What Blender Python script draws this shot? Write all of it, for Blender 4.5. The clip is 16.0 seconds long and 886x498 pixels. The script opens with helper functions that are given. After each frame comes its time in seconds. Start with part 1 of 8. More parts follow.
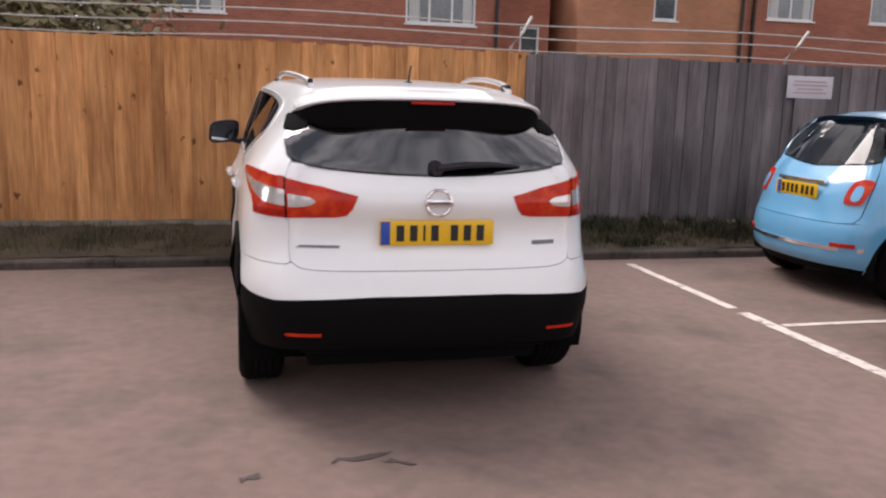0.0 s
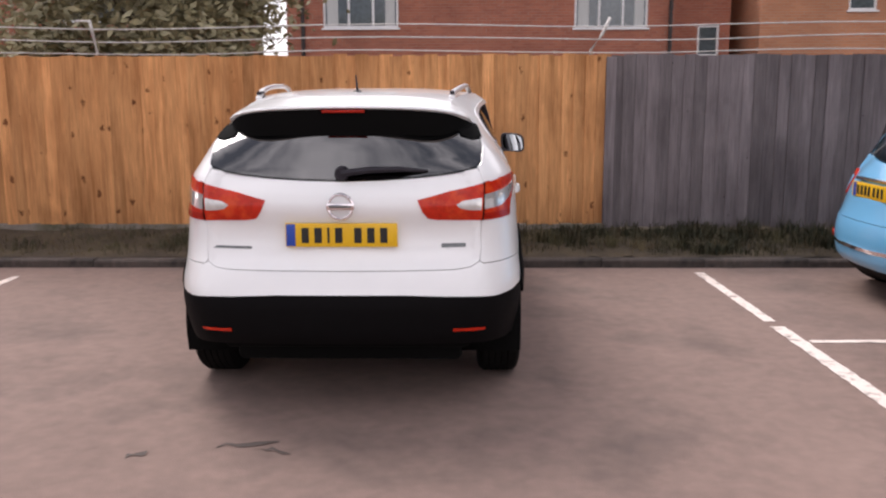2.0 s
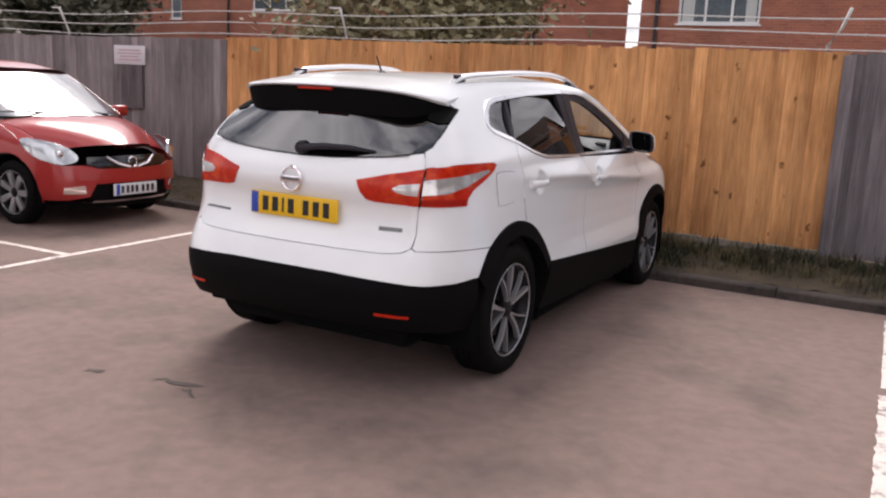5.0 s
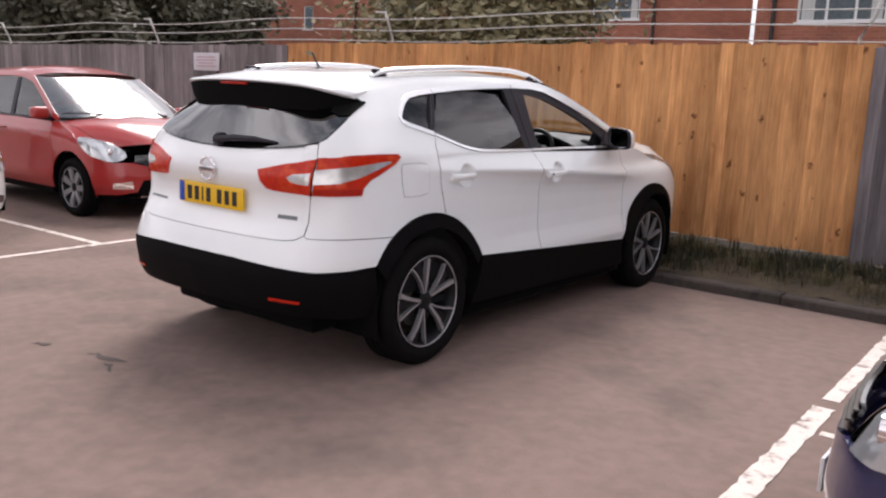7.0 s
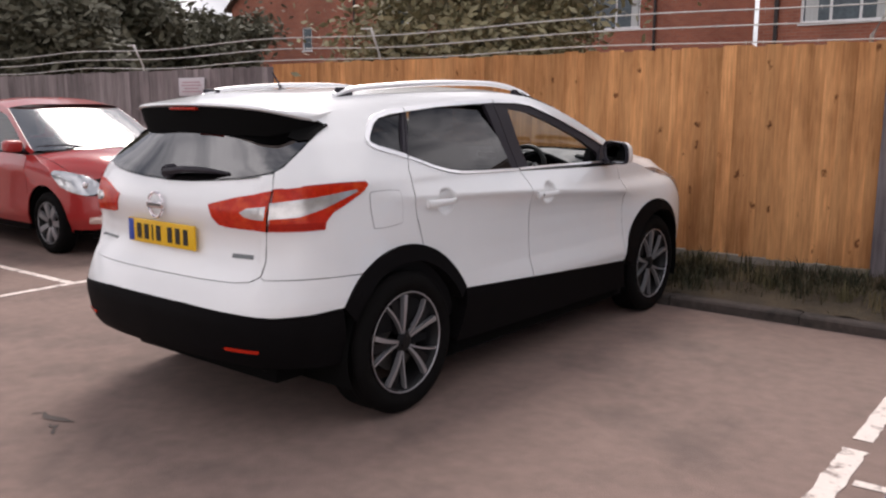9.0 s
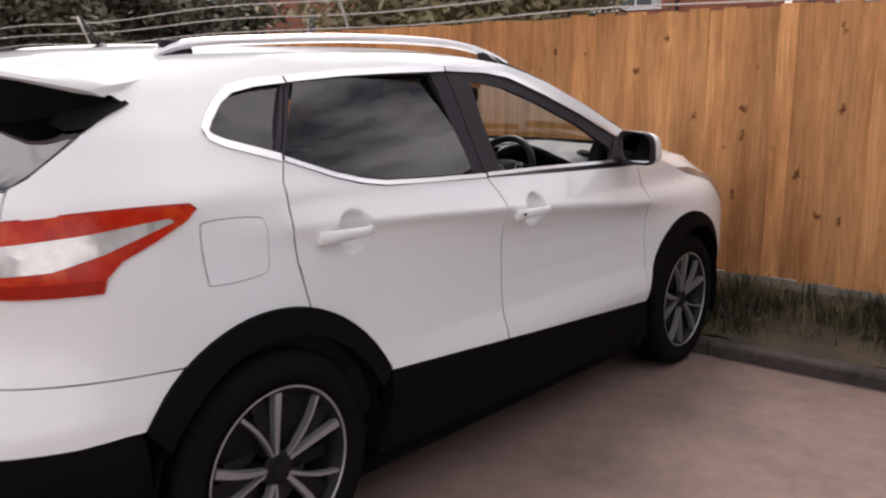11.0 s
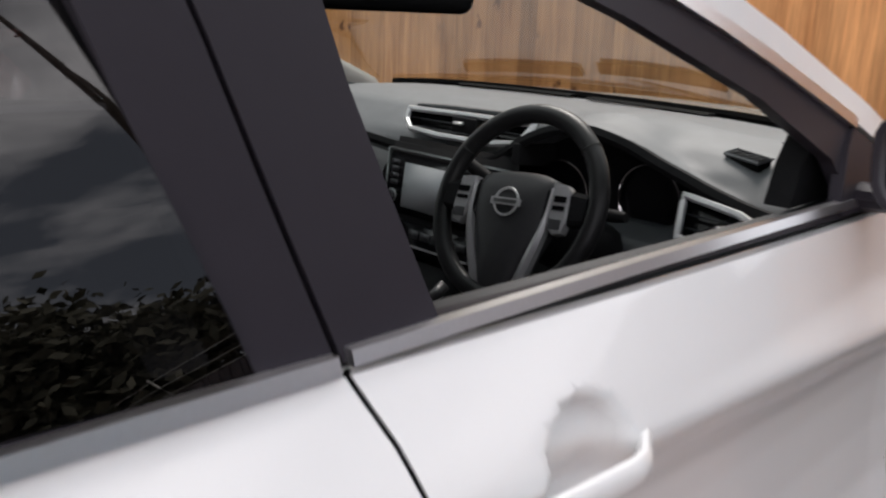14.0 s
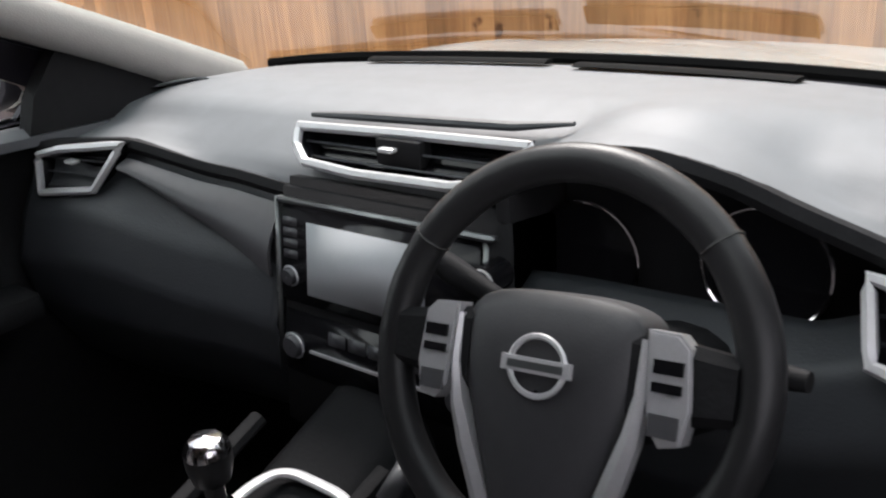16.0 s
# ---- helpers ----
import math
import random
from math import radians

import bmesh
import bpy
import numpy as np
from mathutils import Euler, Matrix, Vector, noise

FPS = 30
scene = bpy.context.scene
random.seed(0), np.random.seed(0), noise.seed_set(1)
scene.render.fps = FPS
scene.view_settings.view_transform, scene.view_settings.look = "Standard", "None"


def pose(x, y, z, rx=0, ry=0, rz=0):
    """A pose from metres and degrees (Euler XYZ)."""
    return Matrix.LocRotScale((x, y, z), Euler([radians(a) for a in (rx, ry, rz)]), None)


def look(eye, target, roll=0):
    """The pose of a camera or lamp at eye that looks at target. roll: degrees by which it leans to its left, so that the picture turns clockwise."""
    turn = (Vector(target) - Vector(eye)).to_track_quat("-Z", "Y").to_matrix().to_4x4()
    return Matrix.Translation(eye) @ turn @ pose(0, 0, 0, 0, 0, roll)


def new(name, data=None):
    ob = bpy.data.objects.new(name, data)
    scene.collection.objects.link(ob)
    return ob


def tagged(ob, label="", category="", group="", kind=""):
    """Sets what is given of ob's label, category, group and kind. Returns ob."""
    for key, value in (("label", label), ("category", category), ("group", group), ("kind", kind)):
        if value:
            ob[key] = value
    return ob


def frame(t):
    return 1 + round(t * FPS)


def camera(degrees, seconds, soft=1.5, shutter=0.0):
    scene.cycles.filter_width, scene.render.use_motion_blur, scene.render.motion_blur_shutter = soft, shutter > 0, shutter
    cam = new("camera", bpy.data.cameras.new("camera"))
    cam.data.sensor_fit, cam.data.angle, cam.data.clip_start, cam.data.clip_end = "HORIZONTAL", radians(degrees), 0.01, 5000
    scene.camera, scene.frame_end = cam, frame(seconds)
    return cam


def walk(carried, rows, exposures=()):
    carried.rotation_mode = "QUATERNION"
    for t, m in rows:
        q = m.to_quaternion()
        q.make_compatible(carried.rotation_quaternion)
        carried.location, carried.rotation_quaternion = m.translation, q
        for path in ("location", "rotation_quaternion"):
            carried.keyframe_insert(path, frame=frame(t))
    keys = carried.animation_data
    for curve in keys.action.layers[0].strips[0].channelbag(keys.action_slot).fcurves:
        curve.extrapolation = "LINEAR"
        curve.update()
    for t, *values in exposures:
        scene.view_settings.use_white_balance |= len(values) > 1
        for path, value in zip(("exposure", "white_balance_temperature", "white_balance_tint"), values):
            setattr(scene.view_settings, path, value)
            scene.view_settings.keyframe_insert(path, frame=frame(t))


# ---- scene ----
cam = camera(55.1, 16.0, soft=2.2, shutter=0.4)
PATH = [
    (0, (-0.858, -3.512, 1.472), (-0.391, -1.6, 1.116), 1.7),
    (0.5, (-0.506, -3.628, 1.49), (-0.143, -1.691, 1.15), 0.8),
    (1, (-0.144, -3.749, 1.491), (0.076, -1.791, 1.144), 0.5),
    (1.5, (0.21, -3.771, 1.468), (0.285, -1.802, 1.126), 0.3),
    (2, (0.549, -3.761, 1.486), (0.509, -1.791, 1.14), -0.2),
    (2.5, (0.935, -3.789, 1.478), (0.722, -1.837, 1.096), 0.6),
    (3, (1.281, -3.71, 1.466), (0.916, -1.776, 1.108), 1.3),
    (3.5, (1.631, -3.6, 1.479), (1.135, -1.697, 1.114), 1.0),
    (4, (1.967, -3.455, 1.48), (1.294, -1.608, 1.112), 2.4),
    (6.5, (3.347, -2.645, 1.447), (2.198, -1.051, 1.072), 1.9),
    (7, (3.576, -2.528, 1.451), (2.367, -0.979, 1.079), 2.4),
    (7.5, (3.628, -2.431, 1.454), (2.4, -0.893, 1.097), 1.7),
    (8, (3.641, -2.415, 1.456), (2.41, -0.879, 1.102), 0.5),
    (8.5, (3.587, -2.305, 1.448), (2.34, -0.786, 1.074), 0.1),
    (9, (3.42, -2.078, 1.458), (2.186, -0.54, 1.122), 0.2),
    (9.5, (3.243, -1.763, 1.446), (2.018, -0.222, 1.095), -0.5),
    (9.7, (3.172, -1.622, 1.399), (1.95, -0.074, 1.07), -0.7),
    (11.8, (2.278, 0.012, 1.403), (0.999, 1.498, 1.009), 0.8),
    (12, (2.192, 0.141, 1.422), (0.921, 1.631, 1.019), 1.0),
    (12.5, (1.971, 0.527, 1.394), (0.689, 2.007, 0.99), 0.5),
    (13, (1.771, 0.892, 1.395), (0.435, 2.301, 0.914), 1.5),
    (13.5, (1.51, 1.218, 1.373), (0.195, 2.645, 0.888), 2.7),
    (14, (1.27, 1.477, 1.357), (-0.093, 2.834, 0.807), 2.1),
    (14.5, (1.075, 1.689, 1.382), (-0.313, 3.006, 0.801), 2.1),
    (15, (0.896, 1.856, 1.378), (-0.464, 3.182, 0.751), 1.7),
    (15.5, (0.777, 1.957, 1.372), (-0.439, 3.394, 0.698), -0.3),
    (16, (0.687, 2.028, 1.369), (-0.5, 3.475, 0.661), -4.2),
]
EXPOSURES = [(0, -0.04, 6500, 18), (0.6, 0.14, 6450, 18), (1.5, 0.14, 6450, 19), (2.5, 0.12, 6450, 19), (4.0, 0.09, 6450, 18), (7.0, 0.11, 6400, 17), (8.0, -0.07, 6450, 17), (9.5, -0.03, 6500, 17), (12.0, 0.09, 6650, 17), (12.6, -0.06, 6650, 16), (13.0, 0.1, 6600, 15), (13.5, 0.25, 6500, 14), (14.0, 0.34, 6500, 14), (14.5, 0.78, 6400, 14), (15.0, 1.56, 6300, 14), (15.5, 1.74, 6350, 14), (16.0, 1.45, 6400, 16)]
walk(cam, [(t, look(eye, target, roll)) for t, eye, target, roll in PATH], EXPOSURES)

# ---- world and sun: a bright, broken overcast ----
world = bpy.data.worlds.new("sky")
scene.world = world
world.use_nodes = True
wn, wl = world.node_tree.nodes, world.node_tree.links
wn.clear()
w_out = wn.new("ShaderNodeOutputWorld")
w_bg = wn.new("ShaderNodeBackground")
w_sky = wn.new("ShaderNodeTexSky")
w_sky.sky_type = "NISHITA"
w_sky.sun_disc = False
w_sky.sun_elevation = radians(50)
w_sky.sun_rotation = radians(-37)
w_tc = wn.new("ShaderNodeTexCoord")
w_map = wn.new("ShaderNodeMapping")
w_map.inputs["Scale"].default_value = (1.0, 1.0, 2.6)
w_noise = wn.new("ShaderNodeTexNoise")
w_noise.inputs["Scale"].default_value = 1.7
w_noise.inputs["Detail"].default_value = 7
w_noise.inputs["Roughness"].default_value = 0.58
w_ramp = wn.new("ShaderNodeValToRGB")
w_ramp.color_ramp.elements[0].position = 0.40
w_ramp.color_ramp.elements[0].color = (2.6, 2.8, 3.2, 1)
w_ramp.color_ramp.elements[1].position = 0.61
w_ramp.color_ramp.elements[1].color = (17.5, 17.1, 16.9, 1)
w_mix = wn.new("ShaderNodeMixRGB")
w_mix.inputs[0].default_value = 0.88
wl.new(w_tc.outputs["Generated"], w_map.inputs[0])
wl.new(w_map.outputs[0], w_noise.inputs["Vector"])
wl.new(w_noise.outputs[0], w_ramp.inputs[0])
wl.new(w_sky.outputs[0], w_mix.inputs[1])
wl.new(w_ramp.outputs[0], w_mix.inputs[2])
wl.new(w_mix.outputs[0], w_bg.inputs[0])
w_bg.inputs[1].default_value = 0.106
wl.new(w_bg.outputs[0], w_out.inputs[0])

sun = new("sun", bpy.data.lights.new("sun", "SUN"))
sun.data.energy = 2.6
sun.data.angle = radians(28)
sun.data.color = (1.0, 0.95, 0.88)
sun.matrix_world = look((-6.4, 8.55, 13.1), (0, 0, 0))

# ---- materials ----
def mat(name, color, rough=0.5, metal=0.0, vary=0.12, scale=6.0, bump=0.0, bump_scale=60.0, coat=0.0, per_object=0.0, stretch=(1, 1, 1), stain=None, stain_at=(0.55, 0.75), stain_scale=1.5, spec=0.5):
    m = bpy.data.materials.new(name)
    m.use_nodes = True
    n, l = m.node_tree.nodes, m.node_tree.links
    p = n["Principled BSDF"]
    p.inputs["Roughness"].default_value = rough
    p.inputs["Metallic"].default_value = metal
    p.inputs["Coat Weight"].default_value = coat
    p.inputs["Coat Roughness"].default_value = 0.04
    p.inputs["Specular IOR Level"].default_value = spec
    tc = n.new("ShaderNodeTexCoord")
    mp = n.new("ShaderNodeMapping")
    mp.inputs["Scale"].default_value = stretch
    l.new(tc.outputs["Object"], mp.inputs[0])
    big = n.new("ShaderNodeTexNoise")
    big.inputs["Scale"].default_value = scale
    big.inputs["Detail"].default_value = 6
    l.new(mp.outputs[0], big.inputs["Vector"])
    fine = n.new("ShaderNodeTexNoise")
    fine.inputs["Scale"].default_value = scale * 9
    fine.inputs["Detail"].default_value = 4
    l.new(mp.outputs[0], fine.inputs["Vector"])
    add = n.new("ShaderNodeMath")
    add.operation = "ADD"
    l.new(big.outputs[0], add.inputs[0])
    l.new(fine.outputs[0], add.inputs[1])
    ran = n.new("ShaderNodeMapRange")
    ran.inputs["From Min"].default_value = 0.6
    ran.inputs["From Max"].default_value = 1.4
    ran.inputs["To Min"].default_value = 1 - vary
    ran.inputs["To Max"].default_value = 1 + vary
    l.new(add.outputs[0], ran.inputs["Value"])
    last = ran.outputs[0]
    if per_object:
        oi = n.new("ShaderNodeObjectInfo")
        r2 = n.new("ShaderNodeMapRange")
        r2.inputs["To Min"].default_value = 1 - per_object
        r2.inputs["To Max"].default_value = 1 + per_object
        l.new(oi.outputs["Random"], r2.inputs["Value"])
        mu = n.new("ShaderNodeMath")
        mu.operation = "MULTIPLY"
        l.new(last, mu.inputs[0])
        l.new(r2.outputs[0], mu.inputs[1])
        last = mu.outputs[0]
    mul = n.new("ShaderNodeVectorMath")
    mul.operation = "SCALE"
    mul.inputs[0].default_value = color
    l.new(last, mul.inputs["Scale"])
    col = mul.outputs[0]
    if stain is not None:
        sn = n.new("ShaderNodeTexNoise")
        sn.inputs["Scale"].default_value = stain_scale
        sn.inputs["Detail"].default_value = 9
        sn.inputs["Roughness"].default_value = 0.65
        l.new(mp.outputs[0], sn.inputs["Vector"])
        sr = n.new("ShaderNodeMapRange")
        sr.inputs["From Min"].default_value, sr.inputs["From Max"].default_value = stain_at
        l.new(sn.outputs[0], sr.inputs["Value"])
        mx = n.new("ShaderNodeMixRGB")
        mx.inputs[2].default_value = (*stain, 1)
        l.new(sr.outputs[0], mx.inputs[0])
        l.new(col, mx.inputs[1])
        col = mx.outputs[0]
    l.new(col, p.inputs["Base Color"])
    if bump:
        bn = n.new("ShaderNodeTexNoise")
        bn.inputs["Scale"].default_value = bump_scale
        bn.inputs["Detail"].default_value = 5
        l.new(mp.outputs[0], bn.inputs["Vector"])
        bp = n.new("ShaderNodeBump")
        bp.inputs["Strength"].default_value = bump
        bp.inputs["Distance"].default_value = 0.01
        l.new(bn.outputs[0], bp.inputs["Height"])
        l.new(bp.outputs[0], p.inputs["Normal"])
    return m


def glass(name, tint, rough=0.0, base=0.05):
    m = bpy.data.materials.new(name)
    m.use_nodes = True
    n, l = m.node_tree.nodes, m.node_tree.links
    n.clear()
    out = n.new("ShaderNodeOutputMaterial")
    tr = n.new("ShaderNodeBsdfTransparent")
    tr.inputs[0].default_value = (*tint, 1)
    gl = n.new("ShaderNodeBsdfGlossy")
    gl.inputs["Roughness"].default_value = rough
    lw = n.new("ShaderNodeLayerWeight")
    lw.inputs[0].default_value = 0.5
    pw = n.new("ShaderNodeMath")
    pw.operation = "POWER"
    pw.inputs[1].default_value = 4.0
    l.new(lw.outputs["Facing"], pw.inputs[0])
    fr = n.new("ShaderNodeMath")
    fr.operation = "MULTIPLY_ADD"
    fr.inputs[1].default_value = 1.0 - base
    fr.inputs[2].default_value = base
    l.new(pw.outputs[0], fr.inputs[0])
    mx = n.new("ShaderNodeMixShader")
    l.new(fr.outputs[0], mx.inputs[0])
    l.new(tr.outputs[0], mx.inputs[1])
    l.new(gl.outputs[0], mx.inputs[2])
    l.new(mx.outputs[0], out.inputs[0])
    return m


def fence_wood(name, light, dark, knots, knot_amount, per_object, streak):
    """Sawn boards: long vertical grain, knots, weather streaks, board to board change."""
    m = bpy.data.materials.new(name)
    m.use_nodes = True
    n, l = m.node_tree.nodes, m.node_tree.links
    p = n["Principled BSDF"]
    p.inputs["Roughness"].default_value = 0.85
    p.inputs["Specular IOR Level"].default_value = 0.2
    geo = n.new("ShaderNodeNewGeometry")
    oi = n.new("ShaderNodeObjectInfo")
    off = n.new("ShaderNodeVectorMath")
    off.operation = "MULTIPLY_ADD"
    off.inputs[1].default_value = (7.0, 3.0, 11.0)
    l.new(oi.outputs["Random"], off.inputs[0])
    l.new(geo.outputs["Position"], off.inputs[2])
    def noise_at(scale_vec, scale, detail=5, rough=0.5, src=None):
        mp = n.new("ShaderNodeMapping")
        mp.inputs["Scale"].default_value = scale_vec
        l.new(src or off.outputs[0], mp.inputs[0])
        t = n.new("ShaderNodeTexNoise")
        t.inputs["Scale"].default_value = scale
        t.inputs["Detail"].default_value = detail
        t.inputs["Roughness"].default_value = rough
        l.new(mp.outputs[0], t.inputs["Vector"])
        return t.outputs[0]
    grain = noise_at((1, 1, 0.05), 70, 6, 0.6)
    streaks = noise_at((1, 1, 0.12), 9, 5, 0.6)
    patches = noise_at((1, 1, 0.8), 1.1, 5, 0.55, geo.outputs["Position"])
    mx = n.new("ShaderNodeMixRGB")
    mx.inputs[1].default_value, mx.inputs[2].default_value = (*light, 1), (*dark, 1)
    a = n.new("ShaderNodeMath")
    a.operation = "MULTIPLY_ADD"
    a.inputs[1].default_value = 0.55
    l.new(streaks, a.inputs[0])
    b = n.new("ShaderNodeMath")
    b.operation = "MULTIPLY"
    b.inputs[1].default_value = 0.45
    l.new(patches, b.inputs[0])
    l.new(b.outputs[0], a.inputs[2])
    r = n.new("ShaderNodeMapRange")
    r.inputs["From Min"].default_value, r.inputs["From Max"].default_value = 0.5 - streak, 0.5 + streak
    l.new(a.outputs[0], r.inputs["Value"])
    l.new(r.outputs[0], mx.inputs[0])
    v = n.new("ShaderNodeTexVoronoi")
    v.inputs["Scale"].default_value = 6.0
    mp = n.new("ShaderNodeMapping")
    mp.inputs["Scale"].default_value = (1.0, 1.0, 0.62)
    l.new(off.outputs[0], mp.inputs[0])
    wob = n.new("ShaderNodeTexNoise")
    wob.inputs["Scale"].default_value = 22.0
    l.new(off.outputs[0], wob.inputs["Vector"])
    shake = n.new("ShaderNodeVectorMath")
    shake.operation = "MULTIPLY_ADD"
    shake.inputs[1].default_value = (0.07, 0.07, 0.07)
    l.new(wob.outputs["Color"], shake.inputs[0])
    l.new(mp.outputs[0], shake.inputs[2])
    l.new(shake.outputs[0], v.inputs["Vector"])
    kr = n.new("ShaderNodeMapRange")
    kr.inputs["From Min"].default_value, kr.inputs["From Max"].default_value = knot_amount, knot_amount * 0.45
    l.new(v.outputs["Distance"], kr.inputs["Value"])
    mk = n.new("ShaderNodeMixRGB")
    mk.inputs[2].default_value = (*knots, 1)
    l.new(kr.outputs[0], mk.inputs[0])
    l.new(mx.outputs[0], mk.inputs[1])
    smear = noise_at((1.0, 1, 0.7), 2.2, 6, 0.6, geo.outputs["Position"])
    sm = n.new("ShaderNodeMapRange")
    sm.inputs["From Min"].default_value, sm.inputs["From Max"].default_value = 0.57, 0.74
    sm.inputs["To Max"].default_value = 0.45
    l.new(smear, sm.inputs["Value"])
    ms = n.new("ShaderNodeMixRGB")
    ms.inputs[2].default_value = (*[c * 0.75 for c in dark], 1)
    l.new(sm.outputs[0], ms.inputs[0])
    l.new(mk.outputs[0], ms.inputs[1])
    mk = ms
    gm = n.new("ShaderNodeMapRange")
    gm.inputs["From Min"].default_value, gm.inputs["From Max"].default_value = 0.3, 0.7
    gm.inputs["To Min"].default_value, gm.inputs["To Max"].default_value = 0.78, 1.18
    l.new(grain, gm.inputs["Value"])
    om = n.new("ShaderNodeMapRange")
    om.inputs["To Min"].default_value, om.inputs["To Max"].default_value = 1 - per_object, 1 + per_object
    l.new(oi.outputs["Random"], om.inputs["Value"])
    mu = n.new("ShaderNodeMath")
    mu.operation = "MULTIPLY"
    l.new(gm.outputs[0], mu.inputs[0])
    l.new(om.outputs[0], mu.inputs[1])
    sc = n.new("ShaderNodeVectorMath")
    sc.operation = "SCALE"
    l.new(mk.outputs[0], sc.inputs[0])
    l.new(mu.outputs[0], sc.inputs["Scale"])
    l.new(sc.outputs[0], p.inputs["Base Color"])
    bp = n.new("ShaderNodeBump")
    bp.inputs["Strength"].default_value = 0.35
    bp.inputs["Distance"].default_value = 0.004
    l.new(grain, bp.inputs["Height"])
    l.new(bp.outputs[0], p.inputs["Normal"])
    return m


def brick_mat(name, c1, c2, mortar):
    m = bpy.data.materials.new(name)
    m.use_nodes = True
    n, l = m.node_tree.nodes, m.node_tree.links
    p = n["Principled BSDF"]
    p.inputs["Roughness"].default_value = 0.9
    geo = n.new("ShaderNodeNewGeometry")
    sep = n.new("ShaderNodeSeparateXYZ")
    l.new(geo.outputs["Position"], sep.inputs[0])
    ad = n.new("ShaderNodeMath")
    l.new(sep.outputs[0], ad.inputs[0])
    l.new(sep.outputs[1], ad.inputs[1])
    com = n.new("ShaderNodeCombineXYZ")
    l.new(ad.outputs[0], com.inputs[0])
    l.new(sep.outputs[2], com.inputs[1])
    br = n.new("ShaderNodeTexBrick")
    br.inputs["Color1"].default_value = (*c1, 1)
    br.inputs["Color2"].default_value = (*c2, 1)
    br.inputs["Mortar"].default_value = (*mortar, 1)
    br.inputs["Scale"].default_value = 1.0
    br.inputs["Brick Width"].default_value = 0.225
    br.inputs["Row Height"].default_value = 0.075
    br.inputs["Mortar Size"].default_value = 0.006
    l.new(com.outputs[0], br.inputs["Vector"])
    t = n.new("ShaderNodeTexNoise")
    t.inputs["Scale"].default_value = 0.7
    t.inputs["Detail"].default_value = 6
    l.new(geo.outputs["Position"], t.inputs["Vector"])
    r = n.new("ShaderNodeMapRange")
    r.inputs["From Min"].default_value, r.inputs["From Max"].default_value = 0.3, 0.7
    r.inputs["To Min"].default_value, r.inputs["To Max"].default_value = 0.8, 1.15
    l.new(t.outputs[0], r.inputs["Value"])
    sc = n.new("ShaderNodeVectorMath")
    sc.operation = "SCALE"
    l.new(br.outputs[0], sc.inputs[0])
    l.new(r.outputs[0], sc.inputs["Scale"])
    l.new(sc.outputs[0], p.inputs["Base Color"])
    bp = n.new("ShaderNodeBump")
    bp.inputs["Strength"].default_value = 0.4
    bp.inputs["Distance"].default_value = 0.01
    l.new(br.outputs["Fac"], bp.inputs["Height"])
    bp.invert = True
    l.new(bp.outputs[0], p.inputs["Normal"])
    return m


M_WHITE = mat("white_pearl_paint", (0.85, 0.86, 0.86), 0.32, 0.0, 0.012, 1.5, coat=0.8)
M_BLUE = mat("light_blue_paint", (0.14, 0.43, 0.70), 0.3, 0.0, 0.02, 1.5, coat=1.0)
M_RED = mat("red_paint", (0.37, 0.022, 0.020), 0.3, 0.0, 0.03, 1.5, coat=0.7)
M_NAVY = mat("navy_paint", (0.014, 0.018, 0.085), 0.25, 0.2, 0.03, 1.5, coat=1.0)
M_CLAD = mat("black_textured_plastic", (0.005, 0.0045, 0.005), 0.65, 0.0, 0.15, 9, bump=0.08, bump_scale=500, spec=0.06)
M_SEAM = mat("panel_seam_grey", (0.16, 0.16, 0.16), 0.7, vary=0.05, spec=0.2)
M_SILVER = mat("silver_painted_trim", (0.60, 0.60, 0.61), 0.34, 0.35, 0.04, 20)
M_DOORPADSHADE = mat("shaded_door_top_plastic", (0.048, 0.052, 0.056), 0.5, 0.0, 0.1, 5, bump=0.06, bump_scale=420, spec=0.4)
M_SATIN = mat("satin_black", (0.028, 0.025, 0.032), 0.42, 0.0, 0.06, 4, spec=0.18)
M_GLOSSBLACK = mat("gloss_black", (0.006, 0.006, 0.007), 0.06, 0.0, 0.0, 4, coat=0.5)
M_GAP = mat("panel_gap_black", (0.004, 0.004, 0.004), 0.9, vary=0.05, spec=0.1)
M_RUBBER = mat("tyre_rubber", (0.006, 0.0055, 0.0055), 0.8, 0.0, 0.2, 14, bump=0.1, bump_scale=140, stain=(0.02, 0.018, 0.016), stain_at=(0.6, 0.9), stain_scale=5, spec=0.08)
M_CHROME = mat("chrome", (0.88, 0.82, 0.83), 0.10, 1.0, 0.02, 5)
M_SATCHROME = mat("satin_chrome", (0.82, 0.82, 0.83), 0.30, 1.0, 0.04, 20)
M_ALLOY = mat("machined_alloy", (0.40, 0.40, 0.42), 0.34, 0.65, 0.06, 30)
M_ALLOYDARK = mat("black_alloy", (0.010, 0.010, 0.011), 0.4, 0.0, 0.06, 10, spec=0.2)
M_STEEL = mat("dull_steel", (0.10, 0.095, 0.09), 0.6, 0.8, 0.2, 18)
M_LENSRED = mat("red_lamp_lens", (0.50, 0.022, 0.006), 0.18, 0.0, 0.35, 26, spec=0.35, stain=(0.62, 0.06, 0.012), stain_at=(0.5, 0.62), stain_scale=9)
M_LENSDARK = mat("deep_red_lens", (0.36, 0.016, 0.006), 0.22, 0.0, 0.25, 50, spec=0.25)
M_LENSCLR = mat("clear_lamp_lens", (0.60, 0.58, 0.56), 0.10, 0.45, 0.18, 45, coat=1.0)
M_HEADGLASS = mat("headlamp_lens", (0.52, 0.54, 0.56), 0.08, 0.55, 0.12, 14, coat=1.0)
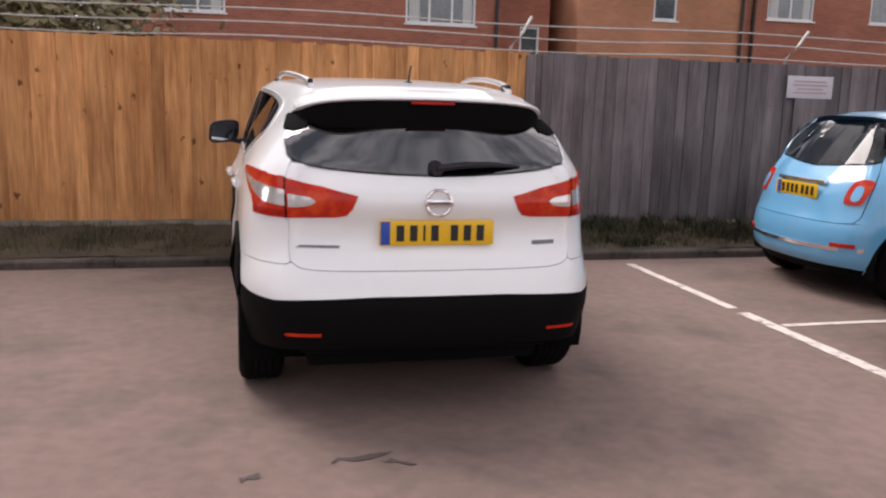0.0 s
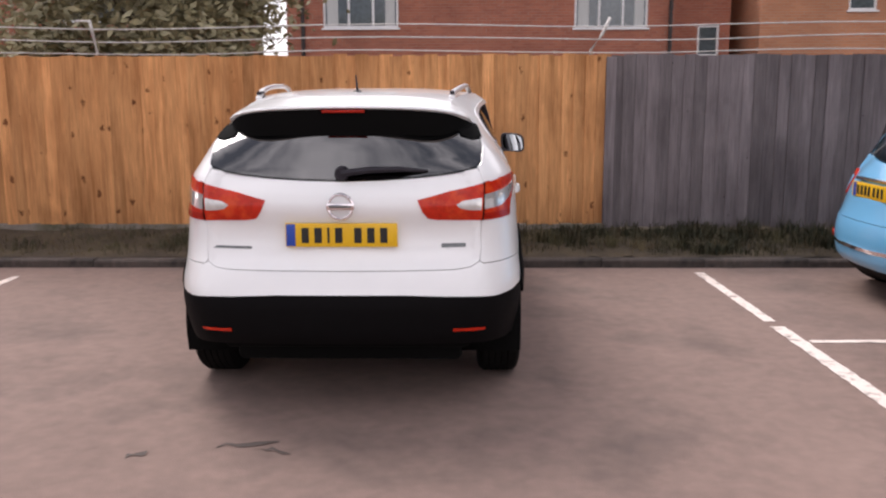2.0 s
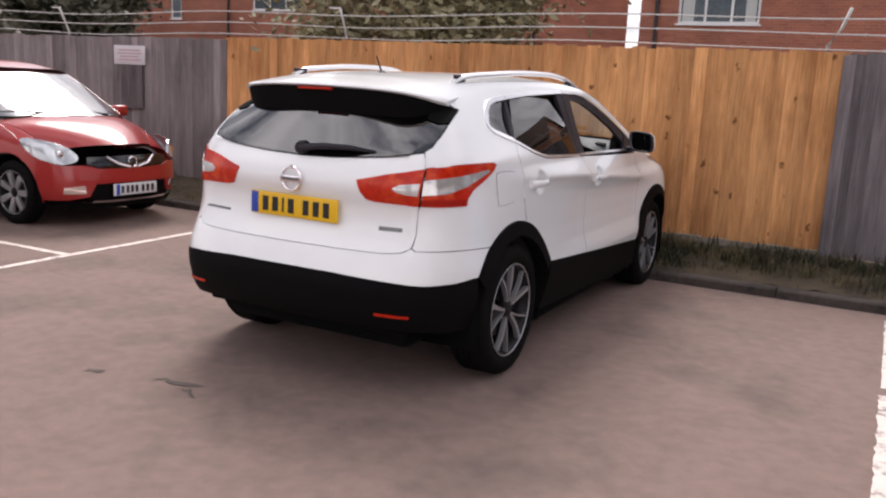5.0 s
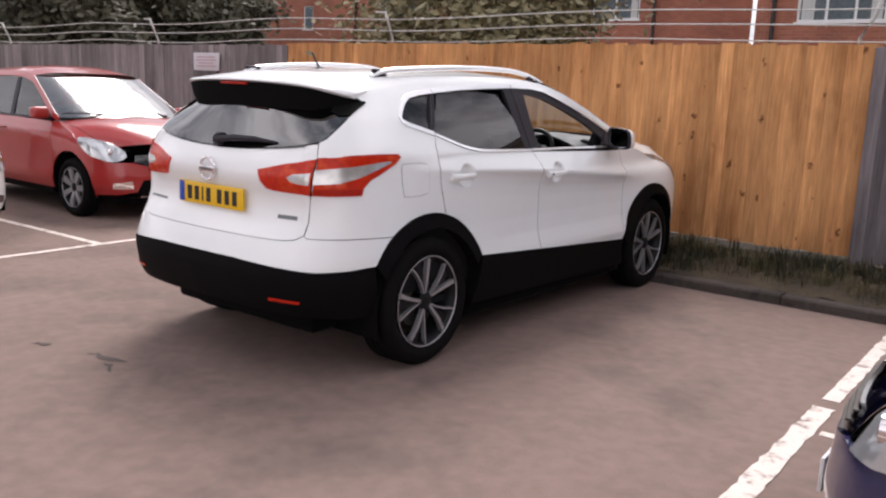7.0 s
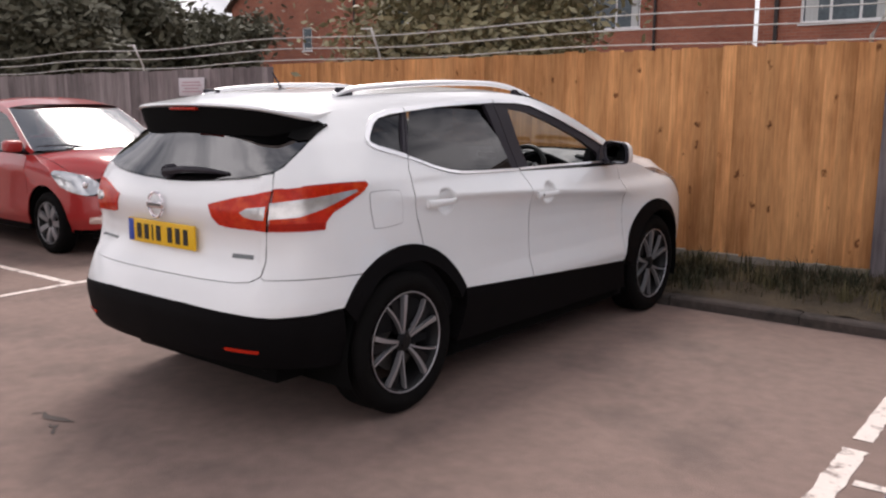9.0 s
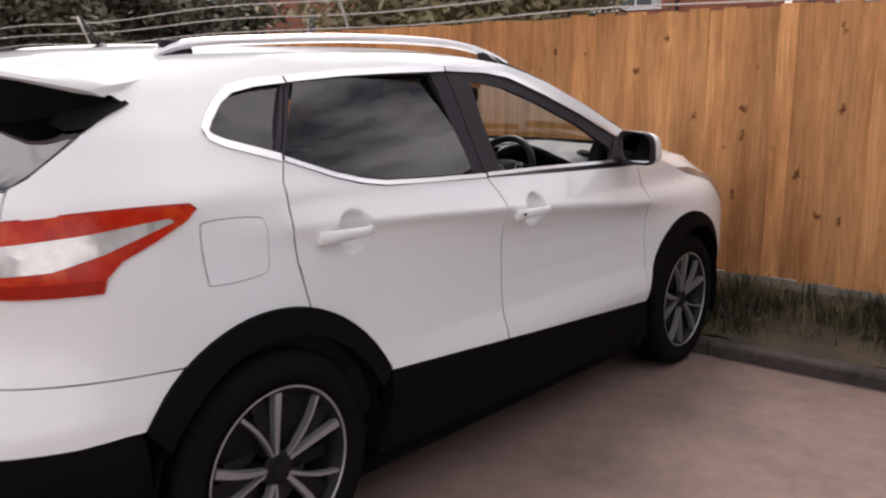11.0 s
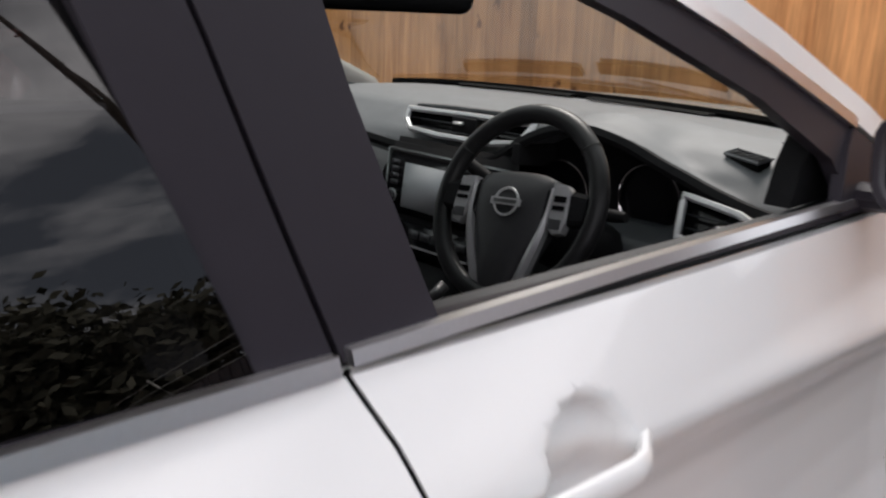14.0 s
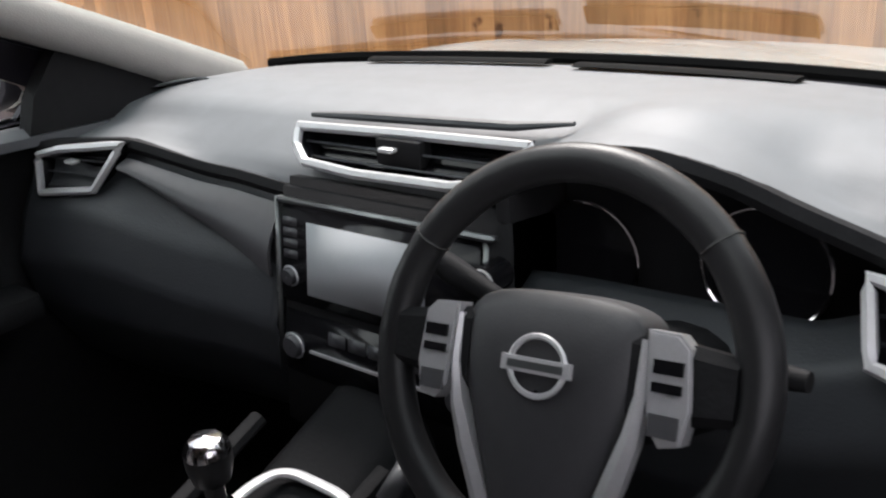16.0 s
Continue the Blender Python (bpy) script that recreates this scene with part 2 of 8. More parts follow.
M_PRIVACY = glass("privacy_glass", (0.035, 0.035, 0.04), 0.0, 0.08)
M_REARGLASS = glass("rear_privacy_glass", (0.03, 0.03, 0.035), 0.0, 0.21)
M_SHINYGLASS = glass("bright_screen_glass", (0.50, 0.55, 0.54), 0.14, 0.45)
M_GLASS = glass("clear_glass", (0.75, 0.83, 0.79), 0.0, 0.08)
M_SMALLGLASS = glass("tinted_glass", (0.22, 0.26, 0.26))
M_MIRROR = mat("mirror_silver", (0.70, 0.72, 0.74), 0.01, 1.0, 0.0)
M_PLATE_Y = mat("yellow_plate", (0.80, 0.47, 0.01), 0.35, 0.0, 0.03, 8)
M_PLATE_W = mat("white_plate", (0.75, 0.76, 0.78), 0.35, 0.0, 0.03, 8)
M_PLATE_B = mat("blue_plate_band", (0.02, 0.07, 0.40), 0.4)
M_INK = mat("black_ink", (0.012, 0.012, 0.012), 0.5)
M_GREYINK = mat("grey_badge", (0.16, 0.17, 0.17), 0.3, 0.7)
M_ASPHALT = mat("worn_asphalt", (0.226, 0.157, 0.132), 0.9, 0.0, 0.2, 1.3, bump=0.5, bump_scale=120, stain=(0.11, 0.082, 0.072), stain_at=(0.50, 0.78), stain_scale=1.1)
M_PAINT = mat("worn_road_paint", (0.80, 0.70, 0.64), 0.8, 0.0, 0.1, 6, bump=0.3, bump_scale=150, stain=(0.22, 0.17, 0.15), stain_at=(0.53, 0.66), stain_scale=9)
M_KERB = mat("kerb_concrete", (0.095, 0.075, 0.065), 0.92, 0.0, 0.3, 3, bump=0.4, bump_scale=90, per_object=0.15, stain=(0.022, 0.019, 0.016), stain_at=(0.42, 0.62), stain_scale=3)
M_CONCRETE = mat("gravel_board_concrete", (0.27, 0.235, 0.20), 0.95, 0.0, 0.2, 3, bump=0.4, bump_scale=60, stain=(0.11, 0.10, 0.06), stain_at=(0.45, 0.7), stain_scale=2.2)
M_SOIL = mat("verge_soil", (0.066, 0.050, 0.032), 0.98, 0.0, 0.35, 5, bump=0.9, bump_scale=40, stain=(0.10, 0.075, 0.045), stain_at=(0.45, 0.66), stain_scale=3.5)
M_GRASS = mat("verge_grass", (0.12, 0.10, 0.045), 0.8, 0.0, 0.45, 2.2, stain=(0.22, 0.165, 0.09), stain_at=(0.5, 0.66), stain_scale=3)
M_SCRUB = mat("verge_scrub", (0.030, 0.031, 0.013), 0.8, 0.0, 0.6, 5, stain=(0.085, 0.06, 0.03), stain_at=(0.5, 0.64), stain_scale=6)
M_WEED = mat("verge_weed", (0.062, 0.056, 0.026), 0.8, 0.0, 0.5, 3, stain=(0.15, 0.11, 0.06), stain_at=(0.5, 0.62), stain_scale=4)
M_LEAF = mat("tree_leaves", (0.28, 0.25, 0.14), 0.6, 0.0, 0.5, 1.3)
M_TAR = mat("road_tar", (0.085, 0.066, 0.058), 0.8, 0.0, 0.3, 9, bump=0.3, bump_scale=150)
M_LEAFDARK = mat("dark_evergreen_leaves", (0.135, 0.13, 0.09), 0.7, 0.0, 0.5, 1.3)
M_BARK = mat("bark", (0.085, 0.068, 0.055), 0.95, 0.0, 0.4, 6, bump=0.8, bump_scale=25, stretch=(1, 1, 0.25))
M_ORANGE = fence_wood("new_treated_boards", (0.72, 0.36, 0.150), (0.39, 0.170, 0.064), (0.17, 0.066, 0.024), 0.16, 0.20, 0.115)
M_GREYWOOD = fence_wood("weathered_grey_boards", (0.245, 0.210, 0.212), (0.088, 0.074, 0.077), (0.05, 0.045, 0.045), 0.06, 0.20, 0.2)
M_OLDWOOD = fence_wood("old_pale_grey_boards", (0.33, 0.285, 0.28), (0.125, 0.105, 0.105), (0.07, 0.06, 0.06), 0.06, 0.25, 0.2)
M_BRICK = brick_mat("red_brick", (0.42, 0.145, 0.088), (0.33, 0.11, 0.07), (0.35, 0.22, 0.17))
# lighter copy of the brick: light on this wall face is put into the colour
M_BRICKLIT = brick_mat("lit_red_brick", (0.56, 0.25, 0.135), (0.49, 0.205, 0.11), (0.45, 0.30, 0.21))
M_ROOF = mat("roof_tiles", (0.10, 0.065, 0.05), 0.9, 0.0, 0.3, 3, bump=0.5, bump_scale=12)
M_UPVC = mat("white_window_plastic", (0.80, 0.80, 0.80), 0.4, 0.0, 0.03, 4)
M_PANE = mat("window_pane", (0.09, 0.11, 0.12), 0.04, 0.0, 0.4, 1.2, coat=1.0)
M_CURTAIN = mat("curtain", (0.55, 0.56, 0.55), 0.9, 0.0, 0.15, 6, stretch=(4, 4, 0.3))
M_PIPE = mat("dark_downpipe", (0.035, 0.025, 0.024), 0.5)
M_WIRE = mat("galvanised_wire", (0.60, 0.58, 0.55), 0.5, 0.3, 0.2, 9)
M_SIGN = mat("faded_white_sign", (0.62, 0.58, 0.60), 0.5, 0.0, 0.06, 6)
M_SIGNINK = mat("faded_sign_print", (0.50, 0.33, 0.36), 0.6)
# dark plastic with the skylight from the windscreen put into a paler base
M_DASHLIT = mat("sky_lit_dash_plastic", (0.128, 0.135, 0.143), 0.58, 0.0, 0.10, 3, bump=0.06, bump_scale=420, spec=0.5)
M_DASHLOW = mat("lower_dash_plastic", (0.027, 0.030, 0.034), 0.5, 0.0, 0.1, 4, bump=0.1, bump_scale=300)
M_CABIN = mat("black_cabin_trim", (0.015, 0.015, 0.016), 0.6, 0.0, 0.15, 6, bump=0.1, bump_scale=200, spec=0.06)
M_PIANO = mat("piano_black", (0.006, 0.006, 0.007), 0.16, 0.0, 0.0, 4, spec=0.25)
M_LEATHER = mat("black_leather", (0.016, 0.016, 0.017), 0.38, 0.0, 0.12, 12, bump=0.05, bump_scale=500, spec=0.3)
M_BOSS = mat("soft_boss_plastic", (0.036, 0.036, 0.039), 0.5, 0.0, 0.1, 12, bump=0.05, bump_scale=500, spec=0.45)
M_PADSILVER = mat("satin_switch_silver", (0.52, 0.52, 0.53), 0.38, 0.5, 0.06, 25)
M_SEAT = mat("grey_black_seat_leather", (0.036, 0.037, 0.040), 0.48, 0.0, 0.15, 7, bump=0.25, bump_scale=110)
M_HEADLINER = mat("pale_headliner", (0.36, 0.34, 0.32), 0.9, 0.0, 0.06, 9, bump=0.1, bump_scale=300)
M_CONSOLE = mat("grey_console_plastic", (0.06, 0.06, 0.064), 0.4, 0.0, 0.1, 8)
# pale base colour stands for sky reflected in the matt screen
M_SCREENGLARE = mat("matt_screen_sky_glare", (0.44, 0.46, 0.48), 0.55, 0.0, 0.03, 3)
M_BUTTON = mat("grey_button", (0.05, 0.05, 0.055), 0.35, 0.0, 0.1, 20)

# ---- building helpers ----
def obj(name, bm, material, parent=None, label="", smooth=True, sharp=38):
    me = bpy.data.meshes.new(name)
    if smooth:
        lim = radians(sharp)
        for e in bm.edges:
            if len(e.link_faces) == 2 and e.calc_face_angle(0) > lim:
                e.smooth = False
    bm.to_mesh(me)
    bm.free()
    for p in me.polygons:
        p.use_smooth = smooth
    for m in material if isinstance(material, (list, tuple)) else [material]:
        me.materials.append(m)
    ob = new(name, me)
    if parent is not None:
        ob.parent = parent
    if label:
        ob["label"] = label
    return ob


def part(name, bm, material, parent, label="", smooth=True):
    return obj(name, bm, material, parent, label, smooth)


def thing(name, label, category, group="", m=None, kind=""):
    ob = tagged(new(name), label, category, group, kind)
    if m is not None:
        ob.matrix_world = m
    return ob


def box(bm, lo, hi, bevel=0.0, rot=None, segments=2):
    c = [(a + b) / 2 for a, b in zip(lo, hi)]
    s = [max(abs(b - a), 1e-4) for a, b in zip(lo, hi)]
    m = Matrix.Translation(c) @ (rot or Matrix.Identity(4)) @ Matrix.Diagonal((*s, 1))
    vs = bmesh.ops.create_cube(bm, size=1, matrix=m)["verts"]
    if bevel:
        es = list({e for v in vs for e in v.link_edges})
        bmesh.ops.bevel(bm, geom=es, offset=bevel, segments=segments, affect="EDGES", profile=0.5)
    return bm


def boxes(*items, bevel=0.0):
    bm = bmesh.new()
    for lo, hi in items:
        box(bm, lo, hi, bevel)
    return bm


def tube(bm, pts, r, sides=8, closed=False, flat=1.0):
    """A round bar along points; r is one radius or one for each point."""
    pts = [Vector(p) for p in pts]
    n = len(pts)
    rings = []
    up = Vector((0, 0, 1))
    for i, p in enumerate(pts):
        a = pts[(i - 1) % n] if closed or i > 0 else p
        b = pts[(i + 1) % n] if closed or i < n - 1 else p
        t = (b - a).normalized()
        ref = up if abs(t.dot(up)) < 0.95 else Vector((1, 0, 0))
        u = t.cross(ref).normalized()
        v = u.cross(t).normalized()
        rr = r[i] if isinstance(r, (list, tuple)) else r
        rings.append([bm.verts.new(p + rr * (math.cos(2 * math.pi * k / sides) * u + flat * math.sin(2 * math.pi * k / sides) * v)) for k in range(sides)])
    m = n if closed else n - 1
    for i in range(m):
        a, b = rings[i], rings[(i + 1) % n]
        for k in range(sides):
            bm.faces.new((a[k], a[(k + 1) % sides], b[(k + 1) % sides], b[k]))
    if not closed:
        bm.faces.new(rings[0])
        bm.faces.new(rings[-1][::-1])
    bmesh.ops.recalc_face_normals(bm, faces=bm.faces)
    return bm


def lathe(bm, prof, axis="x", steps=48, at=(0, 0, 0)):
    """Turn (along, radius) points about an axis."""
    at = Vector(at)
    rings = []
    for a, r in prof:
        ring = []
        for k in range(steps):
            w = 2 * math.pi * k / steps
            c, s = r * math.cos(w), r * math.sin(w)
            v = (a, c, s) if axis == "x" else (c, a, s) if axis == "y" else (c, s, a)
            ring.append(bm.verts.new(at + Vector(v)))
        rings.append(ring)
    for A, B in zip(rings, rings[1:]):
        for k in range(steps):
            bm.faces.new((A[k], A[(k + 1) % steps], B[(k + 1) % steps], B[k]))
    bmesh.ops.recalc_face_normals(bm, faces=bm.faces)
    return bm


def lerp_table(tab, z):
    if z <= tab[0][0]:
        return tab[0][1]
    for (a, u), (b, v) in zip(tab, tab[1:]):
        if z <= b:
            k = (z - a) / (b - a)
            return u + (v - u) * k
    return tab[-1][1]


def smooth_table(tab, n=4, step=0.0125):
    """The same table, sampled finely and rounded at its corners."""
    z0, z1 = tab[0][0], tab[-1][0]
    c = max(2, int((z1 - z0) / step))
    zs = [z0 + (z1 - z0) * i / c for i in range(c + 1)]
    vs = [lerp_table(tab, z) for z in zs]
    for _ in range(n):
        vs = [vs[0]] + [(vs[i - 1] + 2 * vs[i] + vs[i + 1]) / 4 for i in range(1, c)] + [vs[-1]]
    return list(zip(zs, vs))


def spline(pts, per=12, closed=False):
    """Catmull-Rom through the points."""
    P = [Vector(p) for p in pts]
    n = len(P)
    out = []
    for i in range(n if closed else n - 1):
        if closed:
            a, b, c, d = P[i - 1], P[i], P[(i + 1) % n], P[(i + 2) % n]
        else:
            a, b, c, d = P[max(i - 1, 0)], P[i], P[i + 1], P[min(i + 2, n - 1)]
        for k in range(per):
            t = k / per
            out.append(0.5 * ((2 * b) + (c - a) * t + (2 * a - 5 * b + 4 * c - d) * t * t + (3 * b - a - 3 * c + d) * t ** 3))
    if not closed:
        out.append(P[-1])
    return out


class Shell:
    """A car's skin: a plan outline from the rear's middle round to the front's middle, drawn in by tables over the height."""

    def __init__(self, outline, rear, side_rear, side_mid, side_front, front, ys, crease=None):
        pts = spline([(x, y, 0) for x, y in outline], 16)
        self.p = pts
        s = [0.0]
        for a, b in zip(pts, pts[1:]):
            s.append(s[-1] + (b - a).length)
        self.s = s
        self.len = s[-1]
        self.rear, self.front = smooth_table(rear), smooth_table(front)
        self.sr, self.sm, self.sf = smooth_table(side_rear, 2), smooth_table(side_mid, 1, 0.008), smooth_table(side_front, 2)
        self.ys = ys
        self.crease = crease

    def base(self, s):
        s = min(max(s, 0), self.len)
        i = int(np.searchsorted(self.s, s)) - 1
        i = min(max(i, 0), len(self.p) - 2)
        k = (s - self.s[i]) / max(self.s[i + 1] - self.s[i], 1e-9)
        p = self.p[i].lerp(self.p[i + 1], k)
        lo, hi = max(i - 2, 0), min(i + 3, len(self.p) - 1)
        t = (self.p[hi] - self.p[lo]).normalized()
        if s < 0.06:
            t = t.lerp(Vector((1, 0, 0)), 1 - s / 0.06).normalized()
        return p, Vector((t.y, -t.x, 0))

    def at(self, s, z, d=0.0):
        """The skin's place at s along the outline (below 0: mirrored) and height z, d metres inside it."""
        sg = -1 if s < 0 else 1
        p, n = self.base(abs(s))
        y = p.y
        zz = z + (self.crease(y, z) if self.crease else 0)
        a, b, c, e = self.ys
        if y < b:
            k = min(max((y - a) / (b - a), 0), 1)
            side = lerp_table(self.sr, zz) * (1 - k) + lerp_table(self.sm, zz) * k
        else:
            k = min(max((y - c) / (e - c), 0), 1)
            side = lerp_table(self.sm, zz) * (1 - k) + lerp_table(self.sf, zz) * k
        end = lerp_table(self.rear, z) if n.y < 0 else lerp_table(self.front, z)
        w = n.x * n.x
        q = p - n * (side * w + end * (1 - w) + d)
        return Vector((sg * q.x, q.y, z))

    def sx(self, x, z, front=False):
        """s of the place with that x on the rear (or front) end."""
        sg = -1 if x < 0 else 1
        x = abs(x)
        lo, hi = (0.0, self.len * 0.5)
        if front:
            lo, hi = self.len * 0.5, self.len
        for _ in range(40):
            m = (lo + hi) / 2
            v = self.at(m, z).x
            if (v < x) != front:
                lo = m
            else:
                hi = m
        return sg * (lo + hi) / 2

    def sy(self, y, z):
        """s of the place with that y on the right side."""
        lo, hi = 0.0, self.len
        for _ in range(40):
            m = (lo + hi) / 2
            if self.at(m, z).y < y:
                lo = m
            else:
                hi = m
        return (lo + hi) / 2


def patch(fn, poly, step=(0.06, 0.04), rim=0.018, d=0.0, inward=None, flip=False):
    """A panel: a polygon in two surface coordinates, cut finely, laid on the surface fn(a, b, depth) and folded in at its rim."""
    bm = bmesh.new()
    vs = [bm.verts.new((a, b, 0)) for a, b in poly]
    f = bm.faces.new(vs)
    f.normal_update()
    if f.normal.z < 0:
        f.normal_flip()
    bmesh.ops.triangulate(bm, faces=bm.faces[:])
    for ax in (0, 1):
        lo, hi = min(p[ax] for p in poly), max(p[ax] for p in poly)
        c = max(1, int(math.ceil((hi - lo) / step[ax])))
        no = (1, 0, 0) if ax == 0 else (0, 1, 0)
        for i in range(1, c):
            co = [0, 0, 0]
            co[ax] = lo + (hi - lo) * i / c
            bmesh.ops.bisect_plane(bm, geom=bm.verts[:] + bm.edges[:] + bm.faces[:], plane_co=co, plane_no=no, dist=1e-5)
    ab = {v: (v.co.x, v.co.y) for v in bm.verts}
    if rim:
        edge = [e for e in bm.edges if len(e.link_faces) == 1]
        ev = {v for e in edge for v in e.verts}
        inner = {}
        for v in ev:
            inner[v] = bm.verts.new((0, 0, 0))
        for e in edge:
            loop = e.link_loops[0]
            a, b = loop.vert, loop.link_loop_next.vert
            bm.faces.new((b, a, inner[a], inner[b]))
            e.smooth = False
        for v, w in inner.items():
            w.co = fn(*ab[v], d + rim)
    for v, (a, b) in ab.items():
        v.co = fn(a, b, d)
    if flip:
        bmesh.ops.reverse_faces(bm, faces=bm.faces[:])
    return bm


def mirror_x(bm):
    """The panel with its twin on the other side turned into that twin alone."""
    for v in bm.verts:
        v.co.x = -v.co.x
    bmesh.ops.reverse_faces(bm, faces=bm.faces[:])
    return bm


def arc(cy, cz, r, a0, a1, n=14, ry=None):
    """Points of an arc in (y, z), degrees from forward, counter-clockwise."""
    ry = ry or r
    return [(cy + ry * math.cos(radians(a0 + (a1 - a0) * i / n)), cz + r * math.sin(radians(a0 + (a1 - a0) * i / n))) for i in range(n + 1)]


def ribbon(fn, line, width, d=-0.004, thick=0.008, n=0):
    """A strip of even width along a line in surface coordinates, standing on the surface."""
    bm = bmesh.new()
    rows = []
    L = [Vector((a, b, 0)) for a, b in line]
    for i, p in enumerate(L):
        t = (L[min(i + 1, len(L) - 1)] - L[max(i - 1, 0)]).normalized()
        u = Vector((-t.y, t.x, 0)) * width / 2
        a, b = p + u, p - u
        rows.append([bm.verts.new(fn(a.x, a.y, d + thick)), bm.verts.new(fn(a.x, a.y, d)), bm.verts.new(fn(b.x, b.y, d)), bm.verts.new(fn(b.x, b.y, d + thick))])
    for A, B in zip(rows, rows[1:]):
        for k in range(3):
            bm.faces.new((A[k], A[k + 1], B[k + 1], B[k]))
    bm.faces.new(rows[0])
    bm.faces.new(rows[-1])
    bmesh.ops.recalc_face_normals(bm, faces=bm.faces)
    return bm

# ---- ground ----
rng = random.Random(7)
bm = bmesh.new()
xs = [-400, -120, -40, -16, -8, -4, 0, 4, 8, 16, 40, 120, 400]
yz = [-400, -120, -40, -16, -8, -4, 0, 3.86]
grid = [[bm.verts.new((x, y, 0)) for x in xs] for y in yz]
grid += [[bm.verts.new((x, y, z)) for x in xs] for y, z in ((3.88, 0.045), (4.3, 0.09), (4.86, 0.15), (6.0, 0.15), (10, 0.1), (40, 0.0), (120, 0.0), (400, 0.0))]
for j, (A, B) in enumerate(zip(grid, grid[1:])):
    for k in range(len(xs) - 1):
        f = bm.faces.new((A[k], A[k + 1], B[k + 1], B[k]))
        f.material_index = 0 if j < 7 else 1
tagged(obj("ground", bm, [M_ASPHALT, M_SOIL], smooth=False), "worn brownish asphalt car park with a soil verge behind the kerb", "ground", kind="structure")

# lumpy verge between kerb and fence
bm = bmesh.new()
nx, ny = 260, 12
rows = []
for j in range(ny + 1):
    row = []
    for i in range(nx + 1):
        x, k = -16 + 28 * i / nx, j / ny
        y = 3.852 + (4.84 - 3.852) * k
        z = 0.078 + 0.105 * k + 0.035 * k * noise.noise((x * 1.7, y * 2.5, 0)) + 0.022 * noise.noise((x * 7, y * 7, 3))
        row.append(bm.verts.new((x, y, max(z, 0.074))))
    rows.append(row)
for A, B in zip(rows, rows[1:]):
    for k in range(nx):
        bm.faces.new((A[k], A[k + 1], B[k + 1], B[k]))
tagged(obj("verge", bm, M_SOIL), "bare soil verge with rough grass along the fence", "verge", kind="structure")


def blades(name, label, material, spots, height, width, seed, n_per, kind="stuff", spread=0.06):
    r = random.Random(seed)
    bm = bmesh.new()
    for x, y, z, s in spots:
        for _ in range(n_per):
            a = r.uniform(0, 2 * math.pi)
            px, py = x + r.gauss(0, spread), min(max(y + r.gauss(0, spread), 3.90), 4.81)
            h = height * s * r.uniform(0.45, 1.1)
            lean = r.uniform(0.1, 0.75) * h
            w = width * r.uniform(0.6, 1.3)
            u = Vector((math.cos(a), math.sin(a), 0))
            v = Vector((-u.y, u.x, 0)) * w
            p = Vector((px, py, z - 0.02))
            q = p + u * lean * 0.35 + Vector((0, 0, h * 0.65))
            t = p + u * lean + Vector((0, 0, h))
            a1, a2 = bm.verts.new(p - v), bm.verts.new(p + v)
            b1, b2 = bm.verts.new(q - v * 0.8), bm.verts.new(q + v * 0.8)
            c = bm.verts.new(t)
            bm.faces.new((a1, a2, b2, b1))
            bm.faces.new((b1, b2, c))
    return tagged(obj(name, bm, material), label, "grass", kind=kind)


r5 = random.Random(5)


def verge_z(y):
    return 0.078 + 0.108 * (y - 3.868)


spots = []
for _ in range(1300):
    x, y = r5.uniform(-13, 9), r5.uniform(3.90, 4.8)
    if noise.noise((x * 0.8, y * 1.5, 9)) + r5.uniform(-0.35, 0.35) > -0.05:
        spots.append((x, y, verge_z(y), r5.uniform(0.5, 1.2)))
blades("verge_grass", "patchy short dry grass on the verge", M_GRASS, spots, 0.05, 0.0028, 3, 34)
spots = []
for _ in range(520):
    x, y = r5.uniform(-9.5, 7.5), r5.uniform(4.0, 4.8)
    k = noise.noise((x * 0.55, 3.1, 4)) + 0.3 * min(max(x, 0), 2) + r5.uniform(-0.3, 0.3)
    if k > 0.05:
        spots.append((x, y, verge_z(y), r5.uniform(0.5, 1.35)))
blades("verge_weeds", "scruffy brown and olive weeds against the fence foot", M_WEED, spots, 0.10, 0.0032, 4, 44, spread=0.10)
spots, dry = [], []
for _ in range(34):
    cx, cy, size = r5.uniform(0.7, 5.5), r5.uniform(4.05, 4.72), r5.uniform(0.07, 0.2)
    for _ in range(int(size * 60)):
        y = min(max(r5.gauss(cy, size * 0.7), 3.92), 4.78)
        (dry if size < 0.1 else spots).append((r5.gauss(cx, size), y, verge_z(y), size * r5.uniform(4, 8)))
blades("verge_scrub", "low tangled dark olive scrub in clumps by the fence", M_SCRUB, spots, 0.13, 0.006, 6, 24, spread=0.05)
blades("dry_stalks", "tufts of pale dry grass stalks among the scrub", M_GRASS, dry, 0.26, 0.0035, 7, 26, spread=0.04)

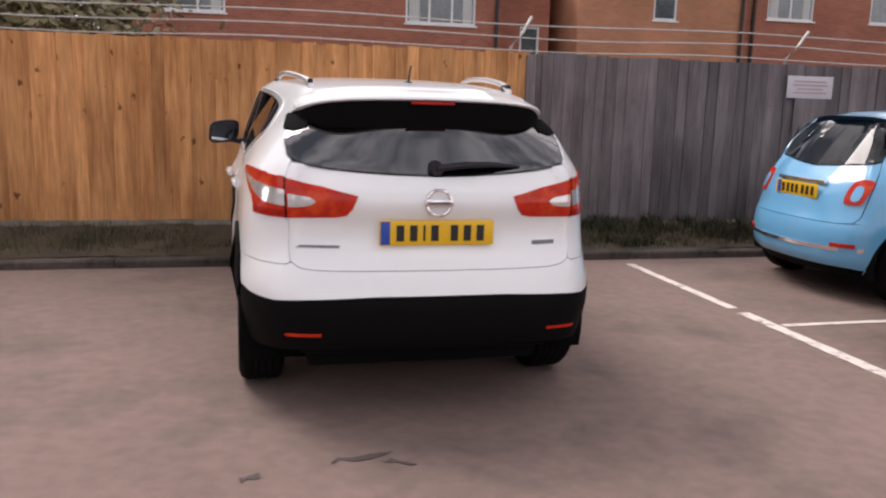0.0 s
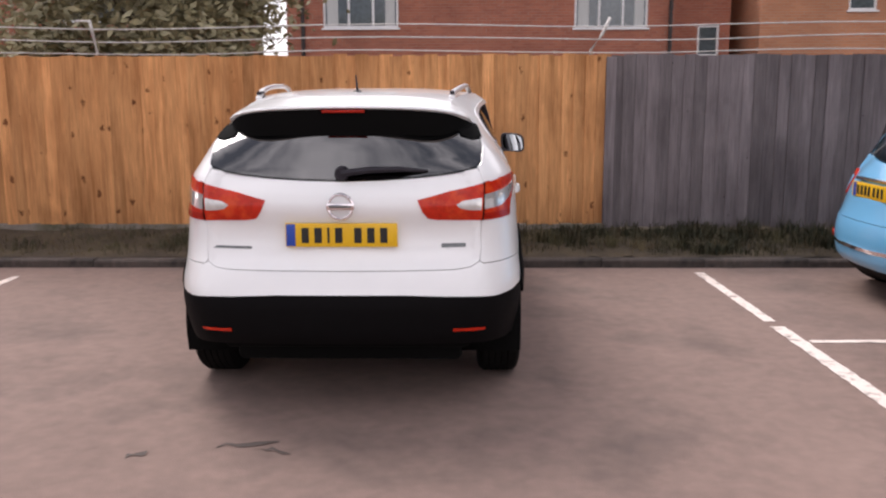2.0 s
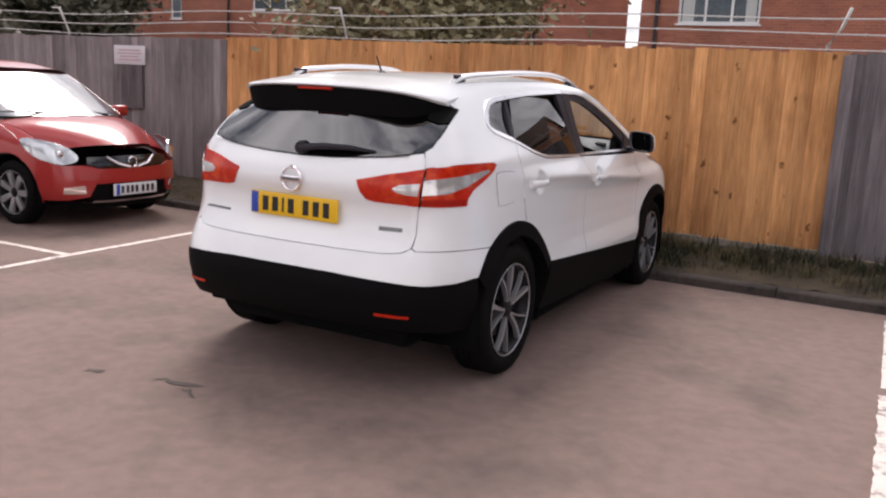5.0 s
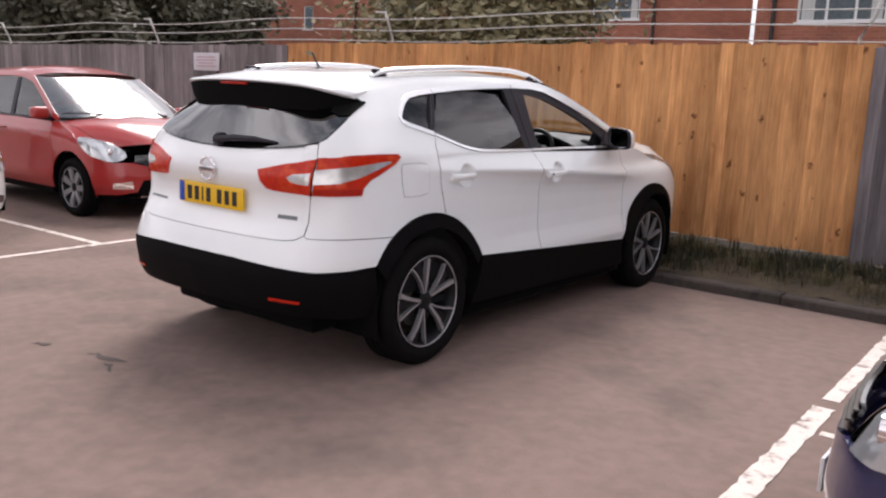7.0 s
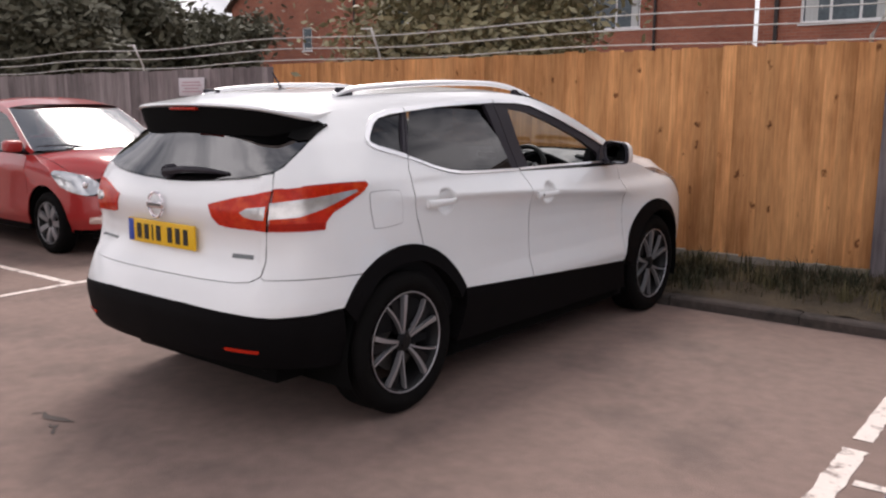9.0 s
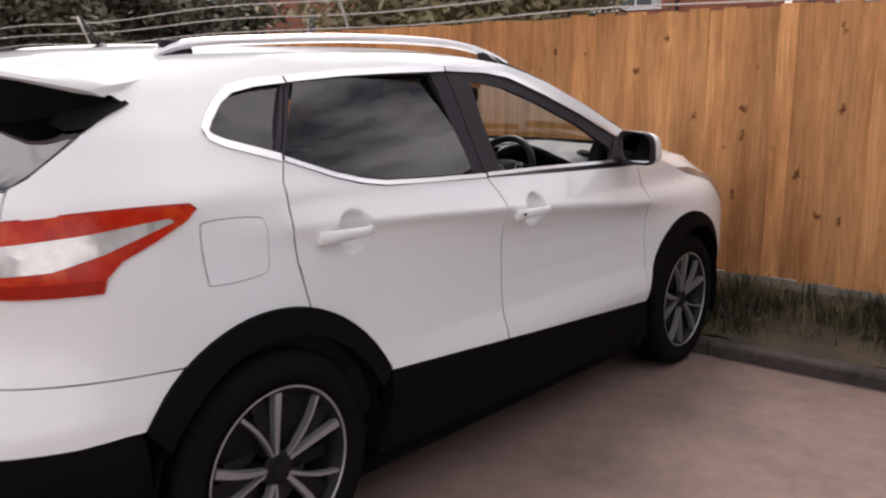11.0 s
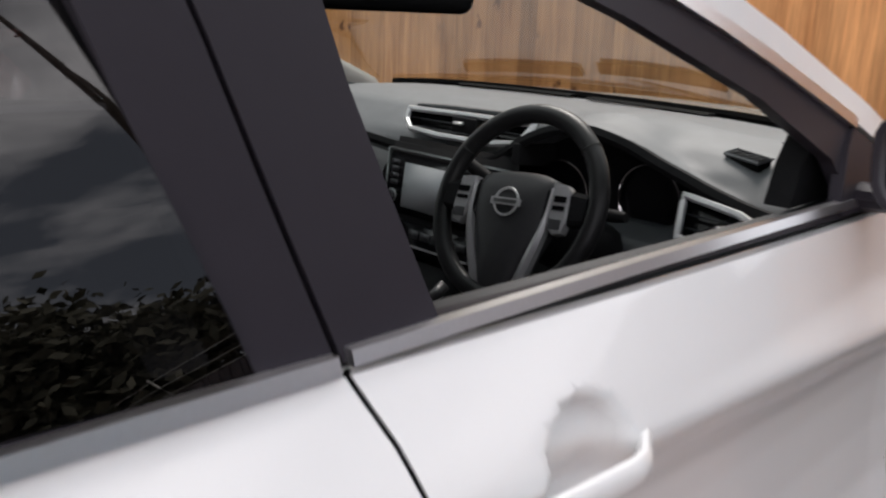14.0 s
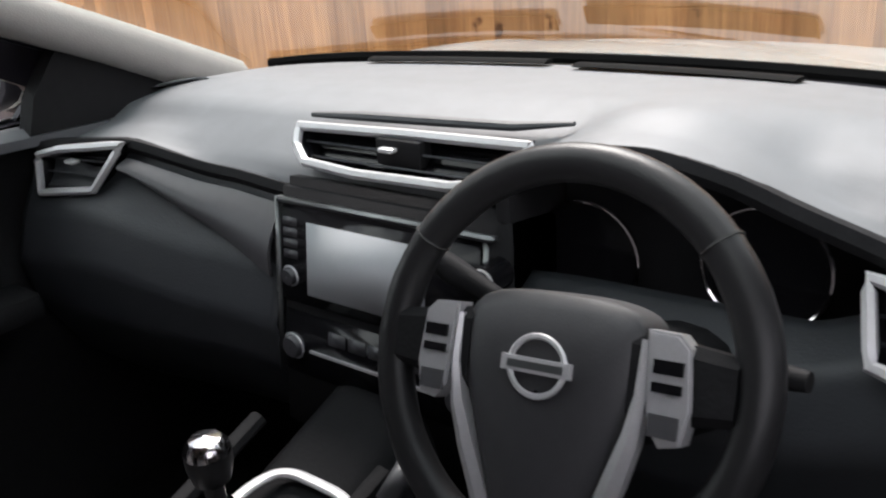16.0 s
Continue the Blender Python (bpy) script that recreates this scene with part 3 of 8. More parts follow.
# ---- painted bay lines, worn at the edges ----
def painted_line(a, b, width, seed):
    r = random.Random(seed)
    a, b = Vector((*a, 0)), Vector((*b, 0))
    t = (b - a).normalized()
    u = Vector((-t.y, t.x, 0)) * width / 2
    n = max(6, int((b - a).length / 0.05))
    bm = bmesh.new()
    rows = []
    for i in range(n + 1):
        p = a.lerp(b, i / n)
        e0, e1 = 1 + r.uniform(-0.16, 0.10), 1 + r.uniform(-0.16, 0.10)
        rows.append((bm.verts.new(p + u * e0 + Vector((0, 0, 0.004))), bm.verts.new(p - u * e1 + Vector((0, 0, 0.004)))))
    for A, B in zip(rows, rows[1:]):
        bm.faces.new((A[0], A[1], B[1], B[0]))
    bmesh.ops.recalc_face_normals(bm, faces=bm.faces)
    for f in bm.faces:
        if f.normal.z < 0:
            f.normal_flip()
    return tagged(obj("bay_line", bm, M_PAINT, smooth=False), "worn white painted parking bay line", "road marking", "bay lines", "structure")


painted_line((2.62, 3.50), (2.645, 1.85), 0.085, 1)
painted_line((2.645, 1.72), (2.69, -1.6), 0.10, 2)
painted_line((2.72, 1.37), (5.2, 1.40), 0.06, 3)
painted_line((-3.27, 3.32), (-3.10, -1.4), 0.075, 4)
painted_line((-3.22, 1.33), (-6.4, 1.22), 0.07, 5)

# ---- tar seams and small patches in the asphalt ----
def tar_mark(a, b, width, seed, label="thin dark tar seam in the asphalt"):
    r = random.Random(seed)
    a, b = Vector((*a, 0)), Vector((*b, 0))
    u = (b - a).normalized()
    u = Vector((-u.y, u.x, 0))
    n = max(5, int((b - a).length / 0.04))
    bm = bmesh.new()
    rows, off = [], 0.0
    for i in range(n + 1):
        off = off * 0.85 + r.gauss(0, width * 0.5)
        w = width * r.uniform(0.35, 1.0) * min(1, 0.25 + 3 * min(i, n - i) / n) / 2
        p = a.lerp(b, i / n) + u * off
        rows.append((bm.verts.new(p - u * w + Vector((0, 0, 0.004))), bm.verts.new(p + u * w + Vector((0, 0, 0.004)))))
    for A, B in zip(rows, rows[1:]):
        f = bm.faces.new((A[0], A[1], B[1], B[0]))
        f.normal_update()
        if f.normal.z < 0:
            f.normal_flip()
    return tagged(obj("tar_mark", bm, M_TAR, smooth=False), label, "road mark", "tar marks", "structure")


tar_mark((-0.50, -0.33), (-0.24, -0.25), 0.05, 1)
tar_mark((-0.30, -0.36), (-0.18, -0.33), 0.045, 2)
tar_mark((-0.86, -0.42), (-0.78, -0.36), 0.05, 3)

# ---- wire strands on cranked brackets over the fence ----
for k, (z0, y0) in enumerate(((1.975, 4.90), (2.10, 4.86), (2.22, 4.80))):
    bm = bmesh.new()
    pts = []
    for i in range(121):
        x = -14 + 24 * i / 120
        sag = 0.035 * math.sin((x + 14) / 4.6 * math.pi) ** 2
        pts.append((x, y0 + 0.01 * noise.noise((x * 0.9, k, 0)), z0 - sag + 0.02 * noise.noise((x * 0.5, k * 7, 2))))
    tube(bm, pts, 0.0065, 5)
    r = random.Random(20 + k)
    for i in range(0, 118):
        p = Vector(pts[i]).lerp(Vector(pts[i + 1]), r.random())
        for a in range(2):
            d = Vector((r.uniform(-0.4, 0.4), r.uniform(-1, 1), r.uniform(-1, 1))).normalized() * 0.018
            tube(bm, [p - d, p + d], 0.0022, 3)
    tagged(obj("fence_wire", bm, M_WIRE), "galvanised barbed wire strand above the fence", "wire", "fence wires")
for x in (-12.3, -7.72, -3.1, 1.85, 5.02, 8.6):
    bm = bmesh.new()
    lx = 0.10 if x > 0 else 0.0
    tube(bm, [(x, 4.94, 1.55), (x, 4.93, 1.97), (x + lx, 4.86, 2.12), (x + lx * 1.6, 4.79, 2.27)], 0.016, 6)
    if x < 0:
        tube(bm, [(x + 0.01, 4.79, 2.26), (x - 0.14, 4.79, 2.265)], 0.012, 6)
    tagged(obj("wire_bracket", bm, M_WIRE), "pale metal cranked wire bracket on the fence", "bracket", "wire brackets")

# ---- signs on the grey fence, faded past reading ----
for x in (-6.40, 5.27):
    sg_ob = thing("warning_sign", "faded white rectangular sign screwed to the grey fence", "sign", "fence signs")
    part("panel", boxes(((x - 0.285, 4.795, 1.555), (x + 0.285, 4.800, 1.795)), bevel=0.001), M_SIGN, sg_ob)
    for i, (w, z) in enumerate(((0.20, 1.735), (0.22, 1.695), (0.16, 1.655), (0.21, 1.615))):
        part("print_bar", boxes(((x - w, 4.7925, z - 0.009), (x + w, 4.7955, z + 0.009))), M_SIGNINK, sg_ob, smooth=False)
    part("backing_board", boxes(((x - 0.17, 4.7985, 1.0), (x + 0.22, 4.812, 1.56)), bevel=0.002), M_GREYWOOD, sg_ob, "dark wooden backing board", smooth=False)

# ---- houses behind the fence ----
def house_window(parent, x, y, z, w, h, lights=3, mirror=False, curtain=False):
    """White plastic casement window in a wall that faces -y; x, z: lower left corner."""
    wd = new("window")
    wd.parent = parent
    t = 0.06
    fr = bmesh.new()
    box(fr, (x, y - 0.03, z), (x + w, y + 0.05, z + t), 0.006)
    box(fr, (x, y - 0.03, z + h - t), (x + w, y + 0.05, z + h), 0.006)
    for i in range(lights + 1):
        c = x + t / 2 + (w - t) * i / lights
        box(fr, (c - t / 2, y - 0.028, z + t), (c + t / 2, y + 0.05, z + h - t), 0.005)
    part("window_frame", fr, M_UPVC, wd, smooth=False)
    part("window_sill", boxes(((x - 0.05, y - 0.10, z - 0.05), (x + w + 0.05, y + 0.03, z - 0.001)), bevel=0.006), M_UPVC, wd, smooth=False)
    for i in range(lights):
        a = x + t + (w - t) * i / lights
        b = x + (w - t) * (i + 1) / lights
        part("pane", boxes(((a, y + 0.006, z + t), (b, y + 0.016, z + h - t))), M_PANE, wd, smooth=False)
    if lights > 1:
        for a, b in ((x + 0.1, x + 0.4), (x + w - 0.36, x + w - 0.1)):
            bm = bmesh.new()
            rows = []
            for i in range(13):
                xx = a + (b - a) * i / 12
                rows.append((bm.verts.new((xx, y - 0.002 + 0.003 * math.sin(i * 2.1), z + t)), bm.verts.new((xx, y - 0.002 + 0.003 * math.sin(i * 2.1), z + h - t))))
            for A, B in zip(rows, rows[1:]):
                bm.faces.new((A[0], B[0], B[1], A[1]))
            if curtain:
                part("curtain", bm, M_CURTAIN, wd, "pale curtain")
            else:
                bm.free()
    return wd


def wall_with_openings(bm, x0, x1, y, z0, z1, holes, depth=0.12):
    """A wall face at y with real openings (x, z, w, h) and their reveals."""
    xs = sorted({x0, x1, *[h[0] for h in holes], *[h[0] + h[2] for h in holes]})
    zs = sorted({z0, z1, *[h[1] for h in holes], *[h[1] + h[3] for h in holes]})
    for a, b in zip(xs, xs[1:]):
        for c, d in zip(zs, zs[1:]):
            mx, mz = (a + b) / 2, (c + d) / 2
            if any(h[0] < mx < h[0] + h[2] and h[1] < mz < h[1] + h[3] for h in holes):
                continue
            bm.faces.new([bm.verts.new(p) for p in ((a, y, c), (b, y, c), (b, y, d), (a, y, d))])
    for hx, hz, w, h in holes:
        q = [(hx, hz), (hx + w, hz), (hx + w, hz + h), (hx, hz + h)]
        for (a, c), (b, d) in zip(q, q[1:] + q[:1]):
            bm.faces.new([bm.verts.new(p) for p in ((a, y, c), (a, y + depth, c), (b, y + depth, d), (b, y, d))])
    return bm


def house(label, x0, x1, y, depth, eaves, ridge, wins, pipes, material, slant=0.0, gable_left=False, gable=4.2):
    h = thing("house", label, "house", "houses behind the fence")
    bm = bmesh.new()
    wall_with_openings(bm, x0, x1, y, 0.0, eaves, [(w[0], w[1], w[2], w[3]) for w in wins])
    for quad in (((x1, y, 0), (x1 + slant, y + depth, 0), (x1 + slant, y + depth, eaves), (x1, y, eaves)), ((x0, y + depth, 0), (x0, y, 0), (x0, y, eaves), (x0, y + depth, eaves)), ((x1 + slant, y + depth, 0), (x0, y + depth, 0), (x0, y + depth, eaves), (x1 + slant, y + depth, eaves))):
        bm.faces.new([bm.verts.new(p) for p in quad])
    ym = y + depth / 2
    if gable_left:
        xm = x0 + gable
        for p, q, r in (((x0, y, eaves), (x0 + 2 * gable, y, eaves), (xm, y, ridge)),):
            bm.faces.new([bm.verts.new(v) for v in (p, q, r)])
    else:
        bm.faces.new([bm.verts.new(v) for v in ((x0, y + depth, eaves), (x0, y, eaves), (x0, ym, ridge))])
        bm.faces.new([bm.verts.new(v) for v in ((x1, y, eaves), (x1 + slant, y + depth, eaves), (x1 + slant / 2, ym, ridge))])
    bmesh.ops.remove_doubles(bm, verts=bm.verts, dist=0.001)
    part("wall", bm, material, h, smooth=False)
    bm = bmesh.new()
    o = 0.3
    if gable_left:
        xm = x0 + gable
        for a, b in ((x0 - o, xm), (x0 + 2 * gable + o, xm)):
            k = -o * (ridge - eaves) / gable
            bm.faces.new([bm.verts.new(v) for v in ((a, y - o, eaves + k), (a, y + depth, eaves + k), (b, y + depth, ridge), (b, y - o, ridge))])
        xr = x0 + 2 * gable
    else:
        xr = x0 - o
    k = -o * (ridge - eaves) / (depth / 2)
    bm.faces.new([bm.verts.new(v) for v in ((xr, y - o, eaves + k), (x1 + 0.05, y - o, eaves + k), (x1 + slant / 2, ym, ridge), (xr, ym, ridge))])
    bm.faces.new([bm.verts.new(v) for v in ((xr, y + depth + o, eaves + k), (x1 + slant, y + depth + o, eaves + k), (x1 + slant / 2, ym, ridge), (xr, ym, ridge))])
    bmesh.ops.recalc_face_normals(bm, faces=bm.faces)
    bmesh.ops.solidify(bm, geom=bm.faces[:], thickness=0.10)
    part("roof", bm, M_ROOF, h, smooth=False)
    for w in wins:
        house_window(h, w[0], y + 0.06, w[1], w[2], w[3], w[4], curtain=len(w) > 5)
    for px in pipes:
        bm = bmesh.new()
        tube(bm, [(px, y - 0.07, 0.0), (px, y - 0.07, eaves - 0.15)], 0.055, 8)
        for z in (1.2, 2.6, 3.9):
            lathe(bm, [(z, 0.068), (z + 0.06, 0.068)], "z", 8, (px, y - 0.07, 0))
        part("downpipe", bm, M_PIPE, h, "dark brown downpipe")
    return h


house("red brick house with white casement windows behind the fence", -4.17, 6.35, 20.0, 8.0, 5.3, 8.2, [(-3.17, 3.42, 2.05, 1.25, 3, 1), (3.64, 3.39, 1.98, 1.25, 3, 1)], (-3.72, 6.22), M_BRICK)
house("long red brick house with small windows beyond a tree", -32.3, -6.2, 25.5, 8.7, 6.25, 10.4, [(-27.15, 3.88, 0.65, 1.06, 1), (-22.4, 4.26, 2.62, 1.56, 3), (-12.84, 4.07, 2.74, 1.56, 3, 1)], (-23.7, -9.53), M_BRICK, slant=-4.2, gable_left=True, gable=5.2)
house("low brick wing with a small window between the houses", 6.42, 8.05, 20.7, 4.0, 5.0, 6.4, [(7.16, 2.66, 0.6, 0.85, 1)], (), M_BRICK)
house("brick house wall in a lit orange tone beside the red brick one", 8.5, 13.75, 19.6, 8.0, 6.0, 8.8, [(10.8, 3.78, 0.74, 1.2, 1)], (13.62,), M_BRICKLIT)
house("red brick house end with white windows", 13.85, 24.0, 20.0, 8.0, 6.0, 8.8, [(14.75, 4.02, 1.6, 1.25, 2, 1), (18.35, 4.05, 1.6, 1.25, 2)], (14.25,), M_BRICK)


# ---- trees ----
def tree(label, x, y, h, r, crown_z, leaf, n, seed, leaf_size=0.11, trunk_r=0.16, squash=1.0, limbs=15, lean=0):
    rn = random.Random(seed)
    tr = thing("tree", label, "tree", "trees behind the fence", pose(x, y, 0.08, lean))
    bm = bmesh.new()
    tube(bm, [(0, 0, 0), (0.05, 0.03, h * 0.3), (-0.04, 0.05, h * 0.6), (0.02, 0, h * 0.92)], [trunk_r, trunk_r * 0.8, trunk_r * 0.5, trunk_r * 0.12], 9)
    tips = []
    for i in range(limbs):
        z0 = h * rn.uniform(0.22, 0.75)
        a = rn.uniform(0, 2 * math.pi)
        L = r * rn.uniform(0.55, 1.0) * (1.1 - 0.5 * z0 / h)
        e = Vector((math.cos(a) * L, math.sin(a) * L, z0 + L * rn.uniform(0.2, 0.7)))
        m = Vector((math.cos(a) * L * 0.5, math.sin(a) * L * 0.5, z0 + L * 0.2))
        tube(bm, [(0, 0, z0), m, e], [trunk_r * 0.35, trunk_r * 0.2, trunk_r * 0.05], 5)
        tips.append(e)
        for _ in range(3):
            f = e + Vector((rn.gauss(0, 0.35), rn.gauss(0, 0.35), rn.gauss(0.1, 0.3))) * r * 0.45
            tube(bm, [m.lerp(e, 0.6), f], [trunk_r * 0.1, trunk_r * 0.03], 4)
            tips.append(f)
    part("trunk", bm, M_BARK, tr)
    clumps = [(t, r * rn.uniform(0.16, 0.34)) for t in tips]
    for _ in range(34):
        a, b = rn.uniform(0, 2 * math.pi), rn.uniform(-1, 1)
        q = Vector((math.cos(a) * math.sqrt(1 - b * b), math.sin(a) * math.sqrt(1 - b * b), b * squash)) * r * rn.uniform(0.45, 0.95)
        clumps.append((q + Vector((0, 0, crown_z)), r * rn.uniform(0.14, 0.34)))
    verts, faces = [], []
    for _ in range(n):
        c, cr = clumps[rn.randrange(len(clumps))]
        p = c + Vector((rn.gauss(0, 0.6), rn.gauss(0, 0.6), rn.gauss(0, 0.5))) * cr
        if p.z < 0.5:
            continue
        u = Vector((rn.gauss(0, 1), rn.gauss(0, 1), rn.gauss(0, 0.6))).normalized()
        v = u.cross(Vector((rn.gauss(0, 1), rn.gauss(0, 1), rn.gauss(0, 1)))).normalized()
        s = leaf_size * rn.uniform(0.5, 1.2)
        k = len(verts)
        verts += [p - u * s, p + v * s * 0.45, p + u * s, p - v * s * 0.45]
        faces.append((k, k + 1, k + 2, k + 3))
    me = bpy.data.meshes.new("crown")
    me.from_pydata([tuple(v) for v in verts], [], faces)
    me.materials.append(leaf)
    cr = new("crown", me)
    cr.parent = tr
    cr["kind"] = "stuff"
    return tr


tree("broad leafy bush with thin autumn foliage behind the fence", -3.45, 7.2, 5.0, 1.8, 3.1, M_LEAF, 28000, 1, 0.07, 0.08, limbs=26)
tree("tall dark evergreen tree", -24.0, 13.0, 8.5, 3.0, 4.0, M_LEAFDARK, 24000, 3, 0.19, 0.25)
tree("wide dark evergreen tree", -30.5, 12.0, 8.5, 4.2, 4.0, M_LEAFDARK, 34000, 4, 0.21, 0.25)
tree("dark evergreen tree among others", -36.0, 8.0, 9.5, 4.6, 4.4, M_LEAFDARK, 34000, 5, 0.22, 0.3)
tree("dark shrubby tree beside the house gable", -28.5, 17.0, 5.5, 2.4, 3.0, M_LEAFDARK, 18000, 6, 0.16, 0.18)
tree("low dark evergreen shrub behind the old fence", -19.5, 9.5, 4.2, 2.0, 2.1, M_LEAFDARK, 16000, 7, 0.15, 0.12)
tree("leafy tree between the houses", 9.2, 27.5, 7.5, 2.2, 4.8, M_LEAFDARK, 12000, 8, 0.13, 0.15)
# next three are out of view, added for dark reflections in the side glass
tree("tall leaning bare-limbed tree across the car park", 11.5, 9.0, 19.0, 3.2, 15.0, M_LEAFDARK, 8, 9, 0.13, 0.22, limbs=0, lean=9)
tree("dark bushy tree across the car park", 16.0, 6.3, 5.6, 3.4, 2.6, M_LEAFDARK, 24000, 10, 0.22, 0.2)
tree("dark bushy tree across the car park", 17.0, 0.0, 6.0, 3.6, 2.8, M_LEAFDARK, 26000, 11, 0.22, 0.2)
tree("dark shrubby tree beside the house gable", -23.3, 17.3, 5.2, 2.2, 2.8, M_LEAFDARK, 18000, 12, 0.16, 0.18)

# ---- the white sport utility car: rear at y = 0, heading +y ----
def suv_crease(y, z):
    """The shoulder crease falls towards the front, between the sill and the belt."""
    up = min(max((1.085 - z) / 0.1, 0), 1) * min(max((z - 0.70) / 0.2, 0), 1)
    return 0.072 * (min(max(y, 0.9), 3.1) - 1.9) * up


SUV_OUT = [(0, 0), (0.35, 0.018), (0.60, 0.072), (0.72, 0.155), (0.81, 0.31), (0.862, 0.5), (0.886, 0.75), (0.90, 1.2), (0.902, 2.0), (0.905, 3.0), (0.897, 3.5), (0.862, 3.85), (0.76, 4.13), (0.55, 4.28), (0.3, 4.36), (0, 4.38)]
SUV_REAR = [(0.28, 0.16), (0.36, 0.05), (0.42, 0.02), (0.55, 0.0), (0.60, 0.008), (0.66, 0.035), (0.715, 0.06), (0.75, 0.10), (0.82, 0.135), (0.90, 0.14), (0.945, 0.12), (0.98, 0.105), (1.03, 0.11), (1.07, 0.13), (1.11, 0.16), (1.20, 0.225), (1.30, 0.295), (1.44, 0.40), (1.52, 0.49)]
SUV_SR = [(0.28, 0.05), (0.5, 0.0), (0.62, 0.0), (0.72, 0.02), (0.93, 0.05), (1.12, 0.06), (1.20, 0.115), (1.29, 0.175), (1.40, 0.275), (1.45, 0.33), (1.52, 0.43)]
SUV_SM = [(0.25, 0.04), (0.44, 0.012), (0.50, 0.0), (0.54, 0.006), (0.62, 0.030), (0.72, 0.040), (0.84, 0.040), (0.90, 0.034), (0.945, 0.021), (0.978, 0.003), (0.99, 0.0), (1.03, 0.026), (1.10, 0.078), (1.215, 0.115), (1.30, 0.14), (1.40, 0.168), (1.48, 0.195), (1.51, 0.225), (1.54, 0.29)]
SUV_SF = [(0.25, 0.05), (0.44, 0.012), (0.55, 0.0), (0.75, 0.0), (0.90, 0.012), (0.985, 0.03), (1.03, 0.06), (1.06, 0.10), (1.12, 0.15), (1.3, 0.2), (1.54, 0.3)]
SUV_FRONT = [(0.22, 0.14), (0.30, 0.05), (0.45, 0.0), (0.65, 0.0), (0.78, 0.03), (0.90, 0.10), (1.0, 0.25), (1.1, 0.5)]
suv_shell = Shell(SUV_OUT, SUV_REAR, SUV_SR, SUV_SM, SUV_SF, SUV_FRONT, (0.6, 1.7, 2.9, 3.5), suv_crease)
suv_at = suv_shell.at


def rx(x, z):
    return (suv_shell.sx(x, z), z)


def ry(y, z):
    return (suv_shell.sy(y, z), z)


def fx(x, z):
    return (suv_shell.sx(x, z, True), z)


suv = thing("suv_car", "white sport utility car parked nose to the fence, driver's window open", "car")


def pair(name, poly, material, parent=None, label="", step=(0.06, 0.04), rim=0.016, d=0.0, fn=None):
    """A panel on the right side and its mirror on the left."""
    out = []
    for sg in (1, -1):
        bm = patch(fn or suv_at, [(sg * a, b) for a, b in poly], step, rim, d)
        out.append(part(name, bm, material, parent or suv, label))
    return out


def whole(name, half, material, parent=None, label="", step=(0.06, 0.035), rim=0.016, d=0.0):
    """A panel across the middle, from its right half given bottom edge first, middle to outside, and up again to the middle."""
    poly = half + [(-a, b) for a, b in reversed(half) if abs(a) > 1e-6]
    return part(name, patch(suv_at, poly, step, rim, d), material, parent or suv, label)


ARCH_R, ARCH_F, ARCH = (0.84, 0.36), (3.44, 0.36), 0.458
HUB_R, HUB_F = (0.85, 0.347), (3.505, 0.347)


def sill_z(y):
    return 0.55 - (y - 1.24) * 0.0606


def dense(points, n=6):
    """Points put between, so that long edges follow the skin."""
    out = []
    for (a, b), (c, d) in zip(points, points[1:]):
        out += [(a + (c - a) * i / n, b + (d - b) * i / n) for i in range(n)]
    return out + [points[-1]]


DLO_LOW = [(0.735, 1.285), (0.775, 1.258), (0.946, 1.212), (1.11, 1.154), (1.20, 1.130), (1.299, 1.116), (1.45, 1.110), (1.822, 1.100), (2.636, 1.083), (2.80, 1.083)]
DLO_TOP = [(0.735, 1.30), (0.80, 1.365), (0.866, 1.408), (0.95, 1.424), (1.063, 1.435), (1.291, 1.457), (1.725, 1.480), (1.95, 1.478), (2.09, 1.462), (2.308, 1.398), (2.578, 1.306), (2.80, 1.220), (2.90, 1.175), (3.02, 1.105)]
ROOF_EDGE = [(0.44, 1.452), (0.6, 1.478), (0.8, 1.495), (1.0, 1.507), (1.35, 1.520), (1.7, 1.525), (1.9, 1.520), (2.1, 1.500), (2.35, 1.436), (2.6, 1.348), (2.85, 1.246), (3.05, 1.158), (3.18, 1.095)]

# edge of the rear screen where it wraps round on to the side
SCREEN_SIDE = [(0.262, 1.172), (0.30, 1.194), (0.36, 1.238), (0.43, 1.288), (0.50, 1.330), (0.575, 1.362)]

# body side: quarter panel, cantrail and screen pillar in one pressing
side_poly = [rx(0.6455, 0.7415), rx(0.662, 0.7305)] + [ry(*p) for p in [(0.30, 0.728), (0.45, 0.725)] + arc(*ARCH_R, ARCH, 127.5, 75, 10)]
side_poly += [ry(*p) for p in [(0.925, 0.93), (0.912, 1.03), (0.918, 1.15), (0.946, 1.206)]]
side_poly += [ry(*p) for p in [(0.86, 1.236), (0.775, 1.258), (0.742, 1.275), (0.735, 1.29)]]
side_poly += [ry(*p) for p in DLO_TOP[1:]] + [ry(*p) for p in reversed(ROOF_EDGE)]
side_poly += [ry(*p) for p in [(0.46, 1.43), (0.49, 1.400), (0.55, 1.384)] + SCREEN_SIDE[::-1]]
side_poly += [rx(*p) for p in [(0.660, 1.10), (0.654, 1.0), (0.652, 0.93), (0.651, 0.80)]]
pair("body_side", side_poly, M_WHITE, step=(0.05, 0.03))


def door_dent(y0, z0):
    """The skin with the bowl of a door handle pressed in."""
    def fn(s, z, d):
        p = suv_at(s, z, d)
        q = ((p.y - y0) / 0.064) ** 2 + ((z - z0) / 0.060) ** 2
        if q < 1:
            k = 0.038 * (1 - q * q) ** 0.9
            p.x += -k if p.x > 0 else k
        return p
    return fn


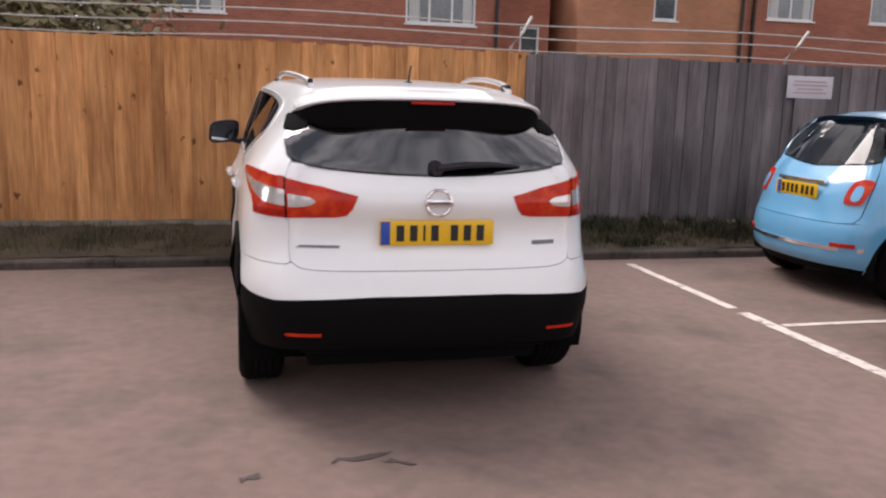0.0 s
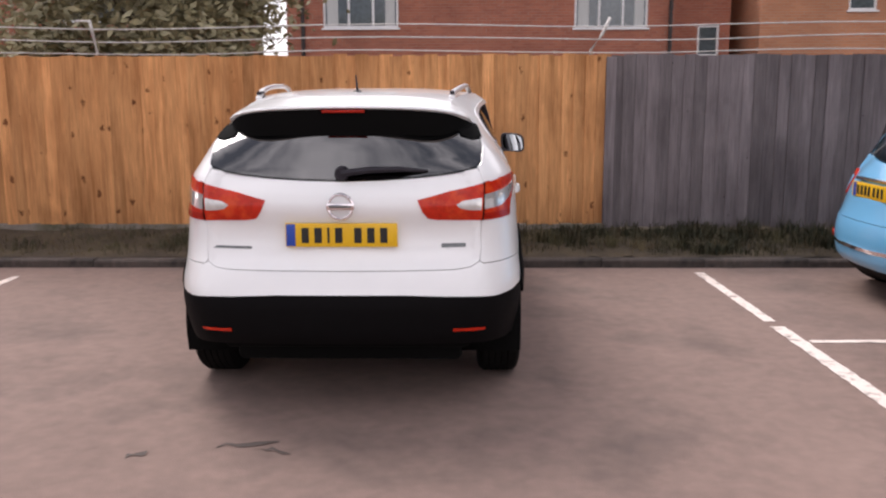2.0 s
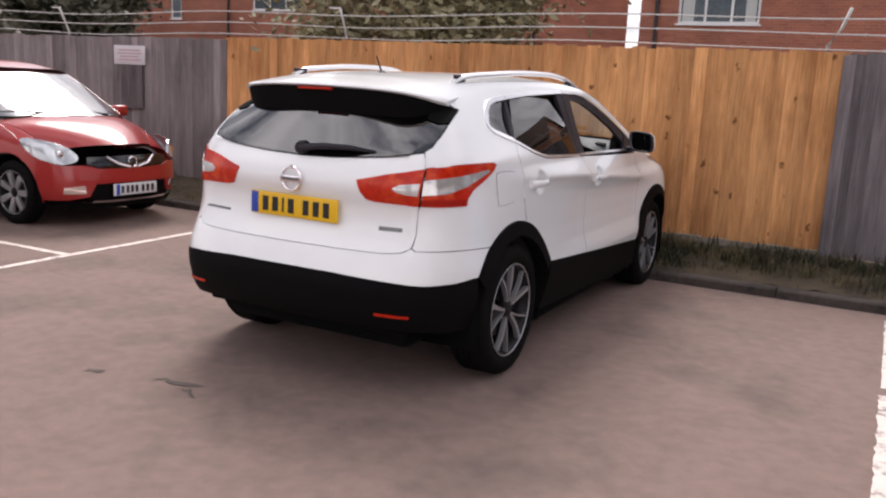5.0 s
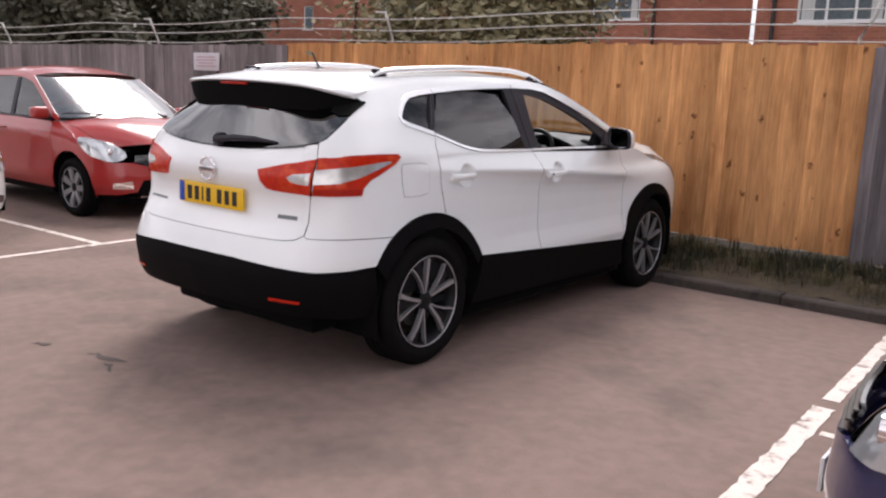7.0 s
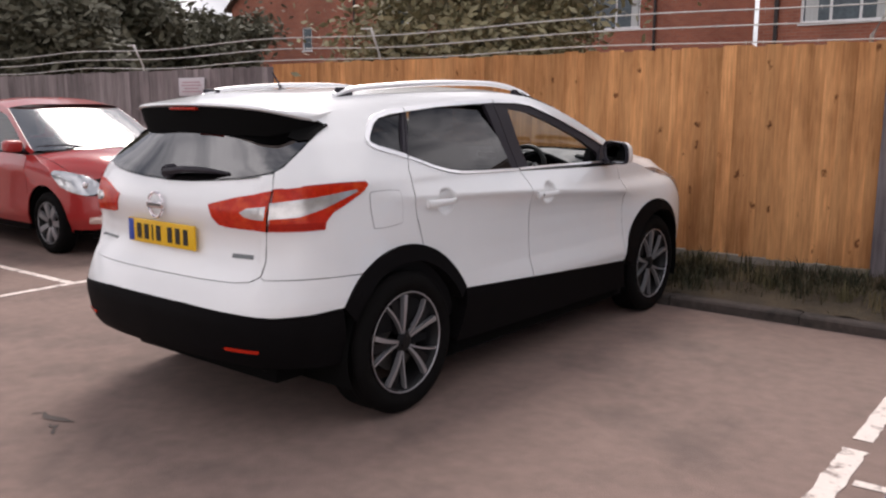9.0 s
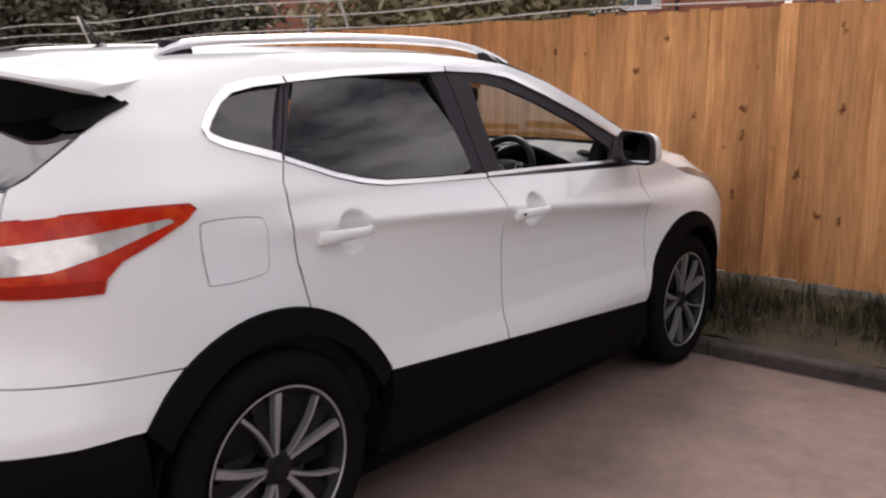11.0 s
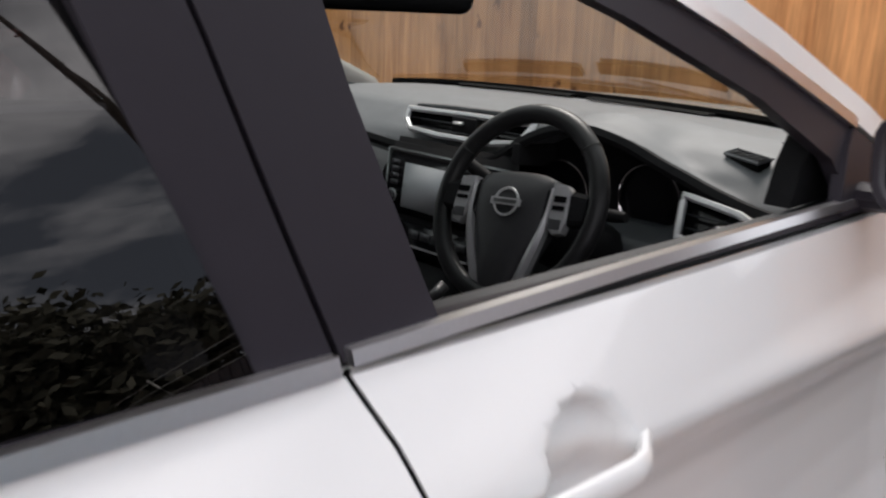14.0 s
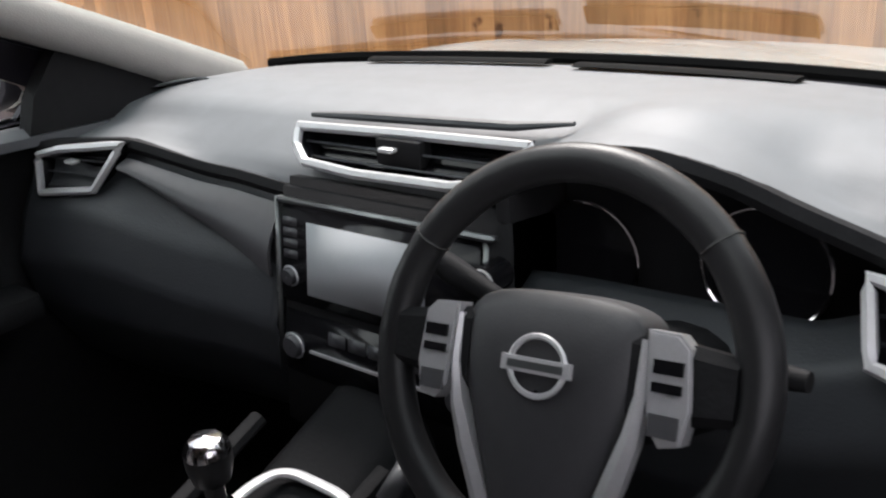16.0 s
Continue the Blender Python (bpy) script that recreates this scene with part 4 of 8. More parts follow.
REAR_SEAM = [(0.953, 0.805), (0.931, 0.93), (0.918, 1.03), (0.924, 1.15), (0.951, 1.206)]
MID_SEAM = [(1.874, 0.512), (1.868, 0.60), (1.871, 0.75), (1.864, 0.90), (1.858, 0.97), (1.842, 1.05), (1.825, 1.098)]
rd = arc(*ARCH_R, ARCH, 74, 26, 8) + dense([(1.255, 0.549), (1.872, 0.5117)], 8) + MID_SEAM[1:]
rd += [(1.45, 1.106), (1.299, 1.112), (1.20, 1.126), (1.11, 1.150)] + list(reversed(REAR_SEAM))
rear_doors = pair("rear_door", [ry(*p) for p in rd], M_WHITE, step=(0.009, 0.009), fn=door_dent(1.135, 0.996))
fd = [(y + 0.006, z) for y, z in MID_SEAM][:1] + dense([(1.9, sill_z(1.9)), (2.975, sill_z(2.975))], 10) + [(2.975, 0.655), (2.972, 0.80), (2.968, 0.916), (2.955, 1.0), (2.94, 1.075)]
fd += [(2.636, 1.079), (2.2, 1.088)] + [(y + 0.006, z) for y, z in reversed(MID_SEAM)]
fd = [(1.880, 0.5115)] + fd[1:-1]
front_doors = pair("front_door", [ry(*p) for p in fd], M_WHITE, step=(0.009, 0.009), fn=door_dent(2.045, 0.970))

fen = [(2.981, 0.446)] + arc(*ARCH_F, ARCH, 168.5, 28, 16) + [(3.93, 0.62), (3.95, 0.82), (3.83, 0.935), (3.62, 0.985), (3.44, 1.028), (3.30, 1.062), (3.18, 1.088), (3.03, 1.098), (2.946, 1.078), (2.961, 1.0), (2.975, 0.916), (2.978, 0.80), (2.981, 0.655)]
pair("front_wing", [ry(*p) for p in fen], M_WHITE, step=(0.05, 0.03))

# rear end
hb = [(0, 0.607), rx(0.3, 0.605), rx(0.6, 0.588), rx(0.72, 0.576), ry(0.30, 0.578), ry(0.40, 0.588)] + [ry(*p) for p in arc(*ARCH_R, ARCH, 150, 128.5, 4)] + [ry(0.45, 0.721), ry(0.30, 0.723), rx(0.662, 0.727), rx(0.642, 0.7385), rx(0.602, 0.7155), rx(0.53, 0.7075), (0, 0.7075)]
whole("rear_bumper", hb, M_WHITE, step=(0.05, 0.02))
hl = [(0, 0.365), rx(0.45, 0.36), rx(0.6, 0.35), rx(0.72, 0.34), ry(0.33, 0.33)] + [ry(*p) for p in [(0.45, 0.33), (0.462, 0.42), (0.447, 0.52), (0.438, 0.578)]] + [ry(0.40, 0.584), ry(0.30, 0.574), rx(0.72, 0.572), rx(0.6, 0.584), rx(0.3, 0.601), (0, 0.603)]
whole("rear_lower_bumper", hl, M_CLAD, label="black textured plastic lower bumper", step=(0.05, 0.03), d=-0.004, rim=0.05)
ht = [(0, 0.711), rx(0.53, 0.711), rx(0.60, 0.719), rx(0.6395, 0.743), rx(0.648, 0.80), rx(0.649, 0.93), rx(0.651, 1.0), rx(0.657, 1.10), ry(0.256, 1.166), rx(0.56, 1.153), rx(0.47, 1.139), rx(0.35, 1.126), rx(0.18, 1.116), (0, 1.112)]
tailgate = whole("tailgate", ht, M_WHITE, step=(0.04, 0.02))
SCREEN_EDGE = [(z, suv_at(*ry(y, z))) for y, z in SCREEN_SIDE]
SCREEN_EDGE = [(1.10, SCREEN_EDGE[0][1] + Vector((-0.01, -0.05, 0)))] + SCREEN_EDGE + [(1.46, SCREEN_EDGE[-1][1] + Vector((-0.09, 0.11, 0)))]
SCREEN_X, SCREEN_Y = [(z, q.x) for z, q in SCREEN_EDGE], [(z, q.y) for z, q in SCREEN_EDGE]


def screen_at(u, z, d):
    """The rear screen: evenly bowed across, u = -1 to 1 from edge to edge."""
    y0, xe, ye = lerp_table(suv_shell.rear, z), lerp_table(SCREEN_X, z), lerp_table(SCREEN_Y, z)
    return Vector((u * (xe - 0.7 * d * abs(u)), y0 + (ye - y0) * abs(u) ** 2.8 + d, z))


def screen_panel(name, half, material, label, d, rim):
    poly = half + [(-a, b) for a, b in reversed(half) if abs(a) > 1e-6]
    return part(name, patch(screen_at, poly, (0.05, 0.03), rim, d), material, suv, label)


screen_panel("tailgate_frame", [(0, 1.114), (0.3, 1.118), (0.55, 1.127), (0.75, 1.139), (0.9, 1.153), (1.0, 1.172), (1.0, 1.238), (1.0, 1.30), (1.0, 1.362), (0.97, 1.384), (0.9, 1.42), (0.5, 1.445), (0, 1.447)], M_GLOSSBLACK, "gloss black window surround", 0.003, 0.01)
rear_window = screen_panel("rear_window", [(0, 1.122), (0.3, 1.126), (0.55, 1.135), (0.75, 1.147), (0.89, 1.161), (0.985, 1.180), (0.985, 1.238), (0.985, 1.30), (0.985, 1.352), (0.95, 1.38), (0.88, 1.41), (0.5, 1.44), (0, 1.443)], M_REARGLASS, "dark tinted rear screen", 0.0, 0.004)

for sg in (1, -1):
    part("tailgate_seam", ribbon(suv_at, [(sg * a, b) for a, b in [rx(0.6585, 1.102), rx(0.6575, 1.13), ry(0.259, 1.168)]], 0.010, 0.004, 0.003), M_SEAM, suv, "pale tailgate seam")

# spoiler: white lip with a deep gloss black underside, swept forward at its ends
bm = bmesh.new()
rows = []
for i in range(41):
    x = -0.598 + 1.196 * i / 40
    k = abs(x) / 0.598
    e = k ** 7
    ye, ze = 0.262 + 0.048 * k ** 2 + 0.19 * e, 1.458 - 0.020 * k ** 2 - 0.038 * e
    rows.append([bm.verts.new(p) for p in ((x, 0.47 + 0.03 * k + 0.14 * e, 1.492 - 0.030 * k ** 3 - 0.036 * e), (x, 0.36 + 0.03 * k + 0.17 * e, 1.479 - 0.024 * k ** 2 - 0.044 * e), (x, ye + 0.008, ze + 0.004), (x, ye, ze - 0.006), (x, ye + 0.012, ze - 0.014), (x, max(0.43, ye + 0.03), 1.43 - 0.02 * k - 0.03 * e))])
for A, B in zip(rows, rows[1:]):
    for k in range(5):
        bm.faces.new((A[k], A[k + 1], B[k + 1], B[k]))
bm.faces.new(rows[0])
bm.faces.new(rows[-1])
bmesh.ops.recalc_face_normals(bm, faces=bm.faces)
spoiler = part("spoiler", bm, M_WHITE, suv)
bm = bmesh.new()
rows = []
for i in range(41):
    x = -0.590 + 1.18 * i / 40
    k = abs(x) / 0.590
    e = k ** 7
    ye, ze = 0.272 + 0.048 * k ** 2 + 0.19 * e, 1.446 - 0.020 * k ** 2 - 0.040 * e
    zb = 1.322 - 0.016 * k ** 2 + 0.02 * e
    rows.append([bm.verts.new(p) for p in ((x, max(0.42, ye + 0.03), ze - 0.01), (x, ye, ze), (x, ye + 0.014, (ze + zb) / 2), (x, ye + 0.040, zb), (x, ye + 0.06, zb + 0.004), (x, max(0.42, ye + 0.07), min(zb + 0.09, ze - 0.015)))])
for A, B in zip(rows, rows[1:]):
    for k in range(5):
        bm.faces.new((A[k], A[k + 1], B[k + 1], B[k]))
bm.faces.new(rows[0])
bm.faces.new(rows[-1])
bmesh.ops.recalc_face_normals(bm, faces=bm.faces)
part("spoiler_underside", bm, M_GAP, suv, "black spoiler underside")
for sg in (1, -1):
    fin = [(0.85, 1.316), (0.93, 1.300), (1.0, 1.306), (1.004, 1.364), (0.975, 1.388), (0.90, 1.41), (0.83, 1.41)]
    part("spoiler_fin", patch(screen_at, [(sg * a, b) for a, b in fin], (0.05, 0.02), 0.02, -0.008), M_GAP, suv, "black spoiler side fin")
part("high_brake_light", boxes(((-0.10, 0.258, 1.428), (0.10, 0.285, 1.441)), bevel=0.003), M_LENSDARK, suv, "dark red brake light strip")

# roof
bm = bmesh.new()
ROOF_MID = [(0.44, 1.487), (0.6, 1.512), (0.9, 1.534), (1.2, 1.546), (1.7, 1.560), (2.0, 1.553), (2.2, 1.527), (2.32, 1.495)]
rows = []
for i in range(41):
    y = 0.44 + (2.30 - 0.44) * i / 40
    e = suv_at(*ry(min(y, 2.12), lerp_table(ROOF_EDGE, min(y, 2.12))))
    zc = lerp_table(smooth_table(ROOF_MID), y)
    row = []
    for j in range(25):
        u = -1 + 2 * j / 24
        yy = y if y < 2.12 else 2.12 + (y - 2.12) * (1 - abs(u) ** 2.5)
        zc2 = lerp_table(smooth_table(ROOF_MID), yy)
        row.append(bm.verts.new((u * e.x, yy, zc2 - (zc2 - e.z) * abs(u) ** 3.2)))
    rows.append(row)
for A, B in zip(rows, rows[1:]):
    for k in range(24):
        bm.faces.new((A[k], A[k + 1], B[k + 1], B[k]))
bmesh.ops.remove_doubles(bm, verts=bm.verts, dist=0.0005)
bmesh.ops.recalc_face_normals(bm, faces=bm.faces)
part("roof", bm, M_WHITE, suv)

# windscreen, from the pillars' edges
WS_EDGE = [(2.12, 1.494), (2.35, 1.430), (2.6, 1.342), (2.85, 1.240), (3.05, 1.152), (3.17, 1.098)]
bm = bmesh.new()
rows = []
for i in range(21):
    k = i / 20
    y = 2.12 + (3.17 - 2.12) * k
    e = suv_at(*ry(y, lerp_table(WS_EDGE, y)))
    bow = 0.17 + 0.09 * k
    row = []
    for j in range(17):
        u = -1 + 2 * j / 16
        c = (1 - abs(u) ** 2.2)
        row.append(bm.verts.new((u * (e.x - 0.006), y + bow * c, e.z + (0.012 - 0.004 * k) * c)))
    rows.append(row)
for A, B in zip(rows, rows[1:]):
    for k in range(16):
        bm.faces.new((A[k], A[k + 1], B[k + 1], B[k]))
bmesh.ops.recalc_face_normals(bm, faces=bm.faces)
windscreen = part("windscreen", bm, M_GLASS, suv)
windscreen.visible_shadow = False


def bonnet_z(x, y):
    k = (y - 3.15) / 1.13
    return 1.148 - 0.022 * k - 0.125 * max(k, 0) ** 3.0 - 0.5 * max(k - 0.55, 0) ** 1.5 - 0.075 * abs(x / 0.8) ** 2.4 + 0.014 * math.exp(-((abs(x) - 0.5) / 0.09) ** 2)


BONNET_EDGE = [(3.18, 1.090), (3.30, 1.066), (3.46, 1.031), (3.62, 1.023), (3.84, 0.980), (4.02, 0.93)]
bm = bmesh.new()
rows = []
for i in range(25):
    k = i / 24
    row = []
    for j in range(29):
        u = -1 + 2 * j / 28
        w = 0.785 - 0.02 * k - 0.16 * k ** 3
        y0 = 3.20 + 0.20 * (1 - abs(u) ** 2.2)
        y1 = 4.02 + 0.24 * (1 - abs(u) ** 2.0)
        y = y0 + (y1 - y0) * k
        p = Vector((u * w, y, bonnet_z(u * w, y)))
        if abs(u) > 0.99:
            e = suv_at(*ry(y, lerp_table(BONNET_EDGE, y)), 0.002)
            p = Vector((u * e.x, e.y, e.z))
        row.append(bm.verts.new(p))
    rows.append(row)
for A, B in zip(rows, rows[1:]):
    for k in range(28):
        bm.faces.new((A[k], A[k + 1], B[k + 1], B[k]))
under = [[bm.verts.new(v.co - Vector((0, 0, 0.018))) for v in row] for row in rows]
for A, B in zip(under, under[1:]):
    for k in range(28):
        bm.faces.new((A[k], B[k], B[k + 1], A[k + 1]))
for P, Q in ((rows[0], under[0]), (rows[-1], under[-1]), ([r[0] for r in rows], [r[0] for r in under]), ([r[-1] for r in rows], [r[-1] for r in under])):
    for k in range(len(P) - 1):
        bm.faces.new((P[k], P[k + 1], Q[k + 1], Q[k]))
bmesh.ops.recalc_face_normals(bm, faces=bm.faces)
part("bonnet", bm, M_WHITE, suv)
bm = bmesh.new()
tube(bm, [(-0.68, 3.20, 1.092), (-0.4, 3.31, 1.098), (0, 3.36, 1.10), (0.4, 3.31, 1.098), (0.68, 3.20, 1.092)], 0.03, 8, flat=0.5)
part("cowl", bm, M_CLAD, suv, "black scuttle trim")
for sx, ex in ((0.5, -0.18), (-0.12, -0.66)):
    bm = bmesh.new()
    tube(bm, [(sx, 3.30, 1.122), ((sx + ex) / 2, 3.27, 1.136), (ex, 3.235 - 0.05 * abs(ex), 1.132)], [0.012, 0.010, 0.006], 6)
    part("windscreen_wiper", bm, M_SATIN, suv, "black wiper arm and blade")

# front end
hn = [(0, 0.30), fx(0.45, 0.30), fx(0.68, 0.31), ry(3.95, 0.33)] + [ry(*p) for p in [(3.915, 0.36), (3.915, 0.50), (3.89, 0.575), (3.937, 0.62), (3.957, 0.81)]] + [fx(0.74, 0.80), fx(0.6, 0.80), fx(0.48, 0.62), fx(0.4, 0.60), (suv_shell.len, 0.60)]
for sg in (1, -1):
    part("front_bumper", patch(suv_at, [(sg * (suv_shell.len if i == 0 else a), b) for i, (a, b) in enumerate(hn)], (0.06, 0.03), 0.016), M_WHITE, suv)
    gp = [(suv_shell.len, 0.606), fx(0.4, 0.606), fx(0.475, 0.625), fx(0.56, 0.81), fx(0.5, 0.87), (suv_shell.len, 0.89)]
    part("grille", patch(suv_at, [(sg * a, b) for a, b in gp], (0.06, 0.03), 0.012, 0.02), M_GLOSSBLACK, suv, "black front grille")
    hp = [fx(0.56, 0.812), fx(0.7, 0.812), ry(3.956, 0.822), ry(3.84, 0.938), ry(3.62, 0.989), ry(3.46, 1.026), ry(3.62, 1.020), ry(3.84, 0.975), fx(0.70, 0.90), fx(0.55, 0.88)]
    part("headlamp", patch(suv_at, [(sg * a, b) for a, b in hp], (0.04, 0.02), 0.02, -0.003), M_HEADGLASS, suv, "clear headlamp lens")

# sills, arch cladding and liners
sl = dense([(1.225, 0.272), (3.06, 0.252)], 10) + [(3.005, 0.36)] + dense([(2.99, 0.441), (1.252, 0.546)], 10) + [(1.262, 0.45), (1.25, 0.36)]
pair("sill_cladding", [ry(*p) for p in sl], M_CLAD, label="black plastic sill cladding", d=-0.006, rim=0.08)
for c, hub, a0, a1 in ((ARCH_R, HUB_R, 150, 26), (ARCH_F, HUB_F, 169, 2)):
    outer = arc(*c, ARCH - 0.001, a0, a1, 18)
    inner = arc(hub[0], hub[1], 0.392, a1 - 2, a0 + 4, 18)
    pair("arch_cladding", [ry(*p) for p in outer + inner], M_CLAD, label="black wheel arch trim", d=-0.012, rim=0.06, step=(0.05, 0.04))
    for sg in (1, -1):
        bm = bmesh.new()
        pts = arc(hub[0], hub[1], 0.40, 200, -20, 18)
        ra = [bm.verts.new((sg * 0.86, y, z)) for y, z in pts]
        rb = [bm.verts.new((sg * 0.52, y, z)) for y, z in pts]
        for i in range(18):
            bm.faces.new((ra[i], ra[i + 1], rb[i + 1], rb[i]))
        bm.faces.new(rb)
        part("wheel_arch_liner", bm, M_GAP, suv)
bm = bmesh.new()
box(bm, (-0.60, 0.20, 0.30), (0.60, 0.46, 0.50), 0.03)
# wide block set low to deepen the shade beneath the car
box(bm, (-0.80, 1.20, 0.165), (0.80, 3.10, 0.31), 0.03)
box(bm, (-0.56, 0.3, 0.21), (0.56, 4.15, 0.33), 0.03)
part("underbody", bm, M_GAP, suv)
for sg in (1, -1):
    bm = patch(suv_at, [(sg * a, b) for a, b in [rx(0.515, 0.425), rx(0.66, 0.42), rx(0.665, 0.433), rx(0.515, 0.440)]], (0.03, 0.02), 0.02, -0.010)
    part("fog_reflector", bm, M_LENSRED, suv, "red fog reflector")

# tail lamps: outer half on the body, inner half on the tailgate
for sg in (1, -1):
    def lamp(name, pts, material, d, rim, parent, label=""):
        return part(name, patch(suv_at, [(sg * a, b) for a, b in pts], (0.03, 0.02), rim, d), material, parent, label)
    outer = [rx(0.6545, 0.930), ry(0.30, 0.929), ry(0.395, 0.931), ry(0.405, 0.965), ry(0.44, 1.0), ry(0.52, 1.038), ry(0.605, 1.082), ry(0.632, 1.108), ry(0.618, 1.121), ry(0.50, 1.122), ry(0.38, 1.118), rx(0.659, 1.103)]
    lo = lamp("tail_lamp_outer", outer, M_LENSRED, -0.006, 0.02, suv, "red wrap-round tail lamp")
    lamp("clear_lens", [rx(0.659, 0.982), ry(0.30, 0.990), ry(0.40, 1.020), ry(0.50, 1.058), ry(0.572, 1.083), ry(0.56, 1.092), ry(0.50, 1.086), ry(0.38, 1.070), rx(0.659, 1.050)], M_LENSCLR, -0.0085, 0.006, lo, "clear indicator lens")
    lamp("lower_lens", [rx(0.66, 0.935), ry(0.30, 0.934), ry(0.388, 0.936), ry(0.40, 0.962), ry(0.30, 0.962), rx(0.66, 0.962)], M_LENSDARK, -0.0085, 0.006, lo, "deep red lower lens")
    inner = [rx(0.352, 1.031), rx(0.375, 0.975), rx(0.40, 0.944), rx(0.44, 0.936), rx(0.55, 0.932), rx(0.6485, 0.930), rx(0.655, 1.100), rx(0.50, 1.068)]
    li = lamp("tail_lamp_inner", inner, M_LENSRED, -0.006, 0.02, suv, "red tailgate lamp")
    lamp("clear_lens", [rx(0.53, 1.006), rx(0.55, 0.988), rx(0.59, 0.980), rx(0.643, 0.978), rx(0.646, 1.036), rx(0.56, 1.024)], M_LENSCLR, -0.0085, 0.006, li, "clear reversing lens")
    seam = [rx(0.6515, 0.928), rx(0.6545, 1.0), rx(0.6570, 1.103)]
    part("lamp_seam", ribbon(suv_at, [(sg * a, b) for a, b in seam], 0.007, -0.0095, 0.004), M_GAP, lo, "dark seam between the lamp halves")
    rim_line = [rx(0.66, 1.104), ry(0.38, 1.119), ry(0.50, 1.123), ry(0.618, 1.122), ry(0.633, 1.108)]
    part("lamp_edge", ribbon(suv_at, [(sg * a, b) for a, b in rim_line], 0.005, -0.0075, 0.004), M_LENSDARK, lo, "dark lamp edge")

# side glass and its bright surround
PANES = {
    "quarter_window": [(0.755, 1.288), (0.80, 1.268), (0.935, 1.231), (1.052, 1.420), (0.96, 1.408), (0.88, 1.391), (0.82, 1.355)],
    "rear_door_window": [(0.965, 1.222), (1.12, 1.168), (1.21, 1.145), (1.31, 1.132), (1.46, 1.127), (1.755, 1.119), (1.70, 1.30), (1.655, 1.457), (1.30, 1.440), (1.085, 1.420)],
    "front_door_window": [(1.93, 1.113), (2.30, 1.105), (2.66, 1.100), (2.765, 1.105), (2.725, 1.165), (2.535, 1.258), (2.27, 1.350), (2.06, 1.410), (1.94, 1.426), (1.855, 1.432), (1.88, 1.30)],
}

def pane_skin(outline):
    """The skin under a pane evened out to one gentle curve, as bent glass has."""
    near = [suv_at(a, b, 0.012) for a, b in outline]
    terms = lambda y, z: (1.0, y - 1.5, z - 1.3, (y - 1.5) ** 2, (z - 1.3) ** 2)
    fit = np.linalg.lstsq(np.array([terms(q.y, q.z) for q in near]), np.array([q.x for q in near]), rcond=None)[0]
    def fn(s, z, d):
        q = suv_at(s, z, d)
        q.x = math.copysign(float(np.dot(terms(q.y, q.z), fit)), q.x)
        return q
    return fn


for sg in (1, -1):
    for k, p in PANES.items():
        if k == "front_door_window" and sg > 0:
            continue
        bm = patch(pane_skin([ry(*q) for q in p]), [(sg * a, b) for a, b in [ry(*q) for q in p]], (0.08, 0.05), 0.0, 0.012)
        g = part(k, bm, M_GLASS if k.startswith("front") else M_PRIVACY, suv, "clear side glass" if k.startswith("front") else "dark privacy glass")
        g.visible_shadow = False
# black surround between the panes, with real openings
SURROUNDS = [
    ("quarter_surround", [(0.745, 1.285), (0.79, 1.262), (0.946, 1.219), (1.066, 1.428), (0.955, 1.416), (0.872, 1.398), (0.81, 1.358)], "quarter_window"),
    ("rear_window_surround", [(0.951, 1.217), (1.11, 1.160), (1.20, 1.136), (1.30, 1.122), (1.45, 1.116), (1.823, 1.106), (1.765, 1.33), (1.722, 1.472), (1.29, 1.450), (1.071, 1.428)], "rear_door_window"),
    ("front_window_surround", [(1.829, 1.106), (2.2, 1.098), (2.64, 1.089), (2.985, 1.085), (2.90, 1.165), (2.80, 1.212), (2.578, 1.298), (2.308, 1.390), (2.085, 1.455), (1.95, 1.470), (1.728, 1.472), (1.77, 1.33)], "front_door_window"),
]
for name, outer, inner in SURROUNDS:
    inn = PANES[inner]
    for sg in (1, -1):
        bm = bmesh.new()
        # the ring between the two outlines, walked by their angle about the pane's middle
        cy, cz = sum(p[0] for p in inn) / len(inn), sum(p[1] for p in inn) / len(inn)
        def ring_at(poly, w):
            best = None
            dy, dz = math.cos(w), math.sin(w)
            for (a, b), (c, d) in zip(poly, poly[1:] + poly[:1]):
                ey, ez = c - a, d - b
                den = dy * ez - dz * ey
                if abs(den) < 1e-9:
                    continue
                t = ((a - cy) * ez - (b - cz) * ey) / den
                u = ((a - cy) * dz - (b - cz) * dy) / den
                if t > 0 and -1e-6 <= u <= 1 + 1e-6 and (best is None or t > best):
                    best = t
            return (cy + best * dy, cz + best * dz)
        N = 120
        cols = []
        ang = sorted([2 * math.pi * i / N for i in range(N)] + [math.atan2(b - cz, a - cy) % (2 * math.pi) for a, b in outer + inn])
        for w in ang:
            po, pi = ring_at(outer, w), ring_at(inn, w)
            so, si = ry(*po), ry(*pi)
            pts = [suv_at(sg * so[0], so[1], 0.022), suv_at(sg * so[0], so[1], 0.003), suv_at(sg * si[0], si[1], 0.005), suv_at(sg * si[0], si[1], 0.028)]
            cols.append([bm.verts.new(p) for p in pts])
        for A, B in zip(cols, cols[1:] + cols[:1]):
            for k in range(3):
                bm.faces.new((A[k], A[k + 1], B[k + 1], B[k]))
        bmesh.ops.recalc_face_normals(bm, faces=bm.faces)
        part(name, bm, M_SATIN, suv, "satin black window surround")
